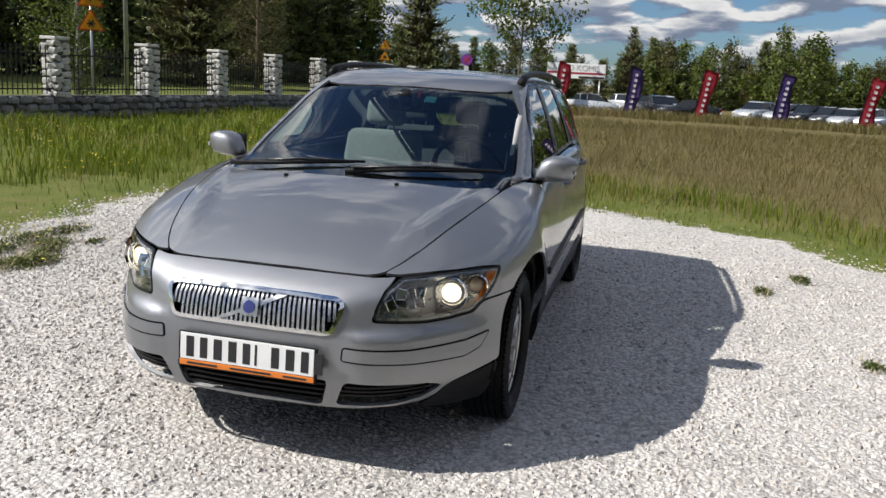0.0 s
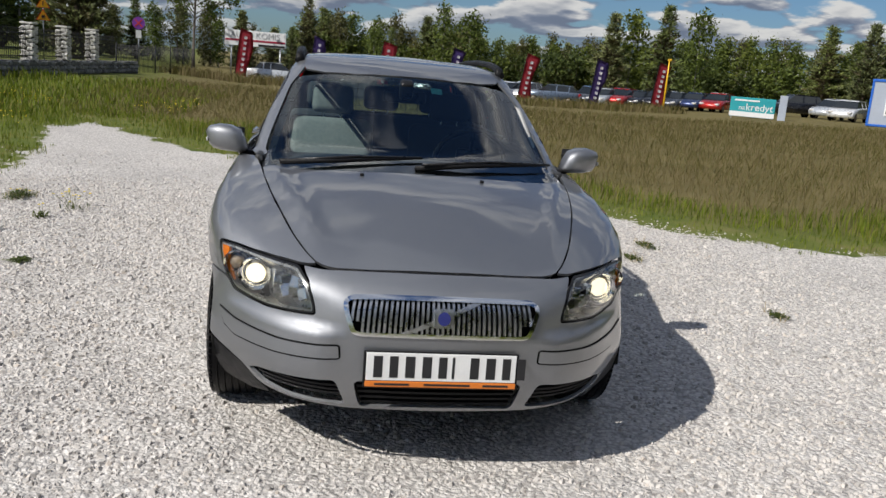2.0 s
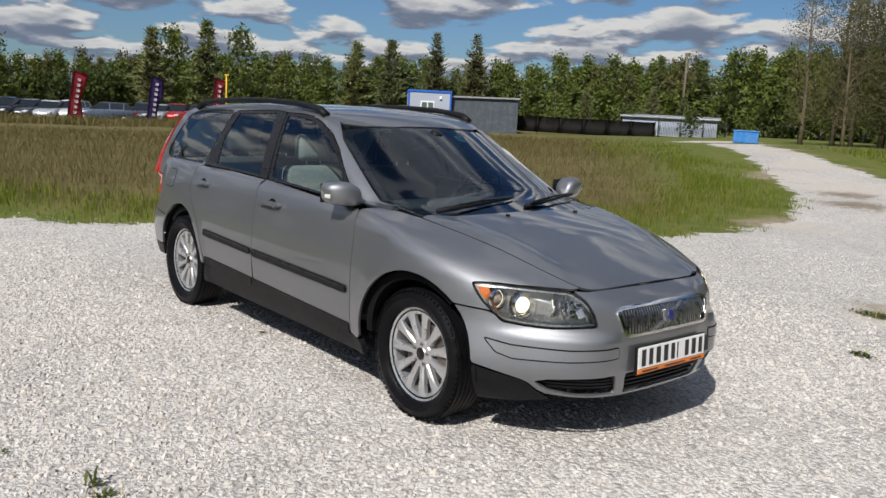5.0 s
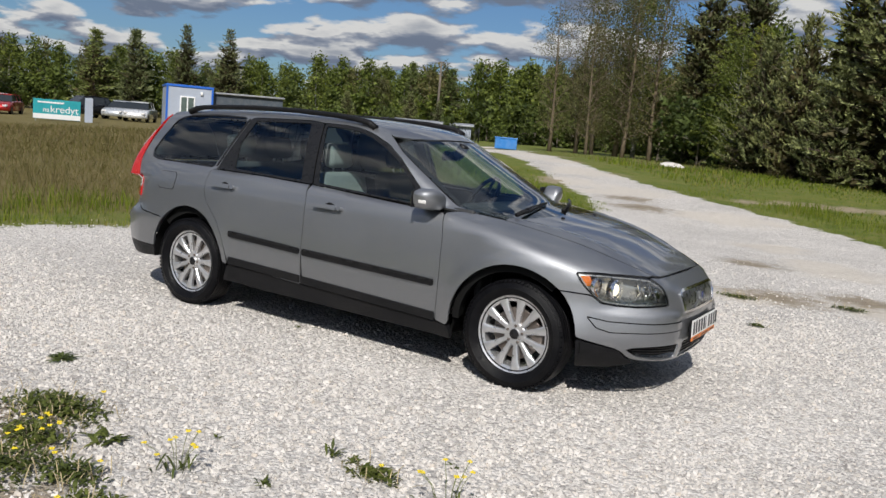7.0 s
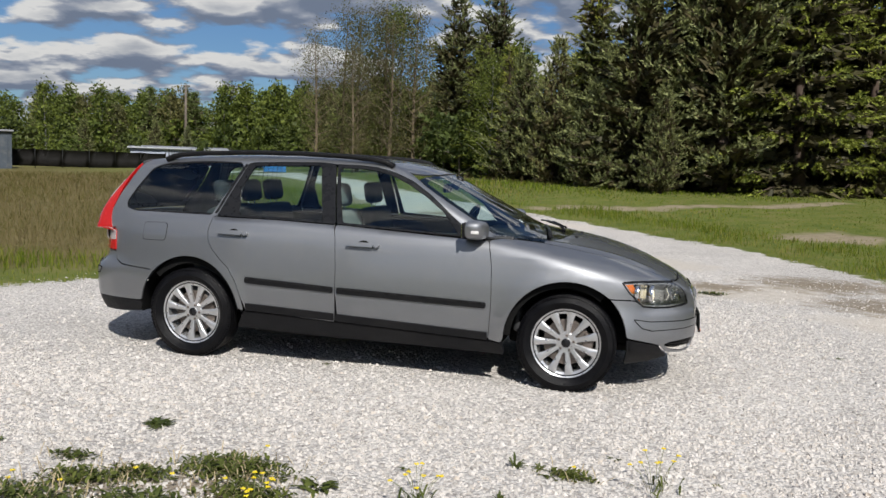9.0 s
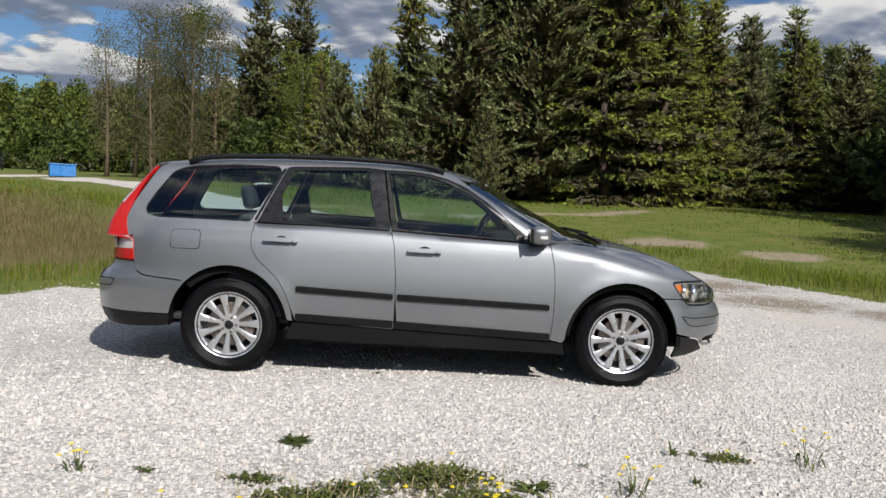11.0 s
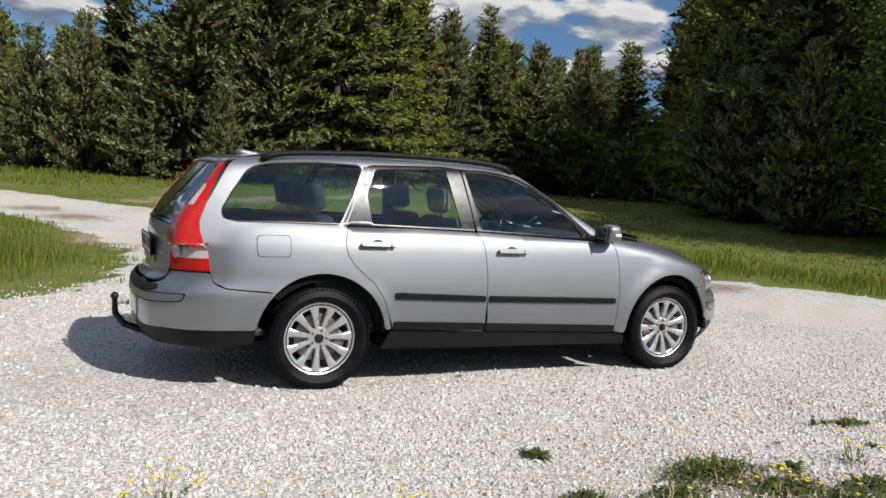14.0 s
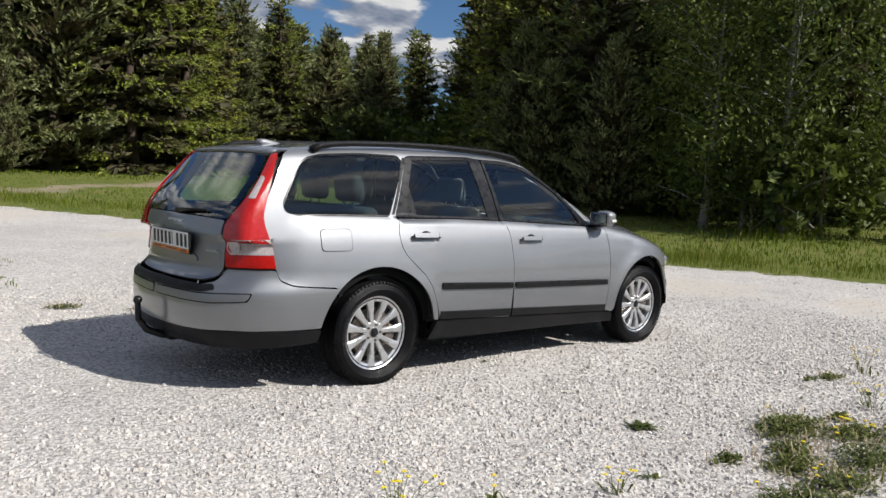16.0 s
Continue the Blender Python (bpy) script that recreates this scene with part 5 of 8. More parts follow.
# nose, hood, roof, tail
NOSE_ARCH = [(abs(float(flatten("n", skin("s", x, z))[0][0])), z) for a, r in ((48.5, 0.395), (42, 0.394), (34, 0.391), (26, 0.387), (18, 0.383), (9, 0.380)) for x, z in arc(*WELL_F, r, a, a, 1)[:1]]
STERN_ARCH = [(abs(float(flatten("b", skin("s", x, z))[0][0])), z) for x, z in arc(*WELL_R, 0.397, 135, 172, 6)]
VALANCE_ARCH = [(abs(float(flatten("n", skin("s", x, z))[0][0])), z) for a in (8, 0, -8, -18) for x, z in arc(*WELL_F, 0.379, a, a, 1)[:1]]
STERN_SEAM = [(abs(float(flatten("b", skin("s", x, z))[0][0])), z) for x, z in ((-1.955, 0.641), (-1.89, 0.613), (-1.64, 0.594))]
hood = panel("hood", PAINT, car, "t", both_plan([(1.275, 0), (1.262, 0.25), (1.225, 0.45), (1.16, 0.61)] + HOOD_SEAM + [(1.998, 0.25), (2.004, 0)]), r=0.03)
bumper = panel("front_bumper", PAINT, car, "n", both([(0, 0.7055), (0.20, 0.705), (0.36, 0.7025), (0.43, 0.701), (0.505, 0.706), (0.452, 0.668), (0.422, 0.615), (0.406, 0.562), (0.60, 0.548), (0.70, 0.550), (0.795, 0.560),
                                                      (0.83, 0.592), (0.865, 0.602)] + NOSE_ARCH + [(0.70, 0.322), (0.665, 0.305), (0.64, 0.28), (0.60, 0.262), (0.49, 0.25), (0.30, 0.24), (0, 0.236)]),
               [GRILLE, INTAKE, FOG, flip(FOG)], step=0.03, r=0.015)
roof = panel("roof", PAINT, car, "t", both_plan([(0.355, 0), (0.335, 0.25), (0.273, 0.42), (0.20, 0.52), (0.06, 0.545), (-0.5, 0.552), (-1.0, 0.552), (-1.5, 0.545), (-1.80, 0.53), (-1.905, 0.50), (-1.945, 0.3), (-1.955, 0)]), step=0.06, gap=0.0, depth=0.01)
windscreen = panel("windscreen", GLASS, car, "f", both([(0, 1.338), (0.25, 1.333), (0.44, 1.322), (0.55, 1.303), (0.585, 1.26), (0.640, 1.095), (0.672, 0.96), (0.66, 0.915), (0, 0.905)]), step=0.05, lift=-0.003, depth=0.005, label="windscreen with clear slightly green glass")
panel("windscreen_band", GLOSS_BLACK, windscreen, "f", both([(0, 1.342), (0.25, 1.337), (0.44, 1.326), (0.555, 1.306), (0.59, 1.262), (0.645, 1.095), (0.677, 0.96), (0.665, 0.90), (0, 0.90)]),
      [both([(0, 1.322), (0.25, 1.317), (0.44, 1.306), (0.530, 1.284), (0.565, 1.20), (0.62, 1.05), (0.640, 0.96), (0.60, 0.945), (0, 0.955)])], step=0.05, lift=-0.006, depth=0)
tailgate = panel("tailgate", PAINT, car, "r", both([(0, 0.616), (0.25, 0.616), (0.41, 0.622), (0.485, 0.645), (0.525, 0.70), (0.515, 0.80), (0.513, 0.93), (0.52, 0.962), (0.30, 0.967), (0, 0.970)]), r=0.03)
rear_window = panel("rear_window", TINTED, tailgate, "r", both([(0, 0.973), (0.30, 0.970), (0.525, 0.965), (0.552, 0.985), (0.575, 1.08), (0.548, 1.20), (0.500, 1.31), (0.44, 1.335), (0.25, 1.343), (0, 1.346)]), step=0.05, lift=0.001, depth=0.005, label="dark tinted rear window")
panel("rear_window_band", GLOSS_BLACK, rear_window, "r", both([(0, 0.973), (0.30, 0.970), (0.525, 0.965), (0.552, 0.985), (0.575, 1.08), (0.548, 1.20), (0.500, 1.31), (0.44, 1.335), (0.25, 1.343), (0, 1.346)]),
      [both([(0, 1.01), (0.30, 1.008), (0.46, 1.01), (0.50, 1.08), (0.48, 1.18), (0.44, 1.265), (0.36, 1.29), (0, 1.30)])], step=0.05, lift=-0.004, depth=0)
rear_bumper = panel("rear_bumper", PAINT, car, "b", both([(0, 0.606), (0.25, 0.604), (0.42, 0.606), (0.50, 0.625), (0.545, 0.694), (0.812, 0.700)] + STERN_SEAM + STERN_ARCH + [(0.85, 0.366), (0.60, 0.365), (0.30, 0.345), (0, 0.338)]), step=0.03, r=0.02)
panel("bumper_pad", BLACK_TRIM, rear_bumper, "b", both([(0, 0.604), (0.25, 0.602), (0.42, 0.604), (0.50, 0.612), (0.52, 0.585), (0.44, 0.562), (0.25, 0.556), (0, 0.555)]), step=0.03, lift=0.005, depth=0.006, label="black rubber loading pad on the bumper")
panel("rear_valance", BLACK_TRIM, rear_bumper, "b", both([(0, 0.336), (0.30, 0.343), (0.60, 0.363), (0.85, 0.364), (1.072, 0.360), (1.055, 0.285), (0.85, 0.265), (0.60, 0.258), (0.30, 0.245), (0, 0.240)]), step=0.04, lift=-0.002, label="black lower rear valance")
for s in (1, -1):
    groove = [(s * 0.705, 0.574), (s * 0.685, 0.532), (s * 0.50, 0.512), (s * 0.30, 0.506), (s * 0.02, 0.504), (s * 0.02, 0.55), (s * 0.40, 0.556)]
    panel("strip_gap", DARK, rear_bumper, "b", shrink(rounded(trace("b", groove), 0.008), -0.004), step=0.03, lift=0.0008, depth=0, gap=0)
    panel("bumper_strip", PAINT, rear_bumper, "b", groove, step=0.03, lift=0.004, depth=0.006)
    panel("valance", BLACK_TRIM, bumper, "n", [(s * a, z - 0.004) for a, z in VALANCE_ARCH] + [(s * 0.72, 0.197), (s * 0.58, 0.232), (s * 0.61, 0.255), (s * 0.645, 0.275), (s * 0.668, 0.300), (s * 0.70, 0.317)], step=0.04, lift=-0.003, label="black lower bumper corner")
    strip = [(s * 0.86, 0.486), (s * 0.75, 0.468), (s * 0.52, 0.466), (s * 0.319, 0.475), (s * 0.315, 0.431), (s * 0.53, 0.418), (s * 0.74, 0.412), (s * 0.81, 0.432)]
    panel("strip_gap", DARK, bumper, "n", shrink(rounded(trace("n", strip), 0.008), -0.004), step=0.03, lift=0.0008, depth=0, gap=0)
    panel("bumper_strip", PAINT, bumper, "n", strip, step=0.03, lift=0.0045, depth=0.008, r=0.008)
    fog = FOG if s > 0 else flip(FOG)
    well = panel("fog_recess", DARK, bumper, "n", [(u * 1.0, v) for u, v in shrink(rounded(trace("n", fog), 0.02), -0.012)], step=0.04, lift=-0.045, depth=0, label="black slatted air inlet")
    for k in range(3):
        z = 0.287 + 0.017 * k
        inner, outer = 0.305 + 0.03 * k * 0.3, 0.60 + 0.016 * k
        panel("slat", BLACK_TRIM, well, "n", [(s * inner, z), (s * outer, z + 0.006), (s * outer, z + 0.0125), (s * inner, z + 0.009)], step=0.05, lift=-0.012, depth=0.02, gap=0, r=0.003)
# grille
backing = panel("grille", DARK, car, "n", shrink(rounded(trace("n", GRILLE), 0.02), -0.01), step=0.05, lift=-0.035, depth=0, label="black grille with bright vertical bars")
panel("grille_frame", CHROME, backing, "n", shrink(rounded(trace("n", GRILLE), 0.02), -0.003), [shrink(rounded(trace("n", GRILLE), 0.02), 0.013)], step=0.02, lift=0.007, depth=0.02, r=0.01)
for k in range(35):
    u = -0.289 + 0.578 * k / 34
    low = 0.522 if abs(u) < 0.268 else 0.56
    panel("bar", SATIN, backing, "n", [(u - 0.0042, low), (u + 0.0042, low), (u + 0.0042, 0.640), (u - 0.0042, 0.640)], step=0.04, lift=-0.001, depth=0.018, gap=0, r=0.0005)
panel("slash_bar", SATIN, backing, "n", [(-0.150, 0.520), (-0.118, 0.520), (0.150, 0.640), (0.118, 0.640)], step=0.03, lift=0.004, depth=0.012, gap=0, r=0.001)
badge = panel("badge", SATIN, backing, "n", [(-0.031, 0.550), (0.031, 0.550), (0.031, 0.610), (-0.031, 0.610)], step=0.02, lift=0.012, depth=0.014, gap=0, r=0.006, label="square silver badge with a blue disc")
panel("disc", BLUE, badge, "n", arc(0, 0.580, 0.021, 0, 345, 18), step=0.01, lift=0.0145, depth=0.003, gap=0, r=0.001)
panel("intake", DARK, bumper, "n", shrink(rounded(trace("n", INTAKE), 0.02), -0.012), step=0.05, lift=-0.05, depth=0, label="black lower air intake")
for k in range(4):
    panel("slat", BLACK_TRIM, bumper, "n", [(-0.262 + 0.004 * k, 0.334 - 0.022 * k), (0.262 - 0.004 * k, 0.334 - 0.022 * k), (0.262 - 0.004 * k, 0.325 - 0.022 * k), (-0.262 + 0.004 * k, 0.325 - 0.022 * k)], step=0.06, lift=-0.012, depth=0.02, gap=0, r=0.003)


def number_plate(name, m, wide, strip_below, parent):
    """A dealer's plate: white board in a black holder, its lettering as plain bars."""
    bm = block(bmesh.new(), (0.012, wide + 0.018, 0.128), m, 0.004)
    holder = part(name, bm, BLACK_TRIM, parent, "white plate with dark bars over an orange strip, in a black holder", smooth=False)
    part("board", block(bmesh.new(), (0.006, wide, 0.096), m @ pose(0.006, 0, 0.012), 0.002), PLATE_WHITE, holder, smooth=False)
    part("strip", block(bmesh.new(), (0.006, wide + 0.004, 0.020), m @ pose(0.0068, 0, -0.048), 0.002), ORANGE, holder, smooth=False)
    at = -wide * 0.47
    for w in (0.048, 0.046, 0.052, 0.05, 0.046, 0.014, -0.03, 0.048, 0.052, 0.046, 0.046):
        if w > 0:
            part("bar", block(bmesh.new(), (0.004, w * 0.62, 0.074), m @ pose(0.0085, at + w / 2, 0.012), 0.001), INK, holder, smooth=False)
        at += abs(w) + 0.0058
    for y, w in ((-0.17, 0.12), (0.02, 0.16), (0.19, 0.09)):
        part("bar", block(bmesh.new(), (0.003, w * wide / 0.52, 0.007), m @ pose(0.0097, y * wide / 0.52, -0.048), 0.0005), INK, holder, smooth=False)
    return holder


number_plate("front_plate", pose(2.158, 0.002, 0.408, 0, -3, 0), 0.510, True, car)
number_plate("rear_plate", pose(-2.252, 0.01, 0.808, 0, 3.5, 180), 0.510, True, car)

# sides, built for the right and mirrored
for side in (False, True):
    s = 1 if side else -1
    fender = panel("fender", PAINT, car, "w", [("s", *p) for p in SEAM_FRONT] + [("s", 0.905, 0.285)] + [("s", *p) for p in arc(*WELL_F, 0.395, 180, 49, 16)] +
                   [("n", -0.865, 0.605), ("n", -0.84, 0.602), ("n", -0.896, 0.655), ("n", -0.937, 0.716), ("n", -0.84, 0.722), ("n", -0.735, 0.719), ("n", -0.62, 0.716), ("n", -0.51, 0.709)] +
                   [("t", *p) for p in HOOD_SEAM[::-1][1:]] + [("t", 1.05, 0.69), ("t", 0.98, 0.70), ("s", 0.88, 0.945)], mirror=side, r=0.012)
    door = panel("front_door", PAINT, car, "s", [(-0.259, 0.978), (0.20, 0.958), (0.62, 0.938)] + SEAM_FRONT + [(0.60, 0.302), (0.20, 0.318), (-0.20, 0.335)] + SEAM_MID[::-1][1:], mirror=side, r=0.02)
    rear_door = panel("rear_door", PAINT, car, "s", [(-1.16, 0.992), (-0.70, 0.989), (-0.264, 0.977)] + SEAM_MID[1:] + [(-0.55, 0.348), (-0.87, 0.361)] + SEAM_REAR[::-1][1:], mirror=side, r=0.02)
    flank = panel("side_panel", PAINT, car, "c", [("s", 0.72, 0.950)] + [("s", *p) for p in FRAME_TOP] + [("s", *p) for p in REAR_TOP] + [("s", *p) for p in SEAM_REAR] +
                  [("s", *p) for p in arc(*WELL_R, 0.397, 8, 137, 16)] + [("s", -1.64, 0.598), ("s", -1.89, 0.617), ("s", -1.955, 0.645), ("s", -1.975, 0.708), ("s", -1.988, 0.75), ("s", -2.015, 0.85), ("s", -2.036, 0.94), ("s", -2.036, 1.0), ("s", -1.996, 1.10), ("s", -1.915, 1.24), ("s", -1.852, 1.342)] +
                  [("t", -1.80, 0.525), ("t", -1.5, 0.54), ("t", -1.0, 0.547), ("t", -0.5, 0.547), ("t", 0.05, 0.54), ("t", 0.175, 0.522), ("f", 0.558, 1.302), ("f", 0.592, 1.255), ("f", 0.646, 1.095), ("f", 0.678, 0.97), ("f", 0.69, 0.945)],
                  [[("s", *p) for p in shrink(rounded(trace("s", QUARTER_GLASS), 0.02, 2), -0.012)[::3]]], mirror=side, step=0.035, r=0.012)
    panel("window_frame", GLOSS_BLACK, door, "s", FRAME_FRONT, [FRONT_GLASS], mirror=side, lift=-0.001, step=0.03, depth=0.012)
    panel("window_frame", GLOSS_BLACK, rear_door, "s", FRAME_REAR, [REAR_GLASS], mirror=side, lift=-0.001, step=0.03, depth=0.012)
    panel("window_frame", GLOSS_BLACK, flank, "s", shrink(rounded(trace("s", QUARTER_GLASS), 0.02, 2), -0.012), [QUARTER_GLASS], mirror=side, lift=-0.001, step=0.03, depth=0.01, gap=0.001)
    panel("pillar_cover", GLOSS_BLACK, flank, "s", [(-1.166, 1.004), (-0.996, 1.362), (-1.018, 1.362), (-1.186, 1.004)], mirror=side, lift=0.002, step=0.03, depth=0.003, gap=0, r=0.004)
    panel("window", GLASS, door, "s", FRONT_GLASS, mirror=side, lift=-0.005, step=0.06, depth=0.004, gap=-0.003)
    panel("window", TINTED, rear_door, "s", REAR_GLASS, mirror=side, lift=-0.005, step=0.06, depth=0.004, gap=-0.003)
    panel("window", TINTED, flank, "s", QUARTER_GLASS, mirror=side, lift=-0.003, step=0.06, depth=0.004, gap=-0.003)
    for d, low in ((door, [(0.822, 0.296), (0.60, 0.305), (0.20, 0.321), (-0.216, 0.338)]), (rear_door, [(-0.226, 0.339), (-0.55, 0.351), (-0.872, 0.364)])):
        panel("lower_trim", BLACK_TRIM, d, "s", low + [(x, z + 0.052) for x, z in low[::-1]], mirror=side, lift=0.007, step=0.05, depth=0.008, gap=0.001, r=0.006, label="black strip along the door's foot")
    panel("sill", BLACK_TRIM, car, "s", [(0.905, 0.283), (0.60, 0.299), (0.20, 0.315), (-0.22, 0.332), (-0.55, 0.345), (-0.885, 0.358), (-0.915, 0.30), (-0.945, 0.235), (-0.5, 0.222), (0.3, 0.212), (0.93, 0.200), (0.925, 0.25)], mirror=side, lift=-0.006, step=0.05, depth=0.03, label="black plastic side sill", r=0.012)
    for d, a, b, za, zb in ((door, -0.206, 0.808, 0.551, 0.525), (rear_door, -0.872, -0.232, 0.578, 0.552)):
        panel("moulding", BLACK_TRIM, d, "s", [(a, za - 0.022), (b, zb - 0.020), (b, zb + 0.018), (a, za + 0.020)], mirror=side, lift=0.011, step=0.04, depth=0.013, gap=0, r=0.014, label="black rubbing strip along the door")
        panel("moulding_ridge", GLOSS_BLACK, d, "s", [(a + 0.01, za + 0.006), (b - 0.012, zb + 0.005), (b - 0.012, zb + 0.013), (a + 0.01, za + 0.015)], mirror=side, lift=0.0135, step=0.05, depth=0.004, gap=0, r=0.004)
    for d, x, z in ((door, -0.035, 0.858), (rear_door, -0.983, 0.886)):
        cup = panel("handle_recess", PAINT, d, "s", [(x + 0.058 * math.cos(a), z - 0.002 + 0.039 * math.sin(a)) for a in (6.283 * k / 20 for k in range(20))], mirror=side, lift=0.0015, step=0.02, depth=0.003, gap=0, r=0.002)
        grip = panel("handle", PAINT, d, "s", [(x - 0.112, z - 0.012), (x + 0.075, z - 0.014), (x + 0.075, z + 0.014), (x - 0.112, z + 0.012)], mirror=side, lift=0.034, step=0.02, depth=0.018, gap=0, r=0.014)
        panel("handle_plug", PAINT, d, "s", [(x + 0.079, z - 0.013), (x + 0.112, z - 0.012), (x + 0.112, z + 0.012), (x + 0.079, z + 0.013)], mirror=side, lift=0.032, step=0.02, depth=0.030, gap=0, r=0.01)
        # dark crescent sheet standing in for the shade behind the grip
        panel("handle_shade", DARK, d, "s", [(x - 0.05 + 0.1 * k / 9, z + 0.012 + 0.020 * math.sin(math.pi * k / 9)) for k in range(10)] + [(x + 0.05, z + 0.008), (x - 0.05, z + 0.008)], mirror=side, lift=0.003, step=0.02, depth=0.002, gap=0, r=0.004)
    if not side:
        panel("fuel_flap", PAINT, flank, "s", [(-1.715, 0.806), (-1.522, 0.808), (-1.522, 0.930), (-1.715, 0.926)], mirror=side, lift=0.003, step=0.04, depth=0.004, gap=0, r=0.03)
        panel("fuel_flap_gap", DARK, flank, "s", [(-1.718, 0.803), (-1.519, 0.805), (-1.519, 0.933), (-1.718, 0.929)], mirror=side, lift=0.0012, step=0.04, depth=0.002, gap=0, r=0.03)
    panel("wheel_lip", DARK, car, "s", arc(*WELL_F, 0.396, 178, 52, 18) + arc(*WELL_F, 0.35, 52, 178, 18), mirror=side, lift=-0.05, step=0.05, depth=0.08, gap=0, r=0.002, label="dark wheel arch liner")
    panel("wheel_lip", DARK, car, "s", arc(*WELL_R, 0.398, 6, 139, 18) + arc(*WELL_R, 0.35, 139, 6, 18), mirror=side, lift=-0.05, step=0.05, depth=0.08, gap=0, r=0.002)
    # head lamp
    lamp_line = LAMP if side else flip(LAMP)
    lamp = panel("head_lamp", HOUSING, car, "n", lamp_line, step=0.03, lift=-0.060, depth=0, gap=0.0, label="clear head lamp, dipped beam lit, amber corner")
    panel("lamp_rim", GLOSS_BLACK, lamp, "n", lamp_line, [shrink(rounded(trace("n", lamp_line), 0.02), 0.006)], step=0.02, lift=-0.001, depth=0.008, gap=0.0005)
    panel("bezel", HOUSING, lamp, "n", shrink(rounded(trace("n", lamp_line), 0.02), 0.0062), [shrink(rounded(trace("n", lamp_line), 0.02), 0.0125)], step=0.02, lift=-0.004, depth=0.058, gap=0.0, r=0.005)
    panel("lamp_cover", LENS, lamp, "n", lamp_line, step=0.03, lift=0.001, depth=0, gap=0.006)
    u = lambda v: v if side else -v
    panel("turn_lens", AMBER, lamp, "n", [(u(0.922), 0.707), (u(0.890), 0.655), (u(0.842), 0.606), (u(0.805), 0.590), (u(0.838), 0.645), (u(0.862), 0.708)], step=0.02, lift=-0.005, depth=0.01, gap=0, r=0.006, label="amber corner lens")
    for su, sz, rad, mat, glow in ((0.690, 0.634, 0.058, CHROME, True), (0.800, 0.650, 0.044, CHROME, False)):
        a = su / ARM
        p = skin("n", u(su), sz)[0]
        way = Vector((1.0, 0.12 * s, 0.0)).normalized()
        m = Matrix.Translation(Vector(p) - way * 0.030) @ way.to_track_quat("Y", "Z").to_matrix().to_4x4()
        bowl = part("reflector", lathe(bmesh.new(), [(rad, 0.012), (rad * 1.06, 0.004), (rad * 1.06, -0.03), (rad * 0.86, -0.012), (rad * 0.80, -0.03)], 28, m=m), mat, lamp)
        bm = bmesh.new()
        lathe(bm, [(0.0005, 0.010), (rad * 0.30, 0.008), (rad * 0.52, 0.000), (rad * 0.62, -0.014)], 24, m=m)
        part("bulb_lens", bm, LAMP_LIT if glow else AMBER_DIM, bowl, "warm lit projector lens" if glow else "")
    for k in range(8):
        row, col = divmod(k, 4)
        p = skin("n", u(0.475 + 0.036 * col), 0.660 - 0.045 * row)[0]
        n_out = slope(np.array([p]))[0]
        part("facet", block(bmesh.new(), (0.010, 0.036, 0.042), Matrix.Translation(Vector(p) - Vector(n_out) * 0.026) @ pose(0, 0, 0, (12, -14, 9, -8)[col] + 10 * row, (20, -12, 15, -18)[(col + row) % 4], s * (32 - 14 * col)), 0.003), CHROME, lamp, smooth=False)
    # tail lamp
    tl = TAIL_LAMP if side else flip(TAIL_LAMP)
    tail = panel("tail_lamp", RED_LENS, car, "b", tl, step=0.025, lift=0.006, depth=0.02, gap=0.002, r=0.015, label="tall red tail lamp with clear inserts")
    panel("pillar_lining", CABIN, tail, "b", shrink(rounded(trace("b", tl), 0.02), -0.05), step=0.05, lift=-0.028, depth=0, gap=0)
    panel("clear_insert", TAIL_CLEAR, tail, "b", [(u(0.700), 1.215), (u(0.722), 1.20), (u(0.690), 1.085), (u(0.655), 1.085)], step=0.02, lift=0.009, depth=0.004, gap=0, r=0.008)
    panel("clear_insert", TAIL_CLEAR, tail, "b", [(u(0.60), 0.862), (u(0.776), 0.868), (u(0.796), 0.782), (u(0.60), 0.774)], step=0.02, lift=0.009, depth=0.004, gap=0, r=0.006)
    c = skin("b", u(0.588), 0.818)[0]
    part("round_lens", lathe(bmesh.new(), [(0.048, 0.0), (0.046, 0.010), (0.038, 0.012), (0.034, 0.006), (0.001, 0.009)], 24, m=Matrix.Translation(Vector(c) + Vector((-0.008, 0, 0))) @ Vector((-1, s * 0.35, 0)).to_track_quat("Y", "Z").to_matrix().to_4x4()), TAIL_CLEAR, tail)
    panel("red_band", RED_LENS, tail, "b", [(u(0.540), 0.766), (u(0.796), 0.774), (u(0.808), 0.712), (u(0.545), 0.708)], step=0.03, lift=0.0085, depth=0.003, gap=0, r=0.006)


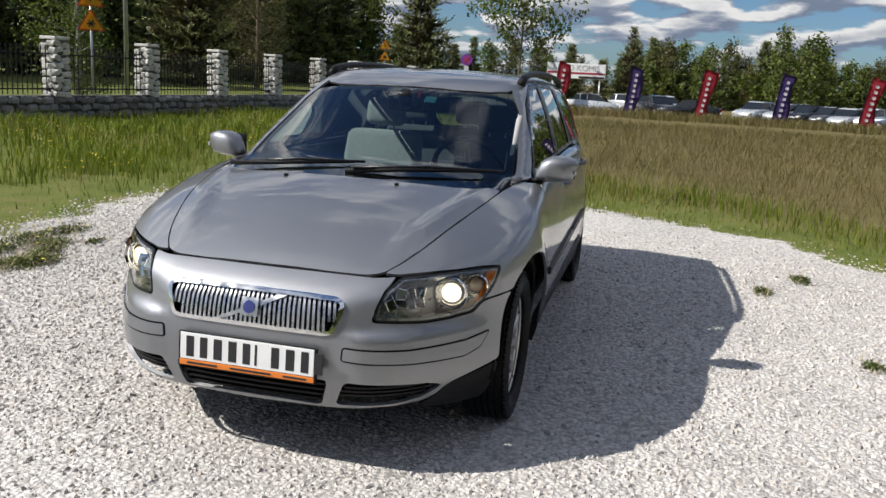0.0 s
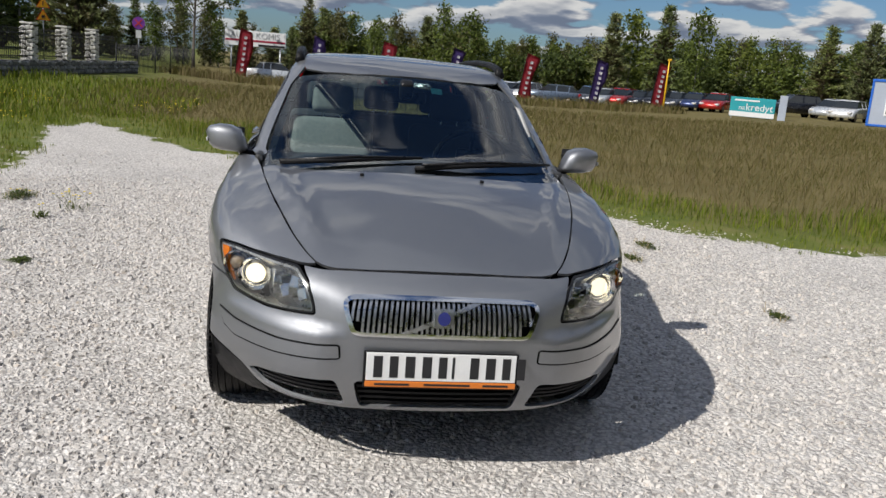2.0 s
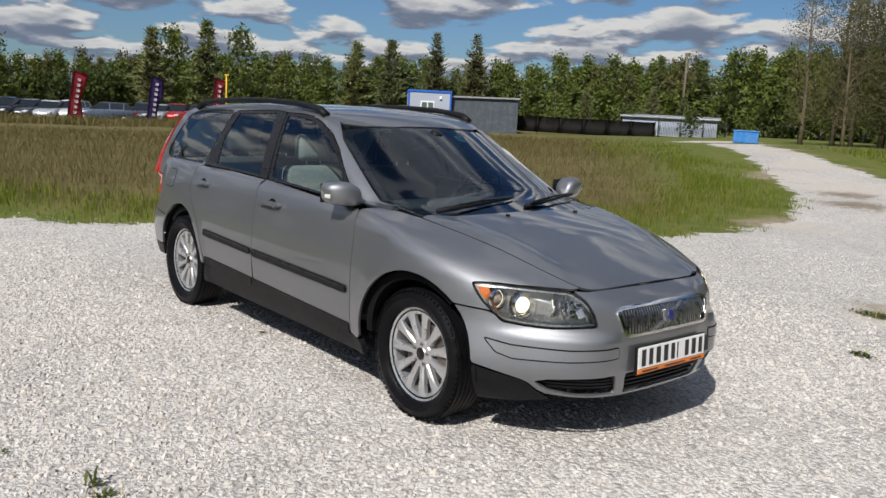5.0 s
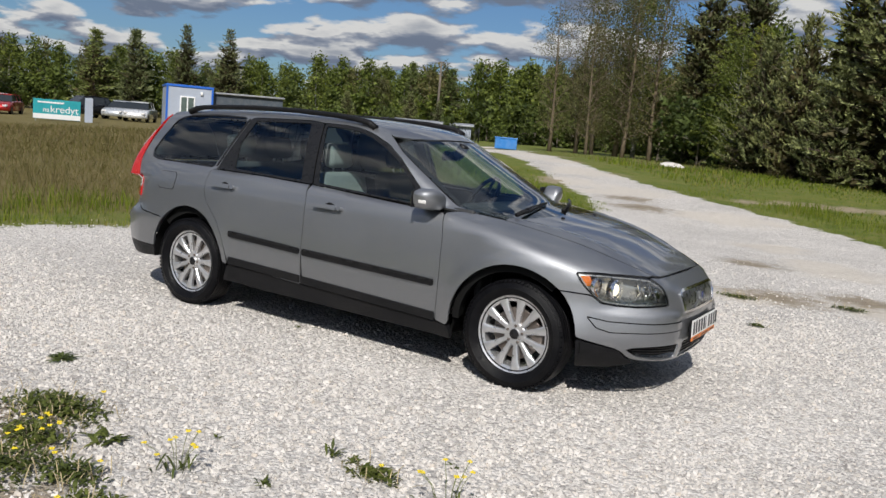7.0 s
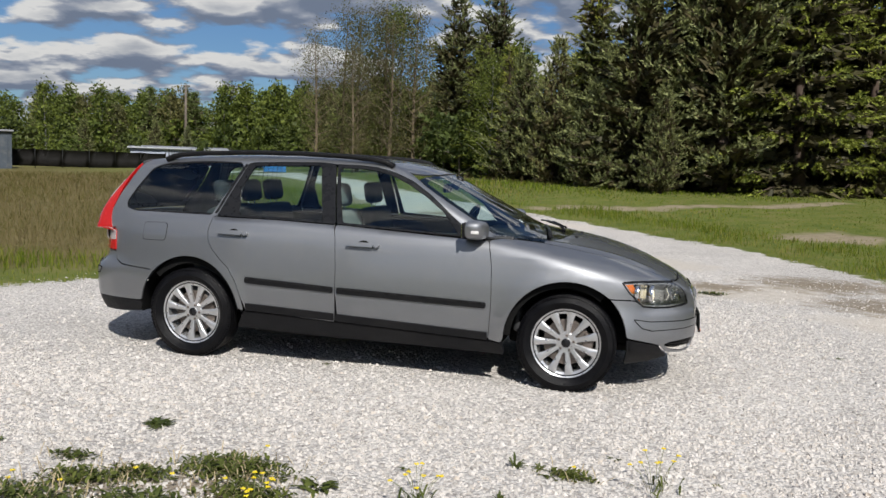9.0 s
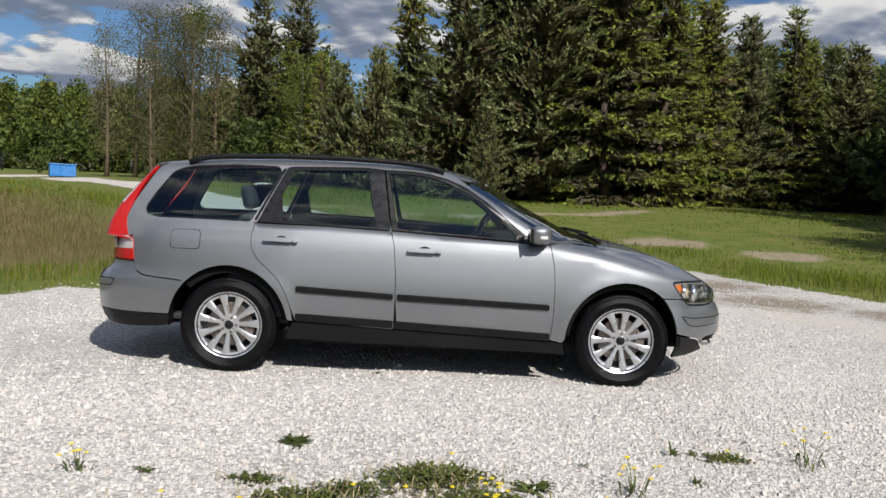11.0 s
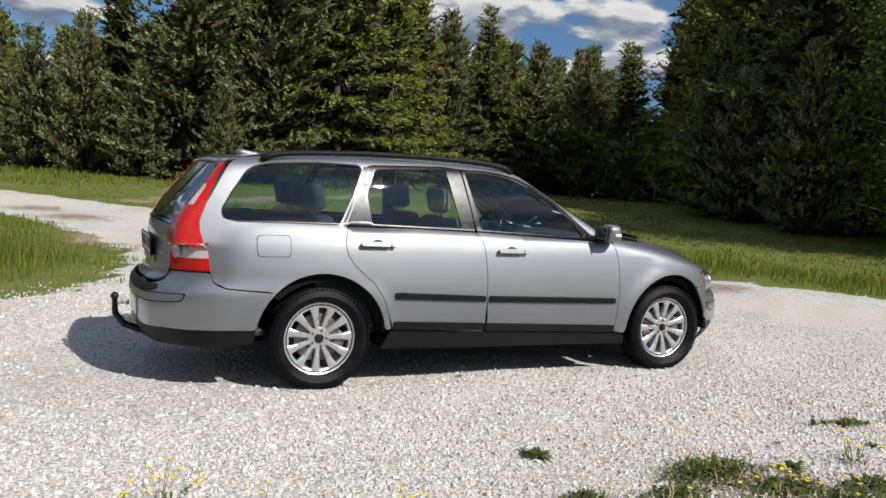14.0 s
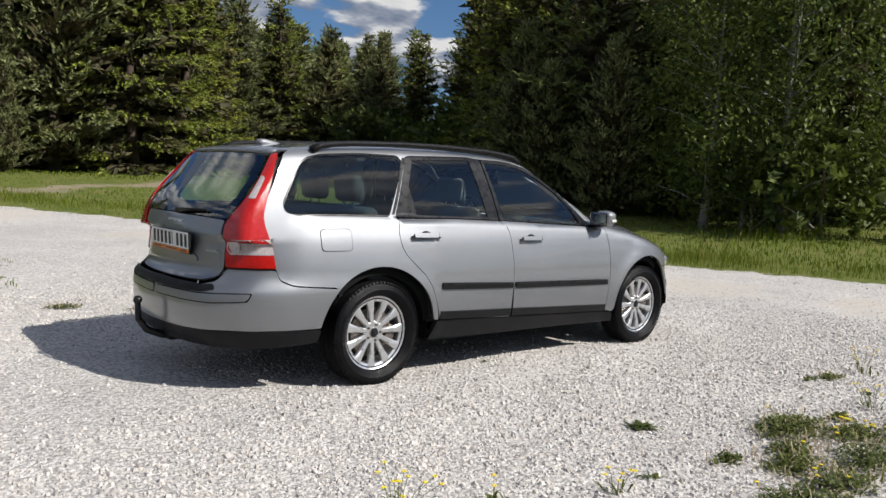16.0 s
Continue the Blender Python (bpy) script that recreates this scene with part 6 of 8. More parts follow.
# ---- wheels ----
def wheel_meshes():
    """Meshes of one wheel with its outer face towards -y: rim, tyre, disc, cap, bolt."""
    rim = bmesh.new()
    lathe(rim, [(0.190, -0.052), (0.207, -0.058), (0.222, -0.066), (0.229, -0.062), (0.229, -0.052), (0.212, -0.040), (0.200, 0.02), (0.203, 0.10), (0.19, 0.10), (0.185, 0.02), (0.190, -0.052)], 64)
    lathe(rim, [(0.001, -0.050), (0.030, -0.050), (0.034, -0.045), (0.062, -0.047), (0.070, -0.040), (0.070, -0.010), (0.001, -0.010)], 40)
    spoke = bmesh.new()
    rows = []
    for r, w, face, deep in ((0.055, 0.0130, -0.046, -0.012), (0.085, 0.0145, -0.050, -0.018), (0.13, 0.0180, -0.056, -0.028), (0.17, 0.0225, -0.060, -0.034), (0.198, 0.029, -0.060, -0.036), (0.211, 0.040, -0.058, -0.036)):
        rows.append([spoke.verts.new((r, y, z)) for y, z in ((deep, -w), (face + 0.006, -w), (face, -w * 0.62), (face, w * 0.62), (face + 0.006, w), (deep, w))])
    for a_, b_ in zip(rows, rows[1:]):
        for j in range(6):
            spoke.faces.new((a_[j], a_[(j + 1) % 6], b_[(j + 1) % 6], b_[j]))
    tyre = bmesh.new()
    profile = [(0.222, -0.062), (0.226, -0.078), (0.245, -0.094), (0.262, -0.099), (0.266, -0.102), (0.270, -0.099), (0.285, -0.096), (0.300, -0.086), (0.309, -0.076)]
    for y in (-0.066, -0.040, -0.014, 0.014, 0.040, 0.066):
        profile += [(0.314, y - 0.010), (0.315, y), (0.314, y + 0.010), (0.308, y + 0.011), (0.308, y + 0.0145)]
    profile += [(0.300, 0.088), (0.262, 0.099), (0.222, 0.09), (0.205, 0.09), (0.205, -0.06), (0.222, -0.062)]
    lathe(tyre, profile, 72)
    for k in range(72):  # shoulder blocks
        a = 2 * math.pi * k / 72
        m = Matrix.Rotation(-a, 4, "Y")
        block(tyre, (0.012, 0.022, 0.017), m @ pose(0.3025, -0.081, 0, 0, 0, 28), 0.0)
    disc = lathe(bmesh.new(), [(0.06, -0.015), (0.145, -0.015), (0.148, -0.012), (0.148, 0.008), (0.06, 0.008)], 40)
    cap = lathe(bmesh.new(), [(0.001, -0.056), (0.022, -0.055), (0.029, -0.051), (0.030, -0.045)], 28)
    bolt = lathe(bmesh.new(), [(0.001, -0.056), (0.006, -0.056), (0.0085, -0.052), (0.0085, -0.040)], 10)
    caliper = block(bmesh.new(), (0.07, 0.07, 0.13), pose(0.135, 0.0, 0.02), 0.015)
    made = {}
    for name, bm, mat in (("wheel", rim, ALLOY), ("spoke", spoke, ALLOY), ("tyre", tyre, RUBBER), ("brake_disc", disc, IRON), ("hub_cap", cap, GLOSS_BLACK), ("wheel_bolt", bolt, IRON), ("brake_caliper", caliper, IRON)):
        mesh = bpy.data.meshes.new(name)
        bm.normal_update()
        bmesh.ops.recalc_face_normals(bm, faces=bm.faces)
        bm.to_mesh(mesh)
        bm.free()
        mesh.materials.append(mat)
        mesh.shade_smooth()
        mesh.set_sharp_from_angle(angle=radians(35))
        made[name] = mesh
    return made


WHEEL = wheel_meshes()
for wx, turn in ((1.32, 8), (-1.32, 21)):
    for s in (-1, 1):
        wheel = new("wheel", WHEEL["wheel"])
        wheel.parent = car
        wheel["label"] = "silver multi-spoke alloy wheel with black tyre"
        wheel.matrix_world = pose(wx, s * 0.735, 0.306, 0, turn, 0 if s < 0 else 180)
        for name in ("tyre", "brake_disc", "hub_cap", "brake_caliper"):
            new(name, WHEEL[name]).parent = wheel
        for k in range(11):
            spoke = new("spoke", WHEEL["spoke"])
            spoke.parent = wheel
            spoke.rotation_euler = (0, -2 * math.pi * k / 11 - math.pi / 2, 0)
        for k in range(5):
            bolt = new("wheel_bolt", WHEEL["wheel_bolt"])
            bolt.parent = wheel
            a = 2 * math.pi * k / 5 + 0.35
            bolt.location = (0.049 * math.cos(a), 0.001, 0.049 * math.sin(a))

# ---- underside and wheel wells ----
bm = bmesh.new()
block(bm, (1.72, 1.44, 0.10), pose(0.0, 0, 0.235), 0.03)
block(bm, (1.0, 1.02, 0.16), pose(1.40, 0, 0.30), 0.04)
block(bm, (1.02, 1.02, 0.16), pose(-1.42, 0, 0.33), 0.04)
part("underbody", bm, DARK, car, "dark underbody and floor pan", smooth=False)
for wx in (1.32, -1.32):
    for s in (-1, 1):
        bm = bmesh.new()
        rows = []
        for y in (0.52, 0.80):
            rows.append([bm.verts.new((wx + 0.40 * math.cos(a), s * y, 0.312 + 0.40 * math.sin(a))) for a in (radians(-4 + 188 * k / 24) for k in range(25))])
        for k in range(24):
            bm.faces.new((rows[0][k], rows[0][k + 1], rows[1][k + 1], rows[1][k]))
        bm.faces.new(rows[0])
        part("wheel_housing", bm, DARK, car)

# ---- mirrors, rails, wipers and small fittings ----
for s in (-1, 1):
    bm = bmesh.new()
    sections = []
    for t, w, h, yo, zo in ((0.0, 0.050, 0.030, 0.775, 0.985), (0.10, 0.075, 0.052, 0.790, 0.993), (0.35, 0.090, 0.062, 0.835, 1.001), (0.65, 0.088, 0.062, 0.890, 1.003), (0.9, 0.072, 0.052, 0.935, 1.000), (1.0, 0.045, 0.034, 0.952, 0.996)):
        ring = []
        for k in range(20):
            a = 2 * math.pi * k / 20
            c, d = math.cos(a), math.sin(a)
            ring.append(bm.verts.new((0.70 + 0.03 * (1 - t) + w * 0.95 * math.copysign(abs(c) ** 0.55, c) * (1.0 if c > 0 else 0.62), s * (yo + 0.012 * d), zo + h * math.copysign(abs(d) ** 0.7, d))))
        sections.append(ring)
    for a, b in zip(sections, sections[1:]):
        for k in range(20):
            bm.faces.new((a[k], a[(k + 1) % 20], b[(k + 1) % 20], b[k]))
    bm.faces.new(sections[0])
    bm.faces.new(sections[-1])
    bmesh.ops.recalc_face_normals(bm, faces=bm.faces)
    shell = part("door_mirror", bm, PAINT, car, "silver-grey door mirror on a black foot")
    part("mirror_foot", block(bmesh.new(), (0.09, 0.19, 0.022), pose(0.705, s * 0.815, 0.948, s * 8, 0, 0), 0.009), BLACK_TRIM, shell)
    part("mirror_rim", block(bmesh.new(), (0.012, 0.155, 0.098), pose(0.655, s * 0.868, 1.0), 0.005), GLOSS_BLACK, shell)
    part("mirror_glass", block(bmesh.new(), (0.006, 0.142, 0.086), pose(0.648, s * 0.868, 1.0), 0.002), CHROME, shell, smooth=False)
    part("side_marker", block(bmesh.new(), (0.05, 0.006, 0.020), pose(0.735, s * 0.953, 0.992), 0.003), WHITE_LENS, shell)
    panel("mirror_sail", GLOSS_BLACK, shell, "s", [(0.70, 0.945), (0.595, 0.949), (0.49, 1.085), (0.515, 1.085), (0.64, 0.988)], mirror=s > 0, lift=0.004, step=0.03, gap=0, r=0.01)
    # roof rail
    way = []
    for x, z in ((0.075, 0.002), (0.02, 0.020), (-0.08, 0.027), (-0.25, 0.033), (-0.6, 0.037), (-1.0, 0.038), (-1.35, 0.037), (-1.52, 0.034), (-1.60, 0.026), (-1.66, 0.004)):
        p = skin("t", x, -0.545)[0]
        way.append((p[0], s * (0.545 + 0.012), p[2] + z))
    bm = bmesh.new()
    tube(bm, way, [0.022, 0.021, 0.019, 0.018, 0.017, 0.017, 0.017, 0.018, 0.021, 0.024], 10)
    for v in bm.verts:
        v.co.y = s * 0.557 + (v.co.y - s * 0.557) * 1.15
    part("roof_rail", bm, BLACK_TRIM, car, "raised black roof rail")
    # wiper and washer nozzle
    if s < 0:
        pivot, tip, bend = (1.17, -0.60, 0.958), (1.085, -0.02, 0.996), (1.15, -0.38, 0.972)
    else:
        pivot, tip, bend = (1.205, -0.02, 0.968), (0.985, 0.60, 0.992), (1.15, 0.22, 0.985)
    bm = bmesh.new()
    tube(bm, [pivot, bend, tip], [0.013, 0.009, 0.005], 6)
    arm = part("wiper", bm, BLACK_TRIM, car, "black windscreen wiper")
    bm = bmesh.new()
    a, b = Vector(bend).lerp(Vector(tip), -0.55) + Vector((-0.025, 0, 0.006)), Vector(tip) + (Vector(tip) - Vector(bend)) * 0.12 + Vector((-0.012, 0, 0.0))
    tube(bm, [a, a.lerp(b, 0.5) + Vector((0.012, 0, 0.012)), b], 0.007, 5)
    part("wiper_blade", bm, GLOSS_BLACK, arm)
    p = skin("t", 1.312, s * 0.255)[0]
    part("washer_nozzle", block(bmesh.new(), (0.022, 0.016, 0.012), pose(p[0], p[1], p[2] + 0.004), 0.004), BLACK_TRIM, car)

panel("cowl", BLACK_TRIM, car, "t", both_plan([(1.05, 0), (1.03, 0.3), (0.96, 0.55), (0.90, 0.69), (1.06, 0.685), (1.17, 0.61), (1.235, 0.45), (1.272, 0.25), (1.285, 0)]), lift=-0.02, step=0.05, depth=0, gap=0, label="black scuttle panel under the wipers")
panel("inspection_sticker", STICKER, windscreen, "f", [(0.122, 1.272), (0.180, 1.270), (0.180, 1.297), (0.122, 1.299)], lift=-0.0045, step=0.03, depth=0, gap=0, r=0.002, label="small teal sticker")
bm = bmesh.new()
tube(bm, [(0.20, 0.6, 1.28), (0.40, 0.61, 1.19), (0.66, 0.625, 1.04), (0.78, 0.63, 0.985)], [0.013, 0.02, 0.022, 0.012], 8)
part("pillar_trim", bm, HEADLINING, car, "pale inner windscreen pillar trim")
bm = bmesh.new()
p = skin("t", -1.62, 0.0)[0]
rows = [[bm.verts.new((x, y, p[2] + z)) for x, y, z in ((a, -w, -0.01), (a, -w * 0.5, h), (a, w * 0.5, h), (a, w, -0.01))] for a, w, h in ((-1.71, 0.008, 0.026), (-1.66, 0.014, 0.028), (-1.58, 0.016, 0.014), (-1.52, 0.008, 0.001))]
for a, b in zip(rows, rows[1:]):
    for k in range(4):
        bm.faces.new((a[k], a[(k + 1) % 4], b[(k + 1) % 4], b[k]))
bm.faces.new(rows[0])
bm.faces.new(rows[-1])
bmesh.ops.recalc_face_normals(bm, faces=bm.faces)
part("roof_antenna", bm, PAINT, car, "small silver fin antenna on the roof")
# tow bar
bm = bmesh.new()
tube(bm, [(-2.14, 0.03, 0.235), (-2.28, 0.03, 0.235), (-2.38, 0.03, 0.275), (-2.432, 0.03, 0.345), (-2.437, 0.03, 0.44)], [0.026, 0.024, 0.022, 0.020, 0.017], 12)
lathe(bm, [(0.001, 0.026), (0.014, 0.022), (0.024, 0.010), (0.026, 0.0), (0.022, -0.014), (0.013, -0.022)], 16, m=pose(-2.437, 0.03, 0.455, 90, 0, 0))
part("tow_bar", bm, GLOSS_BLACK, car, "curved black tow bar with a ball end")
part("tow_socket", block(bmesh.new(), (0.16, 0.14, 0.06), pose(-2.19, 0.03, 0.24), 0.012), BLACK_TRIM, car)
# rear wiper, tailgate grip, badges and spoiler
bm = bmesh.new()
p = [skin("r", y, z)[0] for y, z in ((0.0, 0.985), (-0.15, 0.998), (-0.34, 1.005))]
tube(bm, [Vector(q) + Vector((-0.02, 0, 0)) for q in p], [0.014, 0.010, 0.006], 6)
part("rear_wiper", bm, BLACK_TRIM, tailgate)
panel("tailgate_grip", PAINT, tailgate, "r", [(-0.31, 0.715), (0.31, 0.715), (0.30, 0.740), (0.26, 0.752), (-0.26, 0.752), (-0.30, 0.740)], lift=0.012, step=0.04, depth=0.014, gap=0, r=0.015)
panel("badge_bar", SATIN, tailgate, "r", [(-0.10, 0.920), (0.10, 0.920), (0.10, 0.936), (-0.10, 0.936)], lift=0.004, step=0.04, depth=0.004, gap=0, r=0.002)
panel("badge_bar", SATIN, tailgate, "r", [(-0.48, 0.775), (-0.37, 0.775), (-0.37, 0.789), (-0.48, 0.789)], lift=0.004, step=0.04, depth=0.004, gap=0, r=0.002)
bm = bmesh.new()
rows = []
for k in range(13):
    y = -0.50 + 1.0 * k / 12
    p = skin("t", -1.90 + 0.15 * y * y, y)[0]
    rows.append([bm.verts.new((p[0] + dx, y, p[2] + dz)) for dx, dz in ((0.05, -0.004), (0.0, 0.004), (-0.040, -0.010), (-0.042, -0.022), (0.0, -0.03))])
for a, b in zip(rows, rows[1:]):
    for k in range(5):
        bm.faces.new((a[k], a[(k + 1) % 5], b[(k + 1) % 5], b[k]))
bm.faces.new(rows[0])
bm.faces.new(rows[-1])
bmesh.ops.recalc_face_normals(bm, faces=bm.faces)
part("roof_spoiler", bm, PAINT, tailgate)

# ---- cabin ----
bm = bmesh.new()
block(bm, (2.9, 1.36, 0.04), pose(-0.6, 0, 0.33), 0.01)
block(bm, (0.05, 1.30, 0.55), pose(0.98, 0, 0.60), 0.02)
part("cabin_floor", bm, CABIN, car, smooth=False)
part("cargo_floor", block(bmesh.new(), (0.95, 1.10, 0.04), pose(-1.68, 0, 0.62), 0.01), CABIN, car, smooth=False)
for s in (-1, 1):
    part("door_card", block(bmesh.new(), (2.3, 0.04, 0.60), pose(-0.20, s * 0.715, 0.66, s * 3, 0, 0), 0.015), CABIN, car, smooth=False)
bm = bmesh.new()
rows = []
for x, z in ((1.06, 0.925), (0.90, 0.955), (0.62, 0.950), (0.52, 0.90), (0.50, 0.78), (0.55, 0.60), (0.95, 0.55)):
    rows.append([bm.verts.new((x - 0.30 * (y / 0.68) ** 2 * (1 if x > 0.8 else 0.15), y, z - 0.02 * (y / 0.68) ** 2)) for y in np.linspace(-0.68, 0.68, 13)])
for a, b in zip(rows, rows[1:]):
    for k in range(12):
        bm.faces.new((a[k], a[k + 1], b[k + 1], b[k]))
bmesh.ops.recalc_face_normals(bm, faces=bm.faces)
part("dashboard", bm, CABIN, car, "charcoal dashboard")
bm = bmesh.new()
m = pose(0.40, 0.36, 0.93, 0, -62, 0)
tube(bm, [m @ Vector((0.185 * math.cos(a), 0.185 * math.sin(a), 0)) for a in (6.2832 * k / 28 for k in range(29))], 0.015, 8, False)
for a in (0, 2.2, 4.1):
    tube(bm, [m @ Vector((0.03 * math.cos(a), 0.03 * math.sin(a), -0.01)), m @ Vector((0.18 * math.cos(a), 0.18 * math.sin(a), 0))], 0.013, 6)
block(bm, (0.13, 0.15, 0.05), m, 0.015)
tube(bm, [(0.40, 0.36, 0.93), (0.62, 0.36, 0.83)], 0.03, 8)
part("steering_wheel", bm, GLOSS_BLACK, car, "black three-spoke steering wheel")
part("rear_view_mirror", block(bmesh.new(), (0.03, 0.23, 0.065), pose(0.33, 0.0, 1.235, 0, 8, 0), 0.014), GLOSS_BLACK, car)
part("mirror_stalk", block(bmesh.new(), (0.06, 0.07, 0.10), pose(0.40, 0.0, 1.275, 0, 30, 0), 0.015), GLOSS_BLACK, car)


def car_seat(x, y, wide, back_top, mat):
    """A seat with cushion, backrest and head rest."""
    seat = part("seat", block(bmesh.new(), (0.52, wide, 0.16), pose(x + 0.10, y, 0.56, 0, -6, 0), 0.05, 3), mat, car, "grey cloth car seat")
    bm = block(bmesh.new(), (0.13, wide, back_top - 0.56), pose(x - 0.19, y, (back_top + 0.56) / 2, 0, -14, 0), 0.05, 3)
    part("backrest", bm, mat, seat)
    heads = (y,) if wide < 0.8 else (y - 0.40, y + 0.40, y)
    for hy in heads:
        tilt = x - 0.19 - 0.25 * (back_top - 0.87)
        part("head_rest", block(bmesh.new(), (0.09, 0.25, 0.17), pose(tilt - 0.02, hy, back_top + 0.105, 0, -10, 0), 0.04, 3), mat, seat)
        bm = bmesh.new()
        for d in (-0.05, 0.05):
            tube(bm, [(tilt - 0.01, hy + d, back_top - 0.05), (tilt - 0.02, hy + d, back_top + 0.06)], 0.006, 6)
        part("head_rest_post", bm, SATIN, seat)


car_seat(-0.12, -0.36, 0.50, 1.06, CLOTH)
car_seat(-0.12, 0.36, 0.50, 1.06, CLOTH_DARK)
car_seat(-1.02, 0.0, 1.28, 1.05, CLOTH_DARK)
roof_in = panel("headlining", HEADLINING, car, "t", both_plan([(0.20, 0), (0.10, 0.4), (-0.1, 0.50), (-1.0, 0.51), (-1.75, 0.48), (-1.85, 0)]), lift=-0.035, step=0.12, depth=0, gap=0)
bm = bmesh.new()
for k in range(13):
    y = -0.54 + 0.09 * k
    tube(bm, [(-1.30, y, 1.02), (-1.24, y * 0.93, 1.36)], 0.002, 4, False)
for k in range(6):
    tube(bm, [(-1.30 + 0.01 * k, -0.56 + 0.008 * k, 1.03 + 0.06 * k), (-1.30 + 0.01 * k, 0.56 - 0.008 * k, 1.03 + 0.06 * k)], 0.002, 4, False)
part("load_guard", bm, GLOSS_BLACK, car, "wire load guard behind the rear seats")

# ---- fence of stone and iron along the road ----
WHITE_STONE = material("whitewashed_stone", (0.52, 0.50, 0.47), 0.9, spread=0.3, grain=7, bump=0.6, bump_scale=40, piece=0.2)
GREY_STONE = material("grey_field_stone", (0.20, 0.20, 0.195), 0.9, spread=0.4, grain=6, bump=0.6, bump_scale=40, piece=0.35)
MORTAR = material("dark_mortar", (0.085, 0.08, 0.07), 0.95, spread=0.3)
IRON_BLACK = material("black_iron", (0.015, 0.015, 0.016), 0.5, 0.4, spread=0.3)
STEEL = material("galvanised_steel", (0.38, 0.39, 0.40), 0.45, 0.8, spread=0.2)


def stone_meshes(name, mat, size, count, seed):
    g = np.random.default_rng(seed)
    made = []
    for k in range(count):
        bm = bmesh.new()
        block(bm, size, Matrix(), min(size) * 0.22, 1)
        for v in bm.verts:
            v.co += Vector(g.normal(0, min(size) * 0.10, 3))
        mesh = bpy.data.meshes.new(name)
        bm.to_mesh(mesh)
        bm.free()
        mesh.materials.append(mat)
        made.append(mesh)
    return made


def stone_fence():
    g = np.random.default_rng(3)
    along = Vector((-1, 0.09, 0)).normalized()
    turn = math.degrees(math.atan2(along.y, along.x))
    fence = thing("roadside_fence", pose(-8.2, -12.1, 0), "whitewashed stone pillars with black iron bars, low stone wall", "fence")
    local = lambda p, h: pose(p, 0, h)
    fence.matrix_world = pose(-8.2, -12.1, 0.0, 0, 0, turn)
    small, wall = stone_meshes("stone", WHITE_STONE, (0.185, 0.10, 0.122), 4, 1), stone_meshes("stone", GREY_STONE, (0.27, 0.12, 0.14), 5, 2)
    core = part("low_wall", block(bmesh.new(), (31.0, 0.30, 0.60), pose(15.0, 0, 0.22), 0.01), MORTAR, fence, "low wall of grey field stones", smooth=False)
    for row in range(3):
        for k in range(98):
            s = new("stone", wall[int(g.integers(5))])
            s.parent = core
            s.matrix_basis = pose(-0.3 + 0.314 * k + 0.15 * (row % 2) + g.normal(0, 0.02), -0.155, 0.10 + 0.165 * row + g.normal(0, 0.012), g.normal(0, 6), g.normal(0, 6), g.normal(0, 4) + 180)
    bar = bpy.data.meshes.new("bar")
    bm = bmesh.new()
    tube(bm, [(0, 0, 0.0), (0, 0, 1.0)], 0.012, 5)
    tube(bm, [(0, 0, 1.0), (0, 0, 1.07)], [0.02, 0.001], 5)
    bm.to_mesh(bar)
    bm.free()
    bar.materials.append(IRON_BLACK)
    step = 3.06
    for k in range(10):
        at = 0.2 + step * k
        if k < 9:
            post = part("pillar", block(bmesh.new(), (0.36, 0.36, 1.28), pose(at, 0, 1.12), 0.01), MORTAR, fence, "pillar of whitewashed stones", smooth=False)
            part("cap", block(bmesh.new(), (0.44, 0.44, 0.07), pose(at, 0, 1.77), 0.015), WHITE_STONE, post, smooth=False)
            for row in range(8):
                for face in range(4):
                    for col in (0, 1):
                        s = new("stone", small[int(g.integers(4))])
                        s.parent = post
                        off = (-0.095, 0.105)[col] + (0.03 if row % 2 else -0.02) + g.normal(0, 0.008)
                        s.matrix_basis = Matrix.Translation((at, 0, 0.56 + 0.152 * row + 0.05 * (col - 0.5) * (-1) ** face + g.normal(0, 0.014))) @ pose(0, 0, 0, 0, 0, 90 * face) @ pose(off, 0.175, 0, 0, g.normal(0, 11), g.normal(0, 5))
        if k < 9:
            rails = bmesh.new()
            for h in (0.66, 1.42):
                block(rails, (step - 0.40, 0.03, 0.035), pose(at + step / 2, 0, h), 0.004)
            panel_ob = part("iron_panel", rails, IRON_BLACK, fence, smooth=False)
            for j in range(20):
                b = new("bar", bar)
                b.parent = panel_ob
                b.matrix_basis = pose(at + 0.28 + (step - 0.56) * j / 19, 0, 0.55)


stone_fence()


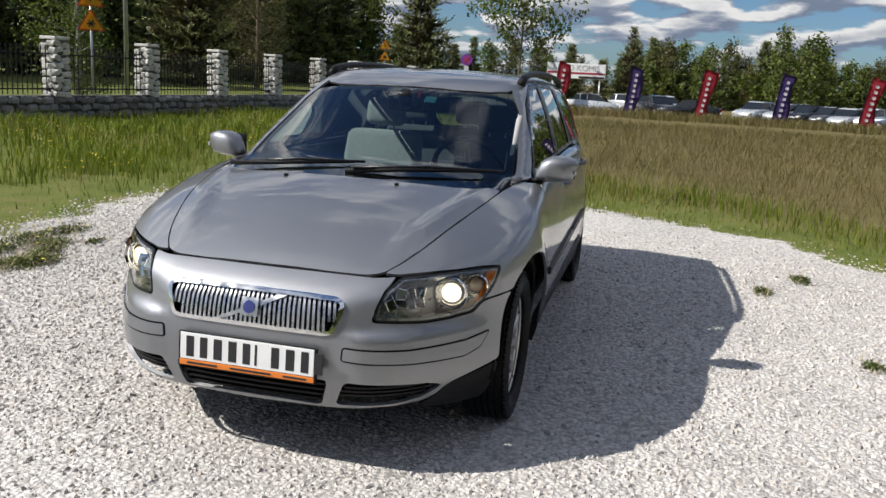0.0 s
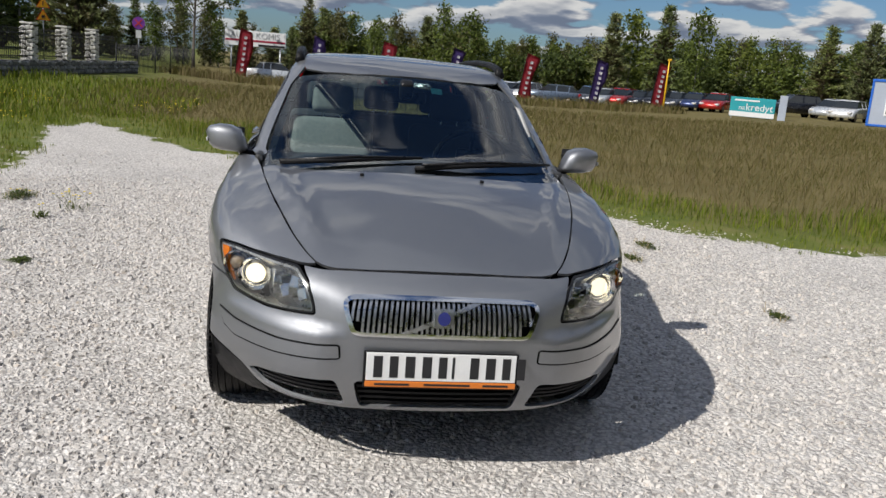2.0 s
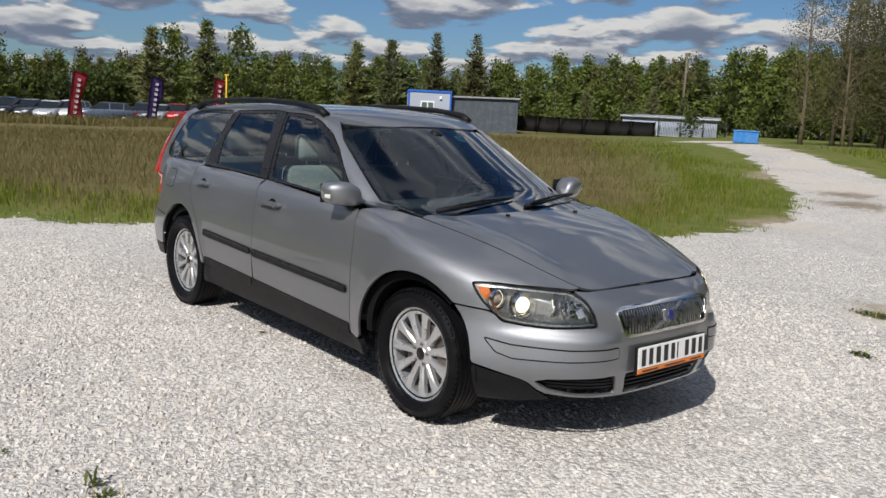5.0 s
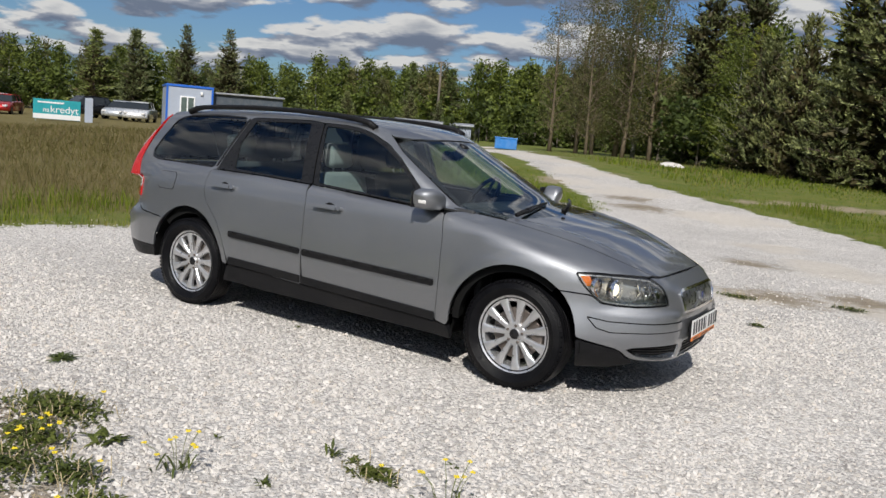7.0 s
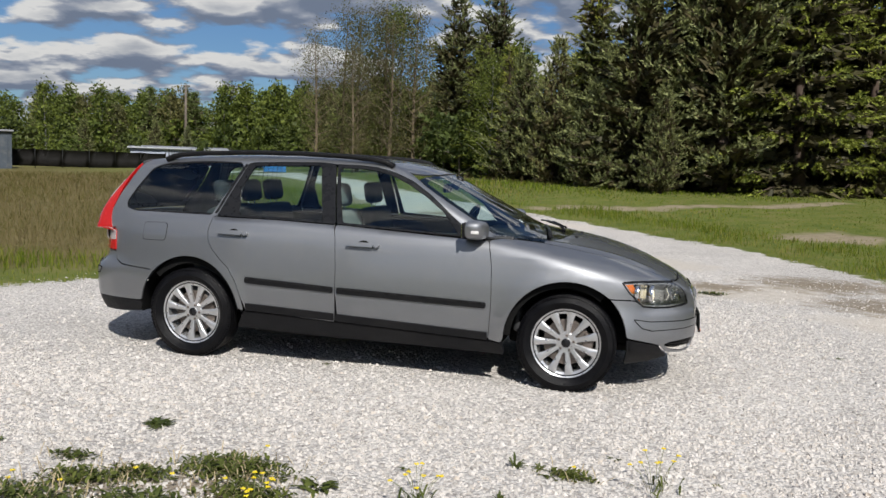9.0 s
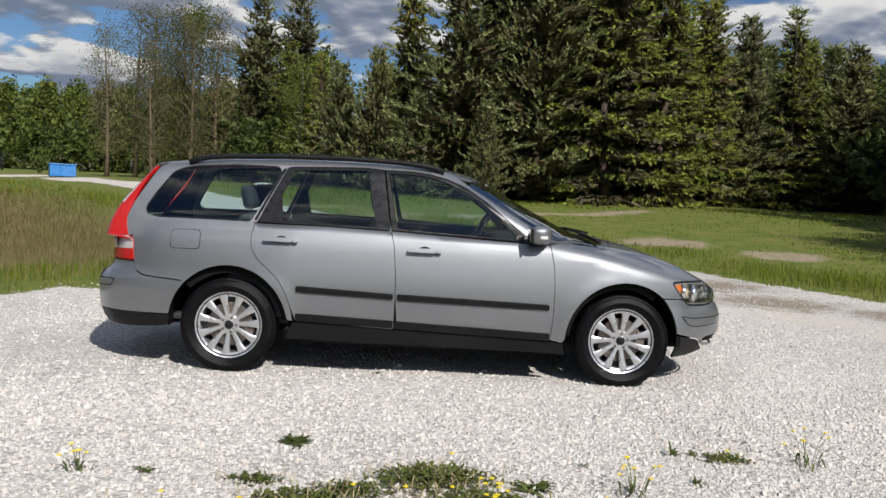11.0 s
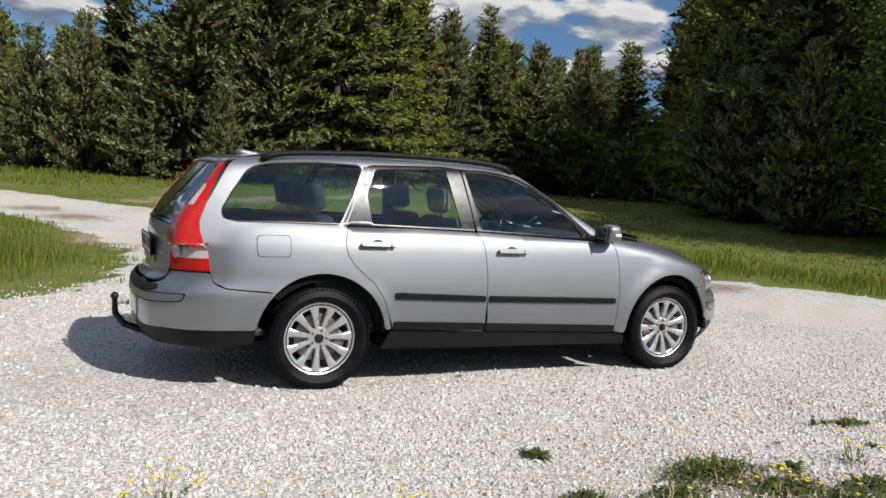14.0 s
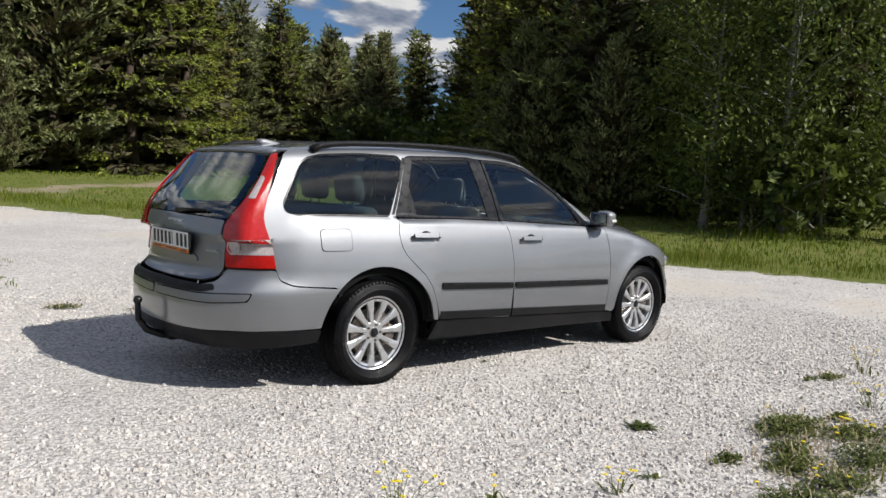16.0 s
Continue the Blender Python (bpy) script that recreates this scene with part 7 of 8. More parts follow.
def plain_fence(name, a, b, height, posts, mat, label, gap=0.0):
    """A run of sheets between thin posts."""
    a, b = Vector(a), Vector(b)
    mid = (a + b) / 2
    turn = math.degrees(math.atan2(b.y - a.y, b.x - a.x))
    ob = thing(name, pose(mid.x, mid.y, float(ground_height(mid.x, mid.y)), 0, 0, turn), label, "fence")
    long = (b - a).length
    for k in range(posts + 1):
        bm = bmesh.new()
        tube(bm, [(0, 0, -0.2), (0, 0, height + 0.08)], 0.03, 6)
        part("post", bm, IRON_BLACK, ob).location = (-long / 2 + long * k / posts, 0, 0)
        if k < posts and mat:
            bm = bmesh.new()
            rows = [[bm.verts.new((-long / 2 + long * (k + i / 6) / posts, 0.03 * math.sin(i * 1.3 + k), z - 0.03 * math.sin(math.pi * i / 6) * (z > 0.5))) for i in range(7)] for z in (0.02, height * 0.5, height)]
            for r, q in zip(rows, rows[1:]):
                for i in range(6):
                    bm.faces.new((r[i], r[i + 1], q[i + 1], q[i]))
            bmesh.ops.solidify(bm, geom=bm.faces[:], thickness=0.01)
            part("screen", bm, mat, ob)
        elif k < posts:
            for j in range(14):
                bm = bmesh.new()
                tube(bm, [(0, 0, 0.05), (0, 0, height)], 0.018, 4)
                part("bar", bm, IRON_BLACK, ob).location = (-long / 2 + long * (k + (j + 0.5) / 14) / posts, 0, 0)
    return ob


NETTING = material("black_windbreak_netting", (0.030, 0.028, 0.027), 0.9, spread=0.35, grain=3)
plain_fence("windbreak_fence", (-39.4, 40.6), (-31.6, 46.9), 1.15, 6, NETTING, "sagging black windbreak netting on thin posts")
plain_fence("bar_fence", (-36.2, -9.7), (-56, -9.0), 1.5, 5, None, "black iron bar fence by the road")
plain_fence("yard_fence", (-31.4, 47.0), (-27.5, 49.4), 1.2, 3, None, "dark steel bar fence before the shed")

# ---- site office, shed, skip ----
OFFICE = material("pale_grey_panel", (0.37, 0.41, 0.49), 0.5, spread=0.08, grain=1.2, dirt=0.15)
ANNEX = material("blue_grey_panel", (0.065, 0.080, 0.100), 0.55, spread=0.12, grain=1.2, dirt=0.2)
BLUE_TRIM = material("bright_blue_trim", (0.02, 0.12, 0.50), 0.45, spread=0.1)
WHITE_PVC = material("white_window_frame", (0.78, 0.78, 0.78), 0.4, spread=0.04)
PANE = material("dark_window_pane", (0.10, 0.13, 0.12), 0.08, spread=0.3, grain=1.0)
ROOF_SHEET = material("grey_roof_sheet", (0.33, 0.34, 0.36), 0.5, 0.4, spread=0.15, grain=2)


def site_office():
    z = float(ground_height(-41.3, 34.0))
    m = Matrix.Translation((-41.3, 34.0, z)) @ pose(0, 0, 0, 0, 0, math.degrees(math.atan2(0.8, 0.6)))
    ob = thing("site_office", m, "pale grey portable office with bright blue edges and a white window", "building")
    part("wall", block(bmesh.new(), (3.0, 5.8, 2.55), pose(0, 2.9, 1.40), 0.02), OFFICE, ob, smooth=False)
    part("roof", block(bmesh.new(), (3.08, 5.9, 0.16), pose(0, 2.9, 2.76), 0.02), BLUE_TRIM, ob, "blue roof edge", smooth=False)
    part("base_beam", block(bmesh.new(), (3.06, 5.86, 0.14), pose(0, 2.9, 0.08), 0.02), BLUE_TRIM, ob, smooth=False)
    for x in (-1.46, 1.46):
        part("corner_post", block(bmesh.new(), (0.13, 0.13, 2.62), pose(x, 0.03, 1.42), 0.01), BLUE_TRIM, ob, smooth=False)
    window = part("window", block(bmesh.new(), (0.98, 0.06, 1.40), pose(-0.15, -0.02, 1.40), 0.01), WHITE_PVC, ob, "white two-leaf window", smooth=False)
    for x in (-0.37, 0.07):
        part("pane", block(bmesh.new(), (0.36, 0.02, 1.22), pose(x, -0.052, 1.40), 0.004), PANE, window, smooth=False)
    part("lamp", block(bmesh.new(), (0.16, 0.12, 0.22), pose(0.75, -0.06, 2.35), 0.03), WHITE_PVC, ob, smooth=False)
    annex = thing("annex_shed", m @ pose(3.95, 0.5, 0), "dark grey flat-roofed shed joined to the office", "shed")
    part("wall", block(bmesh.new(), (4.75, 4.6, 2.45), pose(0, 2.3, 1.24), 0.02), ANNEX, annex, smooth=False)
    part("roof", block(bmesh.new(), (4.95, 4.9, 0.12), pose(0, 2.25, 2.53, 0, -0.8, 0), 0.02), ROOF_SHEET, annex, smooth=False)
    for k in range(9):
        part("panel_rib", block(bmesh.new(), (0.05, 0.03, 2.40), pose(-2.1 + 0.53 * k, -0.008, 1.24), 0.004), ANNEX, annex, smooth=False)


site_office()


def shed(name, x, y, turn, size, label, wall, roof, category="shed"):
    ob = thing(name, pose(x, y, float(ground_height(x, y)), 0, 0, turn), label, category)
    part("wall", block(bmesh.new(), (size[0], size[1], size[2]), pose(0, 0, size[2] / 2), 0.02), wall, ob, smooth=False)
    part("roof", block(bmesh.new(), (size[0] + 0.4, size[1] + 0.5, 0.10), pose(0, 0, size[2] + 0.05, 3, 0, 0), 0.02), roof, ob, smooth=False)
    for k in range(int(size[0] / 0.9)):
        part("panel_rib", block(bmesh.new(), (0.06, 0.04, size[2] * 0.94), pose(-size[0] / 2 + 0.45 + 0.9 * k, -size[1] / 2 - 0.015, size[2] / 2), 0.005), wall, ob, smooth=False)
    return ob


shed("low_shed", -31.8, 49.0, 31, (6.6, 2.6, 1.35), "low pale grey shed with a sheet roof", OFFICE, ROOF_SHEET)
BLUE_PLASTIC = material("blue_painted_steel", (0.03, 0.20, 0.55), 0.5, spread=0.15, dirt=0.2)
bx, by = -17.2, 34.2
skip = thing("blue_bin", pose(bx, by, float(ground_height(bx, by)), 0, 0, 28), "bright blue waste container in the grass", "container")
part("tub", block(bmesh.new(), (1.15, 0.8, 0.56), pose(0, 0, 0.30), 0.03), BLUE_PLASTIC, skip, smooth=False)
part("rim", block(bmesh.new(), (1.24, 0.88, 0.06), pose(0, 0, 0.60), 0.02), BLUE_PLASTIC, skip, smooth=False)
for k in range(4):
    part("rib", block(bmesh.new(), (0.05, 0.04, 0.50), pose(-0.42 + 0.28 * k, -0.41, 0.30), 0.01), BLUE_PLASTIC, skip, smooth=False)
bm = bmesh.new()
bmesh.ops.create_icosphere(bm, subdivisions=3, radius=0.5)
for v in bm.verts:
    v.co = Vector((v.co.x * 1.05, v.co.y * 0.8, v.co.z * 0.30 + 0.03)) * (1 + 0.25 * noise.noise(v.co * 2.3))
mound = part("chalk_mound", bm, STONE)
mound.matrix_world = pose(-6.3, 27.6, float(ground_height(-6.3, 27.6)))
tagged(mound, "small heap of pale chalky rubble in the grass", "rubble")

# ---- signs ----
YELLOW = material("yellow_sign", (0.85, 0.48, 0.02), 0.4, spread=0.06)
RED_EDGE = material("red_sign_edge", (0.65, 0.05, 0.02), 0.4, spread=0.06)
VIOLET = material("violet_sign", (0.22, 0.05, 0.35), 0.4, spread=0.06)
TEAL = material("teal_banner", (0.02, 0.30, 0.34), 0.5, spread=0.15, grain=1.5)
WHITE_SHEET = material("white_board", (0.74, 0.74, 0.74), 0.5, spread=0.05)
GREY_PRINT = material("grey_lettering", (0.33, 0.34, 0.36), 0.5)
CLARET = material("claret_print", (0.30, 0.02, 0.05), 0.5)


def lettering(words, size, m, mat, parent):
    """Words in the built-in font, as a flat mesh."""
    curve = bpy.data.curves.new("lettering", "FONT")
    curve.body, curve.size, curve.extrude, curve.align_x, curve.align_y = words, size, 0.004, "CENTER", "CENTER"
    raw = new("lettering", curve)
    mesh = bpy.data.meshes.new_from_object(raw.evaluated_get(bpy.context.evaluated_depsgraph_get()))
    bpy.data.objects.remove(raw)
    mesh.materials.clear()
    mesh.materials.append(mat)
    ob = new("lettering", mesh)
    ob.parent = parent
    ob.matrix_basis = m
    return ob


def warning_signs(x, y, low, size, face):
    """Two triangular warning signs, one over the other, on a steel pole."""
    z = float(ground_height(x, y))
    ob = thing("warning_sign", pose(x, y, z, 0, 0, face), "two yellow triangular warning signs on a grey pole", "road sign", "road signs")
    bm = bmesh.new()
    tube(bm, [(0, 0.03, -0.3), (0, 0.03, low + 2.05 * size)], 0.03, 8)
    part("pole", bm, STEEL, ob)
    for k in range(2):
        h = low + size * (0.5 + 0.95 * k)
        bm = bmesh.new()
        rim = [Vector((size * 0.52 * c, 0, h + size * 0.52 * s)) for c, s in ((-0.98, -0.62), (0.98, -0.62), (0.0, 1.05))]
        verts = [bm.verts.new(v) for v in rim]
        bmesh.ops.solidify(bm, geom=[bm.faces.new(verts)], thickness=0.01)
        plate = part("plate", bm, RED_EDGE, ob, smooth=False)
        bm = bmesh.new()
        mid = sum(rim, Vector()) / 3
        verts = [bm.verts.new(mid + (v - mid) * 0.86 + Vector((0, -0.012, 0))) for v in rim]
        bmesh.ops.solidify(bm, geom=[bm.faces.new(verts)], thickness=0.004)
        part("face", bm, YELLOW, plate, smooth=False)
        bm = bmesh.new()
        if k:
            block(bm, (0.07 * size, 0.006, 0.34 * size), pose(0, -0.02, h + 0.02), 0.0)
        else:
            for a in (-35, 35, 90):
                block(bm, (0.06 * size, 0.006, 0.32 * size), pose(0, -0.02, h - 0.05 * size, 0, a, 0), 0.0)
        part("symbol", bm, INK, plate, smooth=False)


warning_signs(-13.35, -12.3, 1.93, 0.60, 126)
warning_signs(-48.0, -16.4, 2.1, 0.74, 108)
ns = thing("stopping_sign", pose(-54.0, -12.3, float(ground_height(-54, -12.3)), 0, 0, 102), "round violet no-stopping sign with a white tab on a pole", "road sign", "road signs")
bm = bmesh.new()
tube(bm, [(0, 0.03, -0.3), (0, 0.03, 3.0)], 0.04, 8)
part("pole", bm, STEEL, ns)
part("disc", lathe(bmesh.new(), [(0.001, -0.03), (0.40, -0.03), (0.40, 0.0), (0.001, 0.0)], 24, m=pose(0, 0, 2.85)), VIOLET, ns, smooth=False)
part("cross", block(bmesh.new(), (0.62, 0.012, 0.07), pose(0, -0.035, 2.85, 0, 45, 0), 0.0), RED_EDGE, ns, smooth=False)
part("cross", block(bmesh.new(), (0.62, 0.012, 0.07), pose(0, -0.042, 2.85, 0, -45, 0), 0.0), RED_EDGE, ns, smooth=False)
part("tab", block(bmesh.new(), (0.34, 0.02, 0.5), pose(0, 0, 2.15), 0.0), WHITE_SHEET, ns, smooth=False)

loan = thing("loan_banner", pose(-45.0, 26.75, float(ground_height(-45, 26.75)) - 0.12, 0, 0, 60), "teal and white banner board offering credit", "sign")
loan_board = part("board", block(bmesh.new(), (2.70, 0.06, 1.22), pose(0, 0, 0.80), 0.01), TEAL, loan, smooth=False)
part("white_band", block(bmesh.new(), (2.70, 0.02, 0.30), pose(0, -0.04, 0.36), 0.0), WHITE_SHEET, loan_board, smooth=False)
lettering("na", 0.42, pose(-0.62, -0.045, 0.76, 90, 0, 0), WHITE_SHEET, loan)
lettering("kredyt", 0.62, pose(0.42, -0.045, 0.80, 90, 0, 0), WHITE_SHEET, loan)
part("line_of_print", block(bmesh.new(), (1.5, 0.02, 0.10), pose(-0.35, -0.035, 1.22), 0.0), WHITE_SHEET, loan_board, smooth=False)
for x in (-1.2, 1.2):
    part("leg", block(bmesh.new(), (0.06, 0.06, 0.6), pose(x, 0.05, 0.1), 0.0), STEEL, loan, smooth=False)
gate = part("gate_post", block(bmesh.new(), (0.45, 0.45, 1.55), pose(0, 0, 0.75), 0.02), OFFICE, smooth=False)
gate.matrix_world = pose(-43.6, 28.0, float(ground_height(-43.6, 28.0)), 0, 0, 60)
tagged(gate, "square pale grey concrete post beside the banner", "post")

komis = thing("dealer_board", pose(-62.0, -4.75, float(ground_height(-62, -4.75)), 0, 0, 86), "white used-car yard board with grey letters and a claret stripe", "sign")
board = part("board", block(bmesh.new(), (4.6, 0.12, 1.15), pose(-0.6, 0, 3.0), 0.02), WHITE_SHEET, komis, smooth=False)
lettering("AUTO KOMIS", 0.62, pose(-0.6, -0.08, 3.22, 90, 0, 0), GREY_PRINT, komis)
part("stripe", block(bmesh.new(), (4.5, 0.02, 0.14), pose(-0.6, -0.07, 2.85), 0.0), CLARET, board, smooth=False)
part("dark_stripe", block(bmesh.new(), (2.0, 0.02, 0.16), pose(0.65, -0.07, 2.55), 0.0), INK, board, smooth=False)
for x in (-2.4, 1.3):
    bm = bmesh.new()
    tube(bm, [(x, 0.05, -0.3), (x, 0.05, 2.5)], 0.06, 8)
    part("leg", bm, STEEL, komis)

# ---- flags, poles ----
FLAG_RED = material("red_flag_cloth", (0.42, 0.035, 0.055), 0.8, spread=0.15, grain=2)
FLAG_VIOLET = material("violet_flag_cloth", (0.075, 0.045, 0.19), 0.8, spread=0.15, grain=2)
FLAG_MARK = material("pale_flag_print", (0.62, 0.58, 0.60), 0.8, spread=0.05)


def beach_flag(y, cloth, seed):
    """A tall leaning flag on a bent pole, with a row of pale marks."""
    g = np.random.default_rng(seed)
    x = -55.0
    words = "red" if cloth is FLAG_RED else "violet"
    ob = thing("beach_flag", pose(x, y, float(ground_height(x, y)), 0, 0, 90), f"tall leaning {words} feather flag with pale marks", "flag", "flags along the car lot")
    lean = 0.13 + g.normal(0, 0.02)
    bm = bmesh.new()
    tube(bm, [(0, 0, -0.2), (lean * 1.5, 0, 1.5), (lean * 3.2, 0, 3.3), (lean * 3.4 + 0.3, 0, 3.55)], [0.03, 0.022, 0.015, 0.008], 6)
    part("pole", bm, IRON_BLACK, ob)
    bm = bmesh.new()
    rows = []
    wind = g.uniform(0, 6)
    for i in range(13):
        z = 0.25 + 3.25 * i / 12
        rows.append([bm.verts.new((lean * z + w * (0.86 + 0.12 * math.sin(i * 0.5 + wind)), 0.10 * math.sin(3 * w + i * 0.7 + wind) * w, z - 0.28 * w * (i / 12))) for w in (0, 0.25, 0.5, 0.75, 1.0)])
    for a, b in zip(rows, rows[1:]):
        for k in range(4):
            bm.faces.new((a[k], a[k + 1], b[k + 1], b[k]))
    bmesh.ops.solidify(bm, geom=bm.faces[:], thickness=0.006)
    sheet = part("cloth", bm, cloth, ob)
    for k in range(7):
        z = 0.75 + 0.36 * k
        part("mark", block(bmesh.new(), (0.20, 0.02, 0.20), pose(lean * z + 0.42, -0.10, z - 0.05, 0, 8, 0), 0.05, 2), FLAG_MARK, sheet)


for k, (y, cloth) in enumerate(((-6.2, FLAG_RED), (-1.2, FLAG_VIOLET), (3.5, FLAG_RED), (8.5, FLAG_VIOLET), (13.8, FLAG_RED), (19.2, FLAG_VIOLET), (24.0, FLAG_RED))):
    beach_flag(y, cloth, 40 + k)
for name, x, y, h, r, mat, words in (("yellow_pole", -51.0, 23.4, 3.6, 0.06, YELLOW, "thin bright yellow pole with a small lamp"), ("power_pole", -34.4, 54.2, 6.4, 0.10, BARK_GREY, "grey wooden power pole before the wood"), ("street_pole", -20.0, -16.0, 7.5, 0.07, STEEL, "tall thin steel pole by the road")):
    z = float(ground_height(x, y))
    bm = bmesh.new()
    tube(bm, [(0, 0, -0.3), (0, 0, h * 0.6), (0, 0, h)], [r * 1.2, r, r * 0.8], 8)
    block(bm, (0.5, 0.12, 0.10), pose(0.05, 0, h), 0.02)
    ob = part(name, bm, mat)
    ob.matrix_world = pose(x, y, z)
    tagged(ob, words, "pole")

# ---- parked cars of the dealer's lot ----
CAR_GLASS = material("dark_car_windows", (0.018, 0.022, 0.026), 0.08, spread=0.2)
COLOURS = {"silver": (0.50, 0.52, 0.54), "black": (0.012, 0.012, 0.014), "graphite": (0.06, 0.065, 0.075), "blue": (0.02, 0.035, 0.11), "slate": (0.10, 0.13, 0.18), "red": (0.42, 0.015, 0.012), "white": (0.75, 0.75, 0.75)}
PAINTS = {k: material(f"{k}_car_paint", c, 0.3, 0.4, spread=0.05, coat=1.0) for k, c in COLOURS.items()}


def parked_car(colour, x, y, turn, style="saloon"):
    """A simple whole car: body, glasshouse, lamps, wheels."""
    tall, tail = {"saloon": (1.42, 0.55), "estate": (1.48, 0.12), "hatch": (1.50, 0.18), "suv": (1.72, 0.10), "van": (1.95, 0.02)}[style]
    ob = thing("parked_car", pose(x, y, float(ground_height(x, y)), 0, 0, turn), f"{colour} {style} parked in the dealer's yard", "car", "cars of the dealer's yard")
    half = 2.15
    low = [(-half, 0.42), (-half + 0.03, 0.75), (-half + 0.10, 0.93), (-1.2, 0.97), (0.0, 0.95), (0.85, 0.93), (1.6, 0.82), (half - 0.12, 0.68), (half, 0.50), (half - 0.04, 0.26), (-half + 0.05, 0.26)]
    k = tall / 1.45
    bm = bmesh.new()
    rows = [[bm.verts.new((px * (0.985 if w > 0.83 else 1.0) * (0.93 if abs(px) > 1.9 and w > 0.7 else 1), s * w, (pz if w < 0.85 else 0.55 + (pz - 0.55) * 0.82) * k)) for px, pz in low] for s, w in ((-1, 0.87), (-1, 0.82), (-1, 0.4), (1, 0.4), (1, 0.82), (1, 0.87))]
    for a, b in zip(rows, rows[1:]):
        for i in range(len(low)):
            bm.faces.new((a[i], a[(i + 1) % len(low)], b[(i + 1) % len(low)], b[i]))
    bm.faces.new(rows[0])
    bm.faces.new(rows[-1])
    bmesh.ops.recalc_face_normals(bm, faces=bm.faces)
    body_ob = part("body", bm, PAINTS[colour], ob)
    start = -half + 0.12 + tail
    glass = [(start, 0.93), (start + 0.35, tall / k - 0.05), (-0.2, tall / k), (0.35, tall / k - 0.05), (1.05, 0.92)]
    for name, mat, grow, w0, w1, top in (("glasshouse", CAR_GLASS, 0.0, 0.80, 0.62, 1.0), ("roof", PAINTS[colour], 0.0, 0.63, 0.60, 0.0)):
        bm = bmesh.new()
        if name == "glasshouse":
            prof = glass
            rows = [[bm.verts.new((px, s * (w0 if pz < 1.0 else w1), pz * k)) for px, pz in prof] for s in (-1, 1)]
        else:
            prof = [(start + 0.30, tall / k - 0.075), (start + 0.36, tall / k - 0.03), (-0.2, tall / k + 0.02), (0.36, tall / k - 0.03), (0.42, tall / k - 0.075)]
            rows = [[bm.verts.new((px, s * w0, pz * k)) for px, pz in prof] for s in (-1, 1)]
        for i in range(len(prof)):
            bm.faces.new((rows[0][i], rows[0][(i + 1) % len(prof)], rows[1][(i + 1) % len(prof)], rows[1][i]))
        bm.faces.new(rows[0])
        bm.faces.new(rows[1])
        bmesh.ops.recalc_face_normals(bm, faces=bm.faces)
        part(name, bm, mat, ob, smooth=False)
    for s in (-1, 1):
        for px in (-0.35, start + 0.62):
            part("pillar", block(bmesh.new(), (0.07, 0.03, 0.46 * k), pose(px, s * 0.715, (1.16) * k, s * 20, 0, 0), 0.0), PAINTS[colour], ob, smooth=False)
        part("head_lamp", block(bmesh.new(), (0.22, 0.34, 0.13), pose(half - 0.13, s * 0.60, 0.62 * k, 0, 15, s * -25), 0.03), WHITE_LENS, ob)
        part("tail_lamp", block(bmesh.new(), (0.10, 0.26, 0.20), pose(-half + 0.08, s * 0.64, 0.78 * k, 0, 0, s * 15), 0.03), RED_LENS, ob)
        for px in (-1.32, 1.32):
            wheel_ob = part("wheel", lathe(bmesh.new(), [(0.001, -0.10), (0.20, -0.10), (0.21, -0.09)], 16, m=pose(px, s * 0.78, 0.31, 0, 0, 0 if s < 0 else 180)), IRON, ob)
            part("tyre", lathe(bmesh.new(), [(0.20, -0.095), (0.27, -0.105), (0.31, -0.07), (0.31, 0.08), (0.20, 0.10)], 20, m=pose(px, s * 0.78, 0.31, 0, 0, 0 if s < 0 else 180)), RUBBER, wheel_ob)


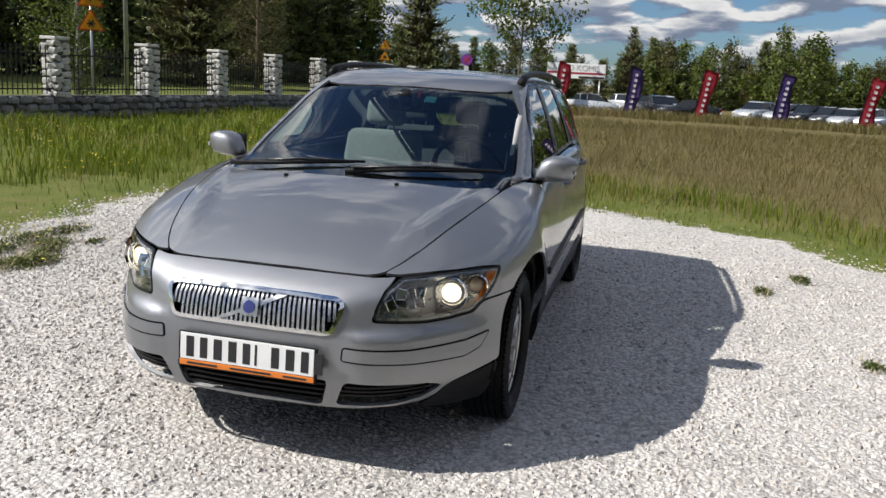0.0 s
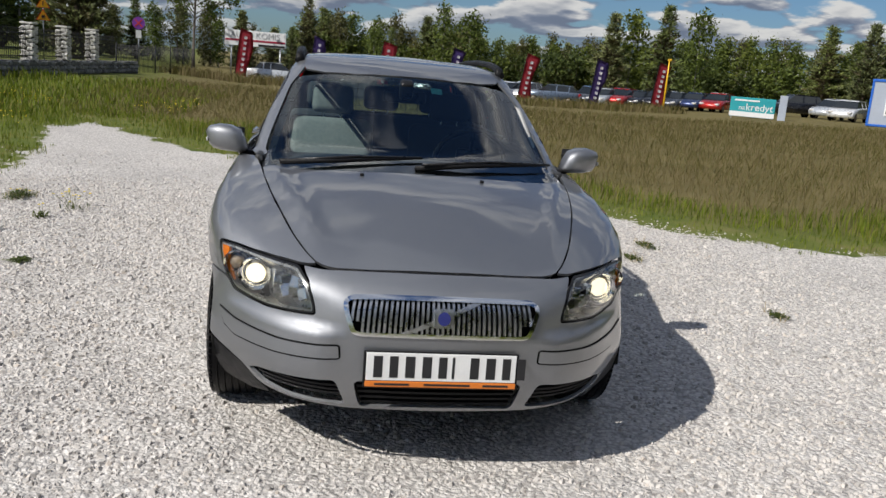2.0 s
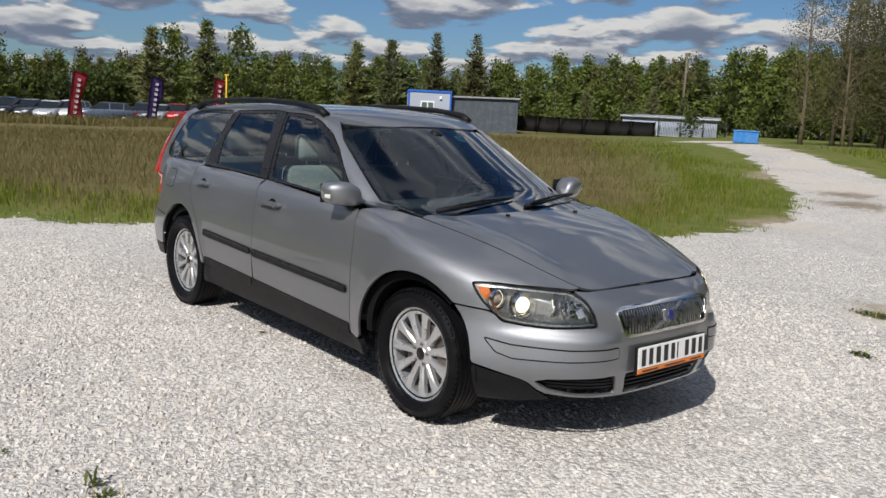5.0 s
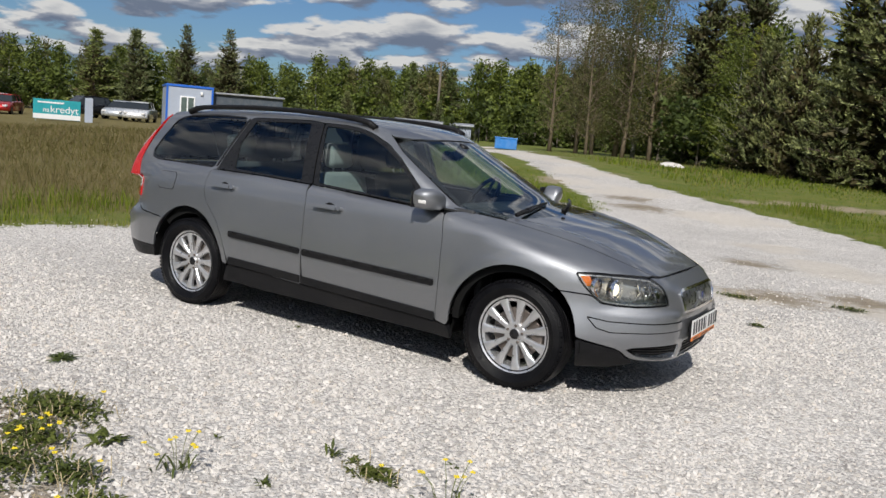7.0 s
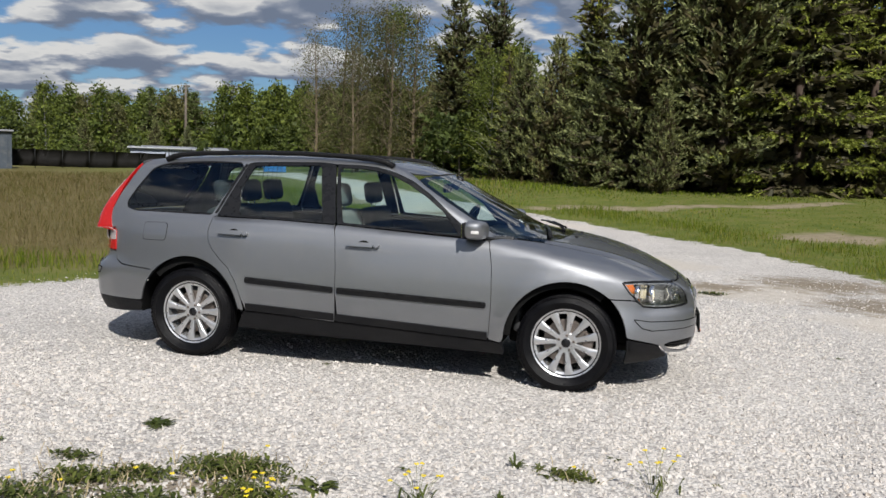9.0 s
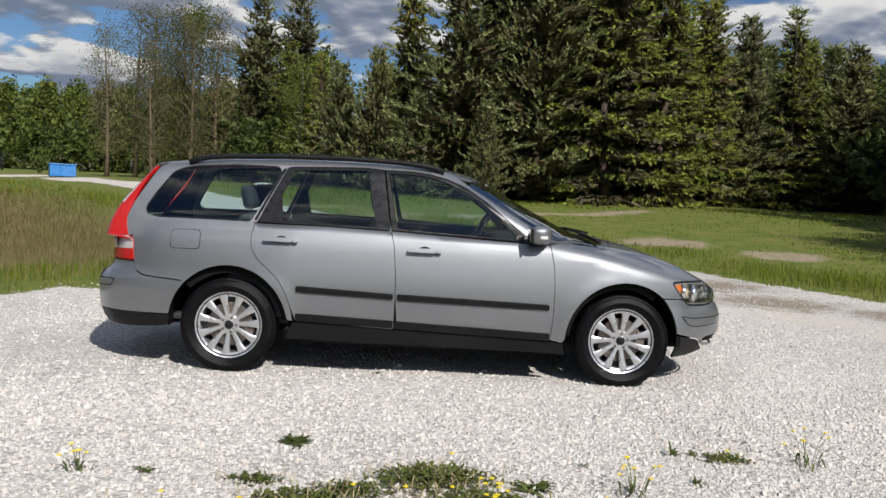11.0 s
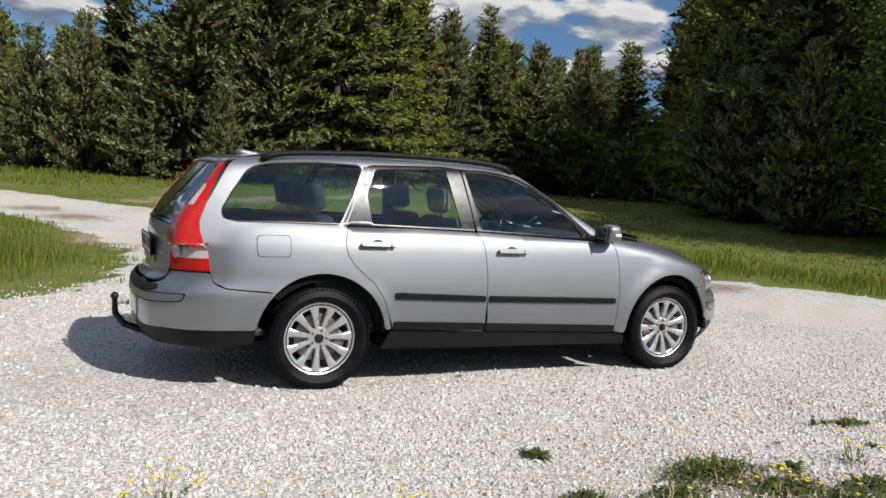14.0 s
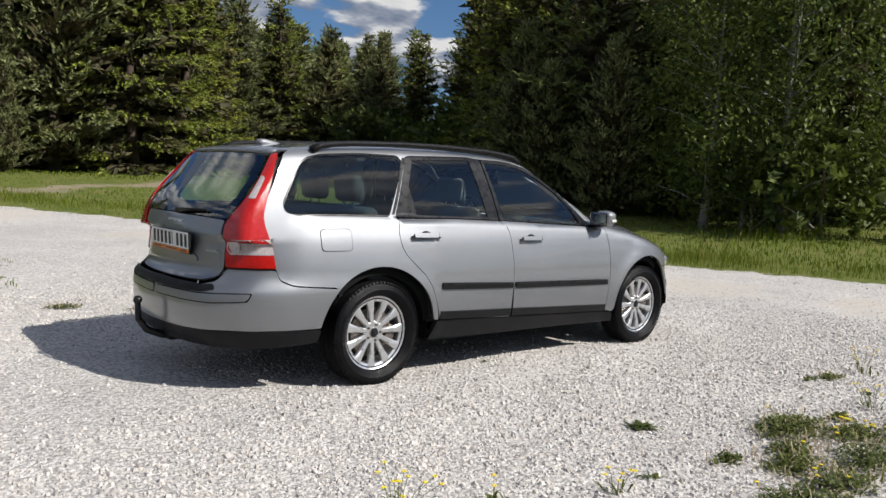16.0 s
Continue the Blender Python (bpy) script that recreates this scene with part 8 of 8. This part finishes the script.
for colour, x, y, turn, style in (("silver", -56.5, -3.4, 88, "saloon"), ("silver", -61.5, -0.6, 60, "estate"), ("white", -65, 1.6, 20, "hatch"), ("black", -59.5, 1.0, 30, "hatch"), ("black", -56.5, 3.3, -92, "saloon"),
                                  ("silver", -60, 8.2, -38, "hatch"), ("silver", -60, 10.0, -38, "saloon"), ("black", -60, 11.4, -38, "estate"), ("graphite", -60, 12.8, -38, "saloon"), ("silver", -59.5, 14.2, -38, "saloon"), ("white", -59.5, 15.6, -38, "hatch"),
                                  ("slate", -57.5, 17.2, -112, "estate"), ("graphite", -59.5, 20.9, -40, "hatch"), ("silver", -59.5, 22.0, -42, "saloon"), ("red", -59.5, 23.5, -44, "hatch"), ("black", -59.5, 24.9, -44, "saloon"), ("black", -59, 26.4, -46, "estate"),
                                  ("graphite", -59, 27.8, -46, "saloon"), ("blue", -58.5, 29.3, -46, "saloon"), ("red", -57.5, 30.7, -46, "hatch"), ("black", -55.0, 35.6, -96, "suv"), ("silver", -53, 37.6, -60, "hatch"), ("white", -49.5, 36.5, -50, "hatch")):
    parked_car(colour, x, y, turn, style)

# ---- far tower block and a lone tree by the lot ----
CONCRETE = material("far_concrete", (0.30, 0.29, 0.29), 0.9, spread=0.1, grain=0.3)
tower = thing("tower_block", pose(-211, 205.5, 0, 0, 0, 45), "grey tower block far beyond the wood", "building")
part("wall", block(bmesh.new(), (6.6, 5.0, 16.0), pose(0, 0, 8.0)), CONCRETE, tower, smooth=False)
part("roof", block(bmesh.new(), (7.2, 5.4, 0.9), pose(0, 0, 16.3)), DARK, tower, smooth=False)
for k in range(6):
    part("window_strip", block(bmesh.new(), (0.5, 0.1, 12.0), pose(-2.75 + 1.1 * k, -2.52, 9.2)), PANE, tower, smooth=False)
# shrubs and odd trees that stand alone
for kind, x, y, h in (("spreading", -64, -10.2, 11.5), ("pine", -70, -1.5, 7.0), ("far_birch", -73, 4.5, 5.2), ("sparse", -47, -25, 12), ("pine", -42, -27, 13), ("pine", -58, -17, 12), ("birch", -17.5, -16.0, 6.0), ("bush", -38.2, 45.5, 1.9), ("bush", -35.0, 47.8, 2.2), ("bush", -28.5, 46.5, 1.7), ("bush", -21.5, 41.5, 1.3), ("small_pine", -36, 52.5, 3.6), ("small_pine", -39.5, 48.5, 3.4), ("small_pine", -33.5, 53, 3.0), ("pine", -62, 57, 9.5), ("pine", -65, 54, 9.5), ("far_birch", -44, 50, 6.5),
                      ("far_pine", -82, 36, 10.2), ("far_birch", -84, 33, 9.4), ("far_birch", -80, 39, 9.6), ("far_pine", -83, 30.5, 9.0), ("far_birch", -89, 13, 8.8), ("far_birch", -88, 16, 8.2), ("far_pine", -74, 50, 8.6), ("far_pine", -71, 52.5, 8.8)):
    plant(kind, x, y, h, rng, "trees standing alone")
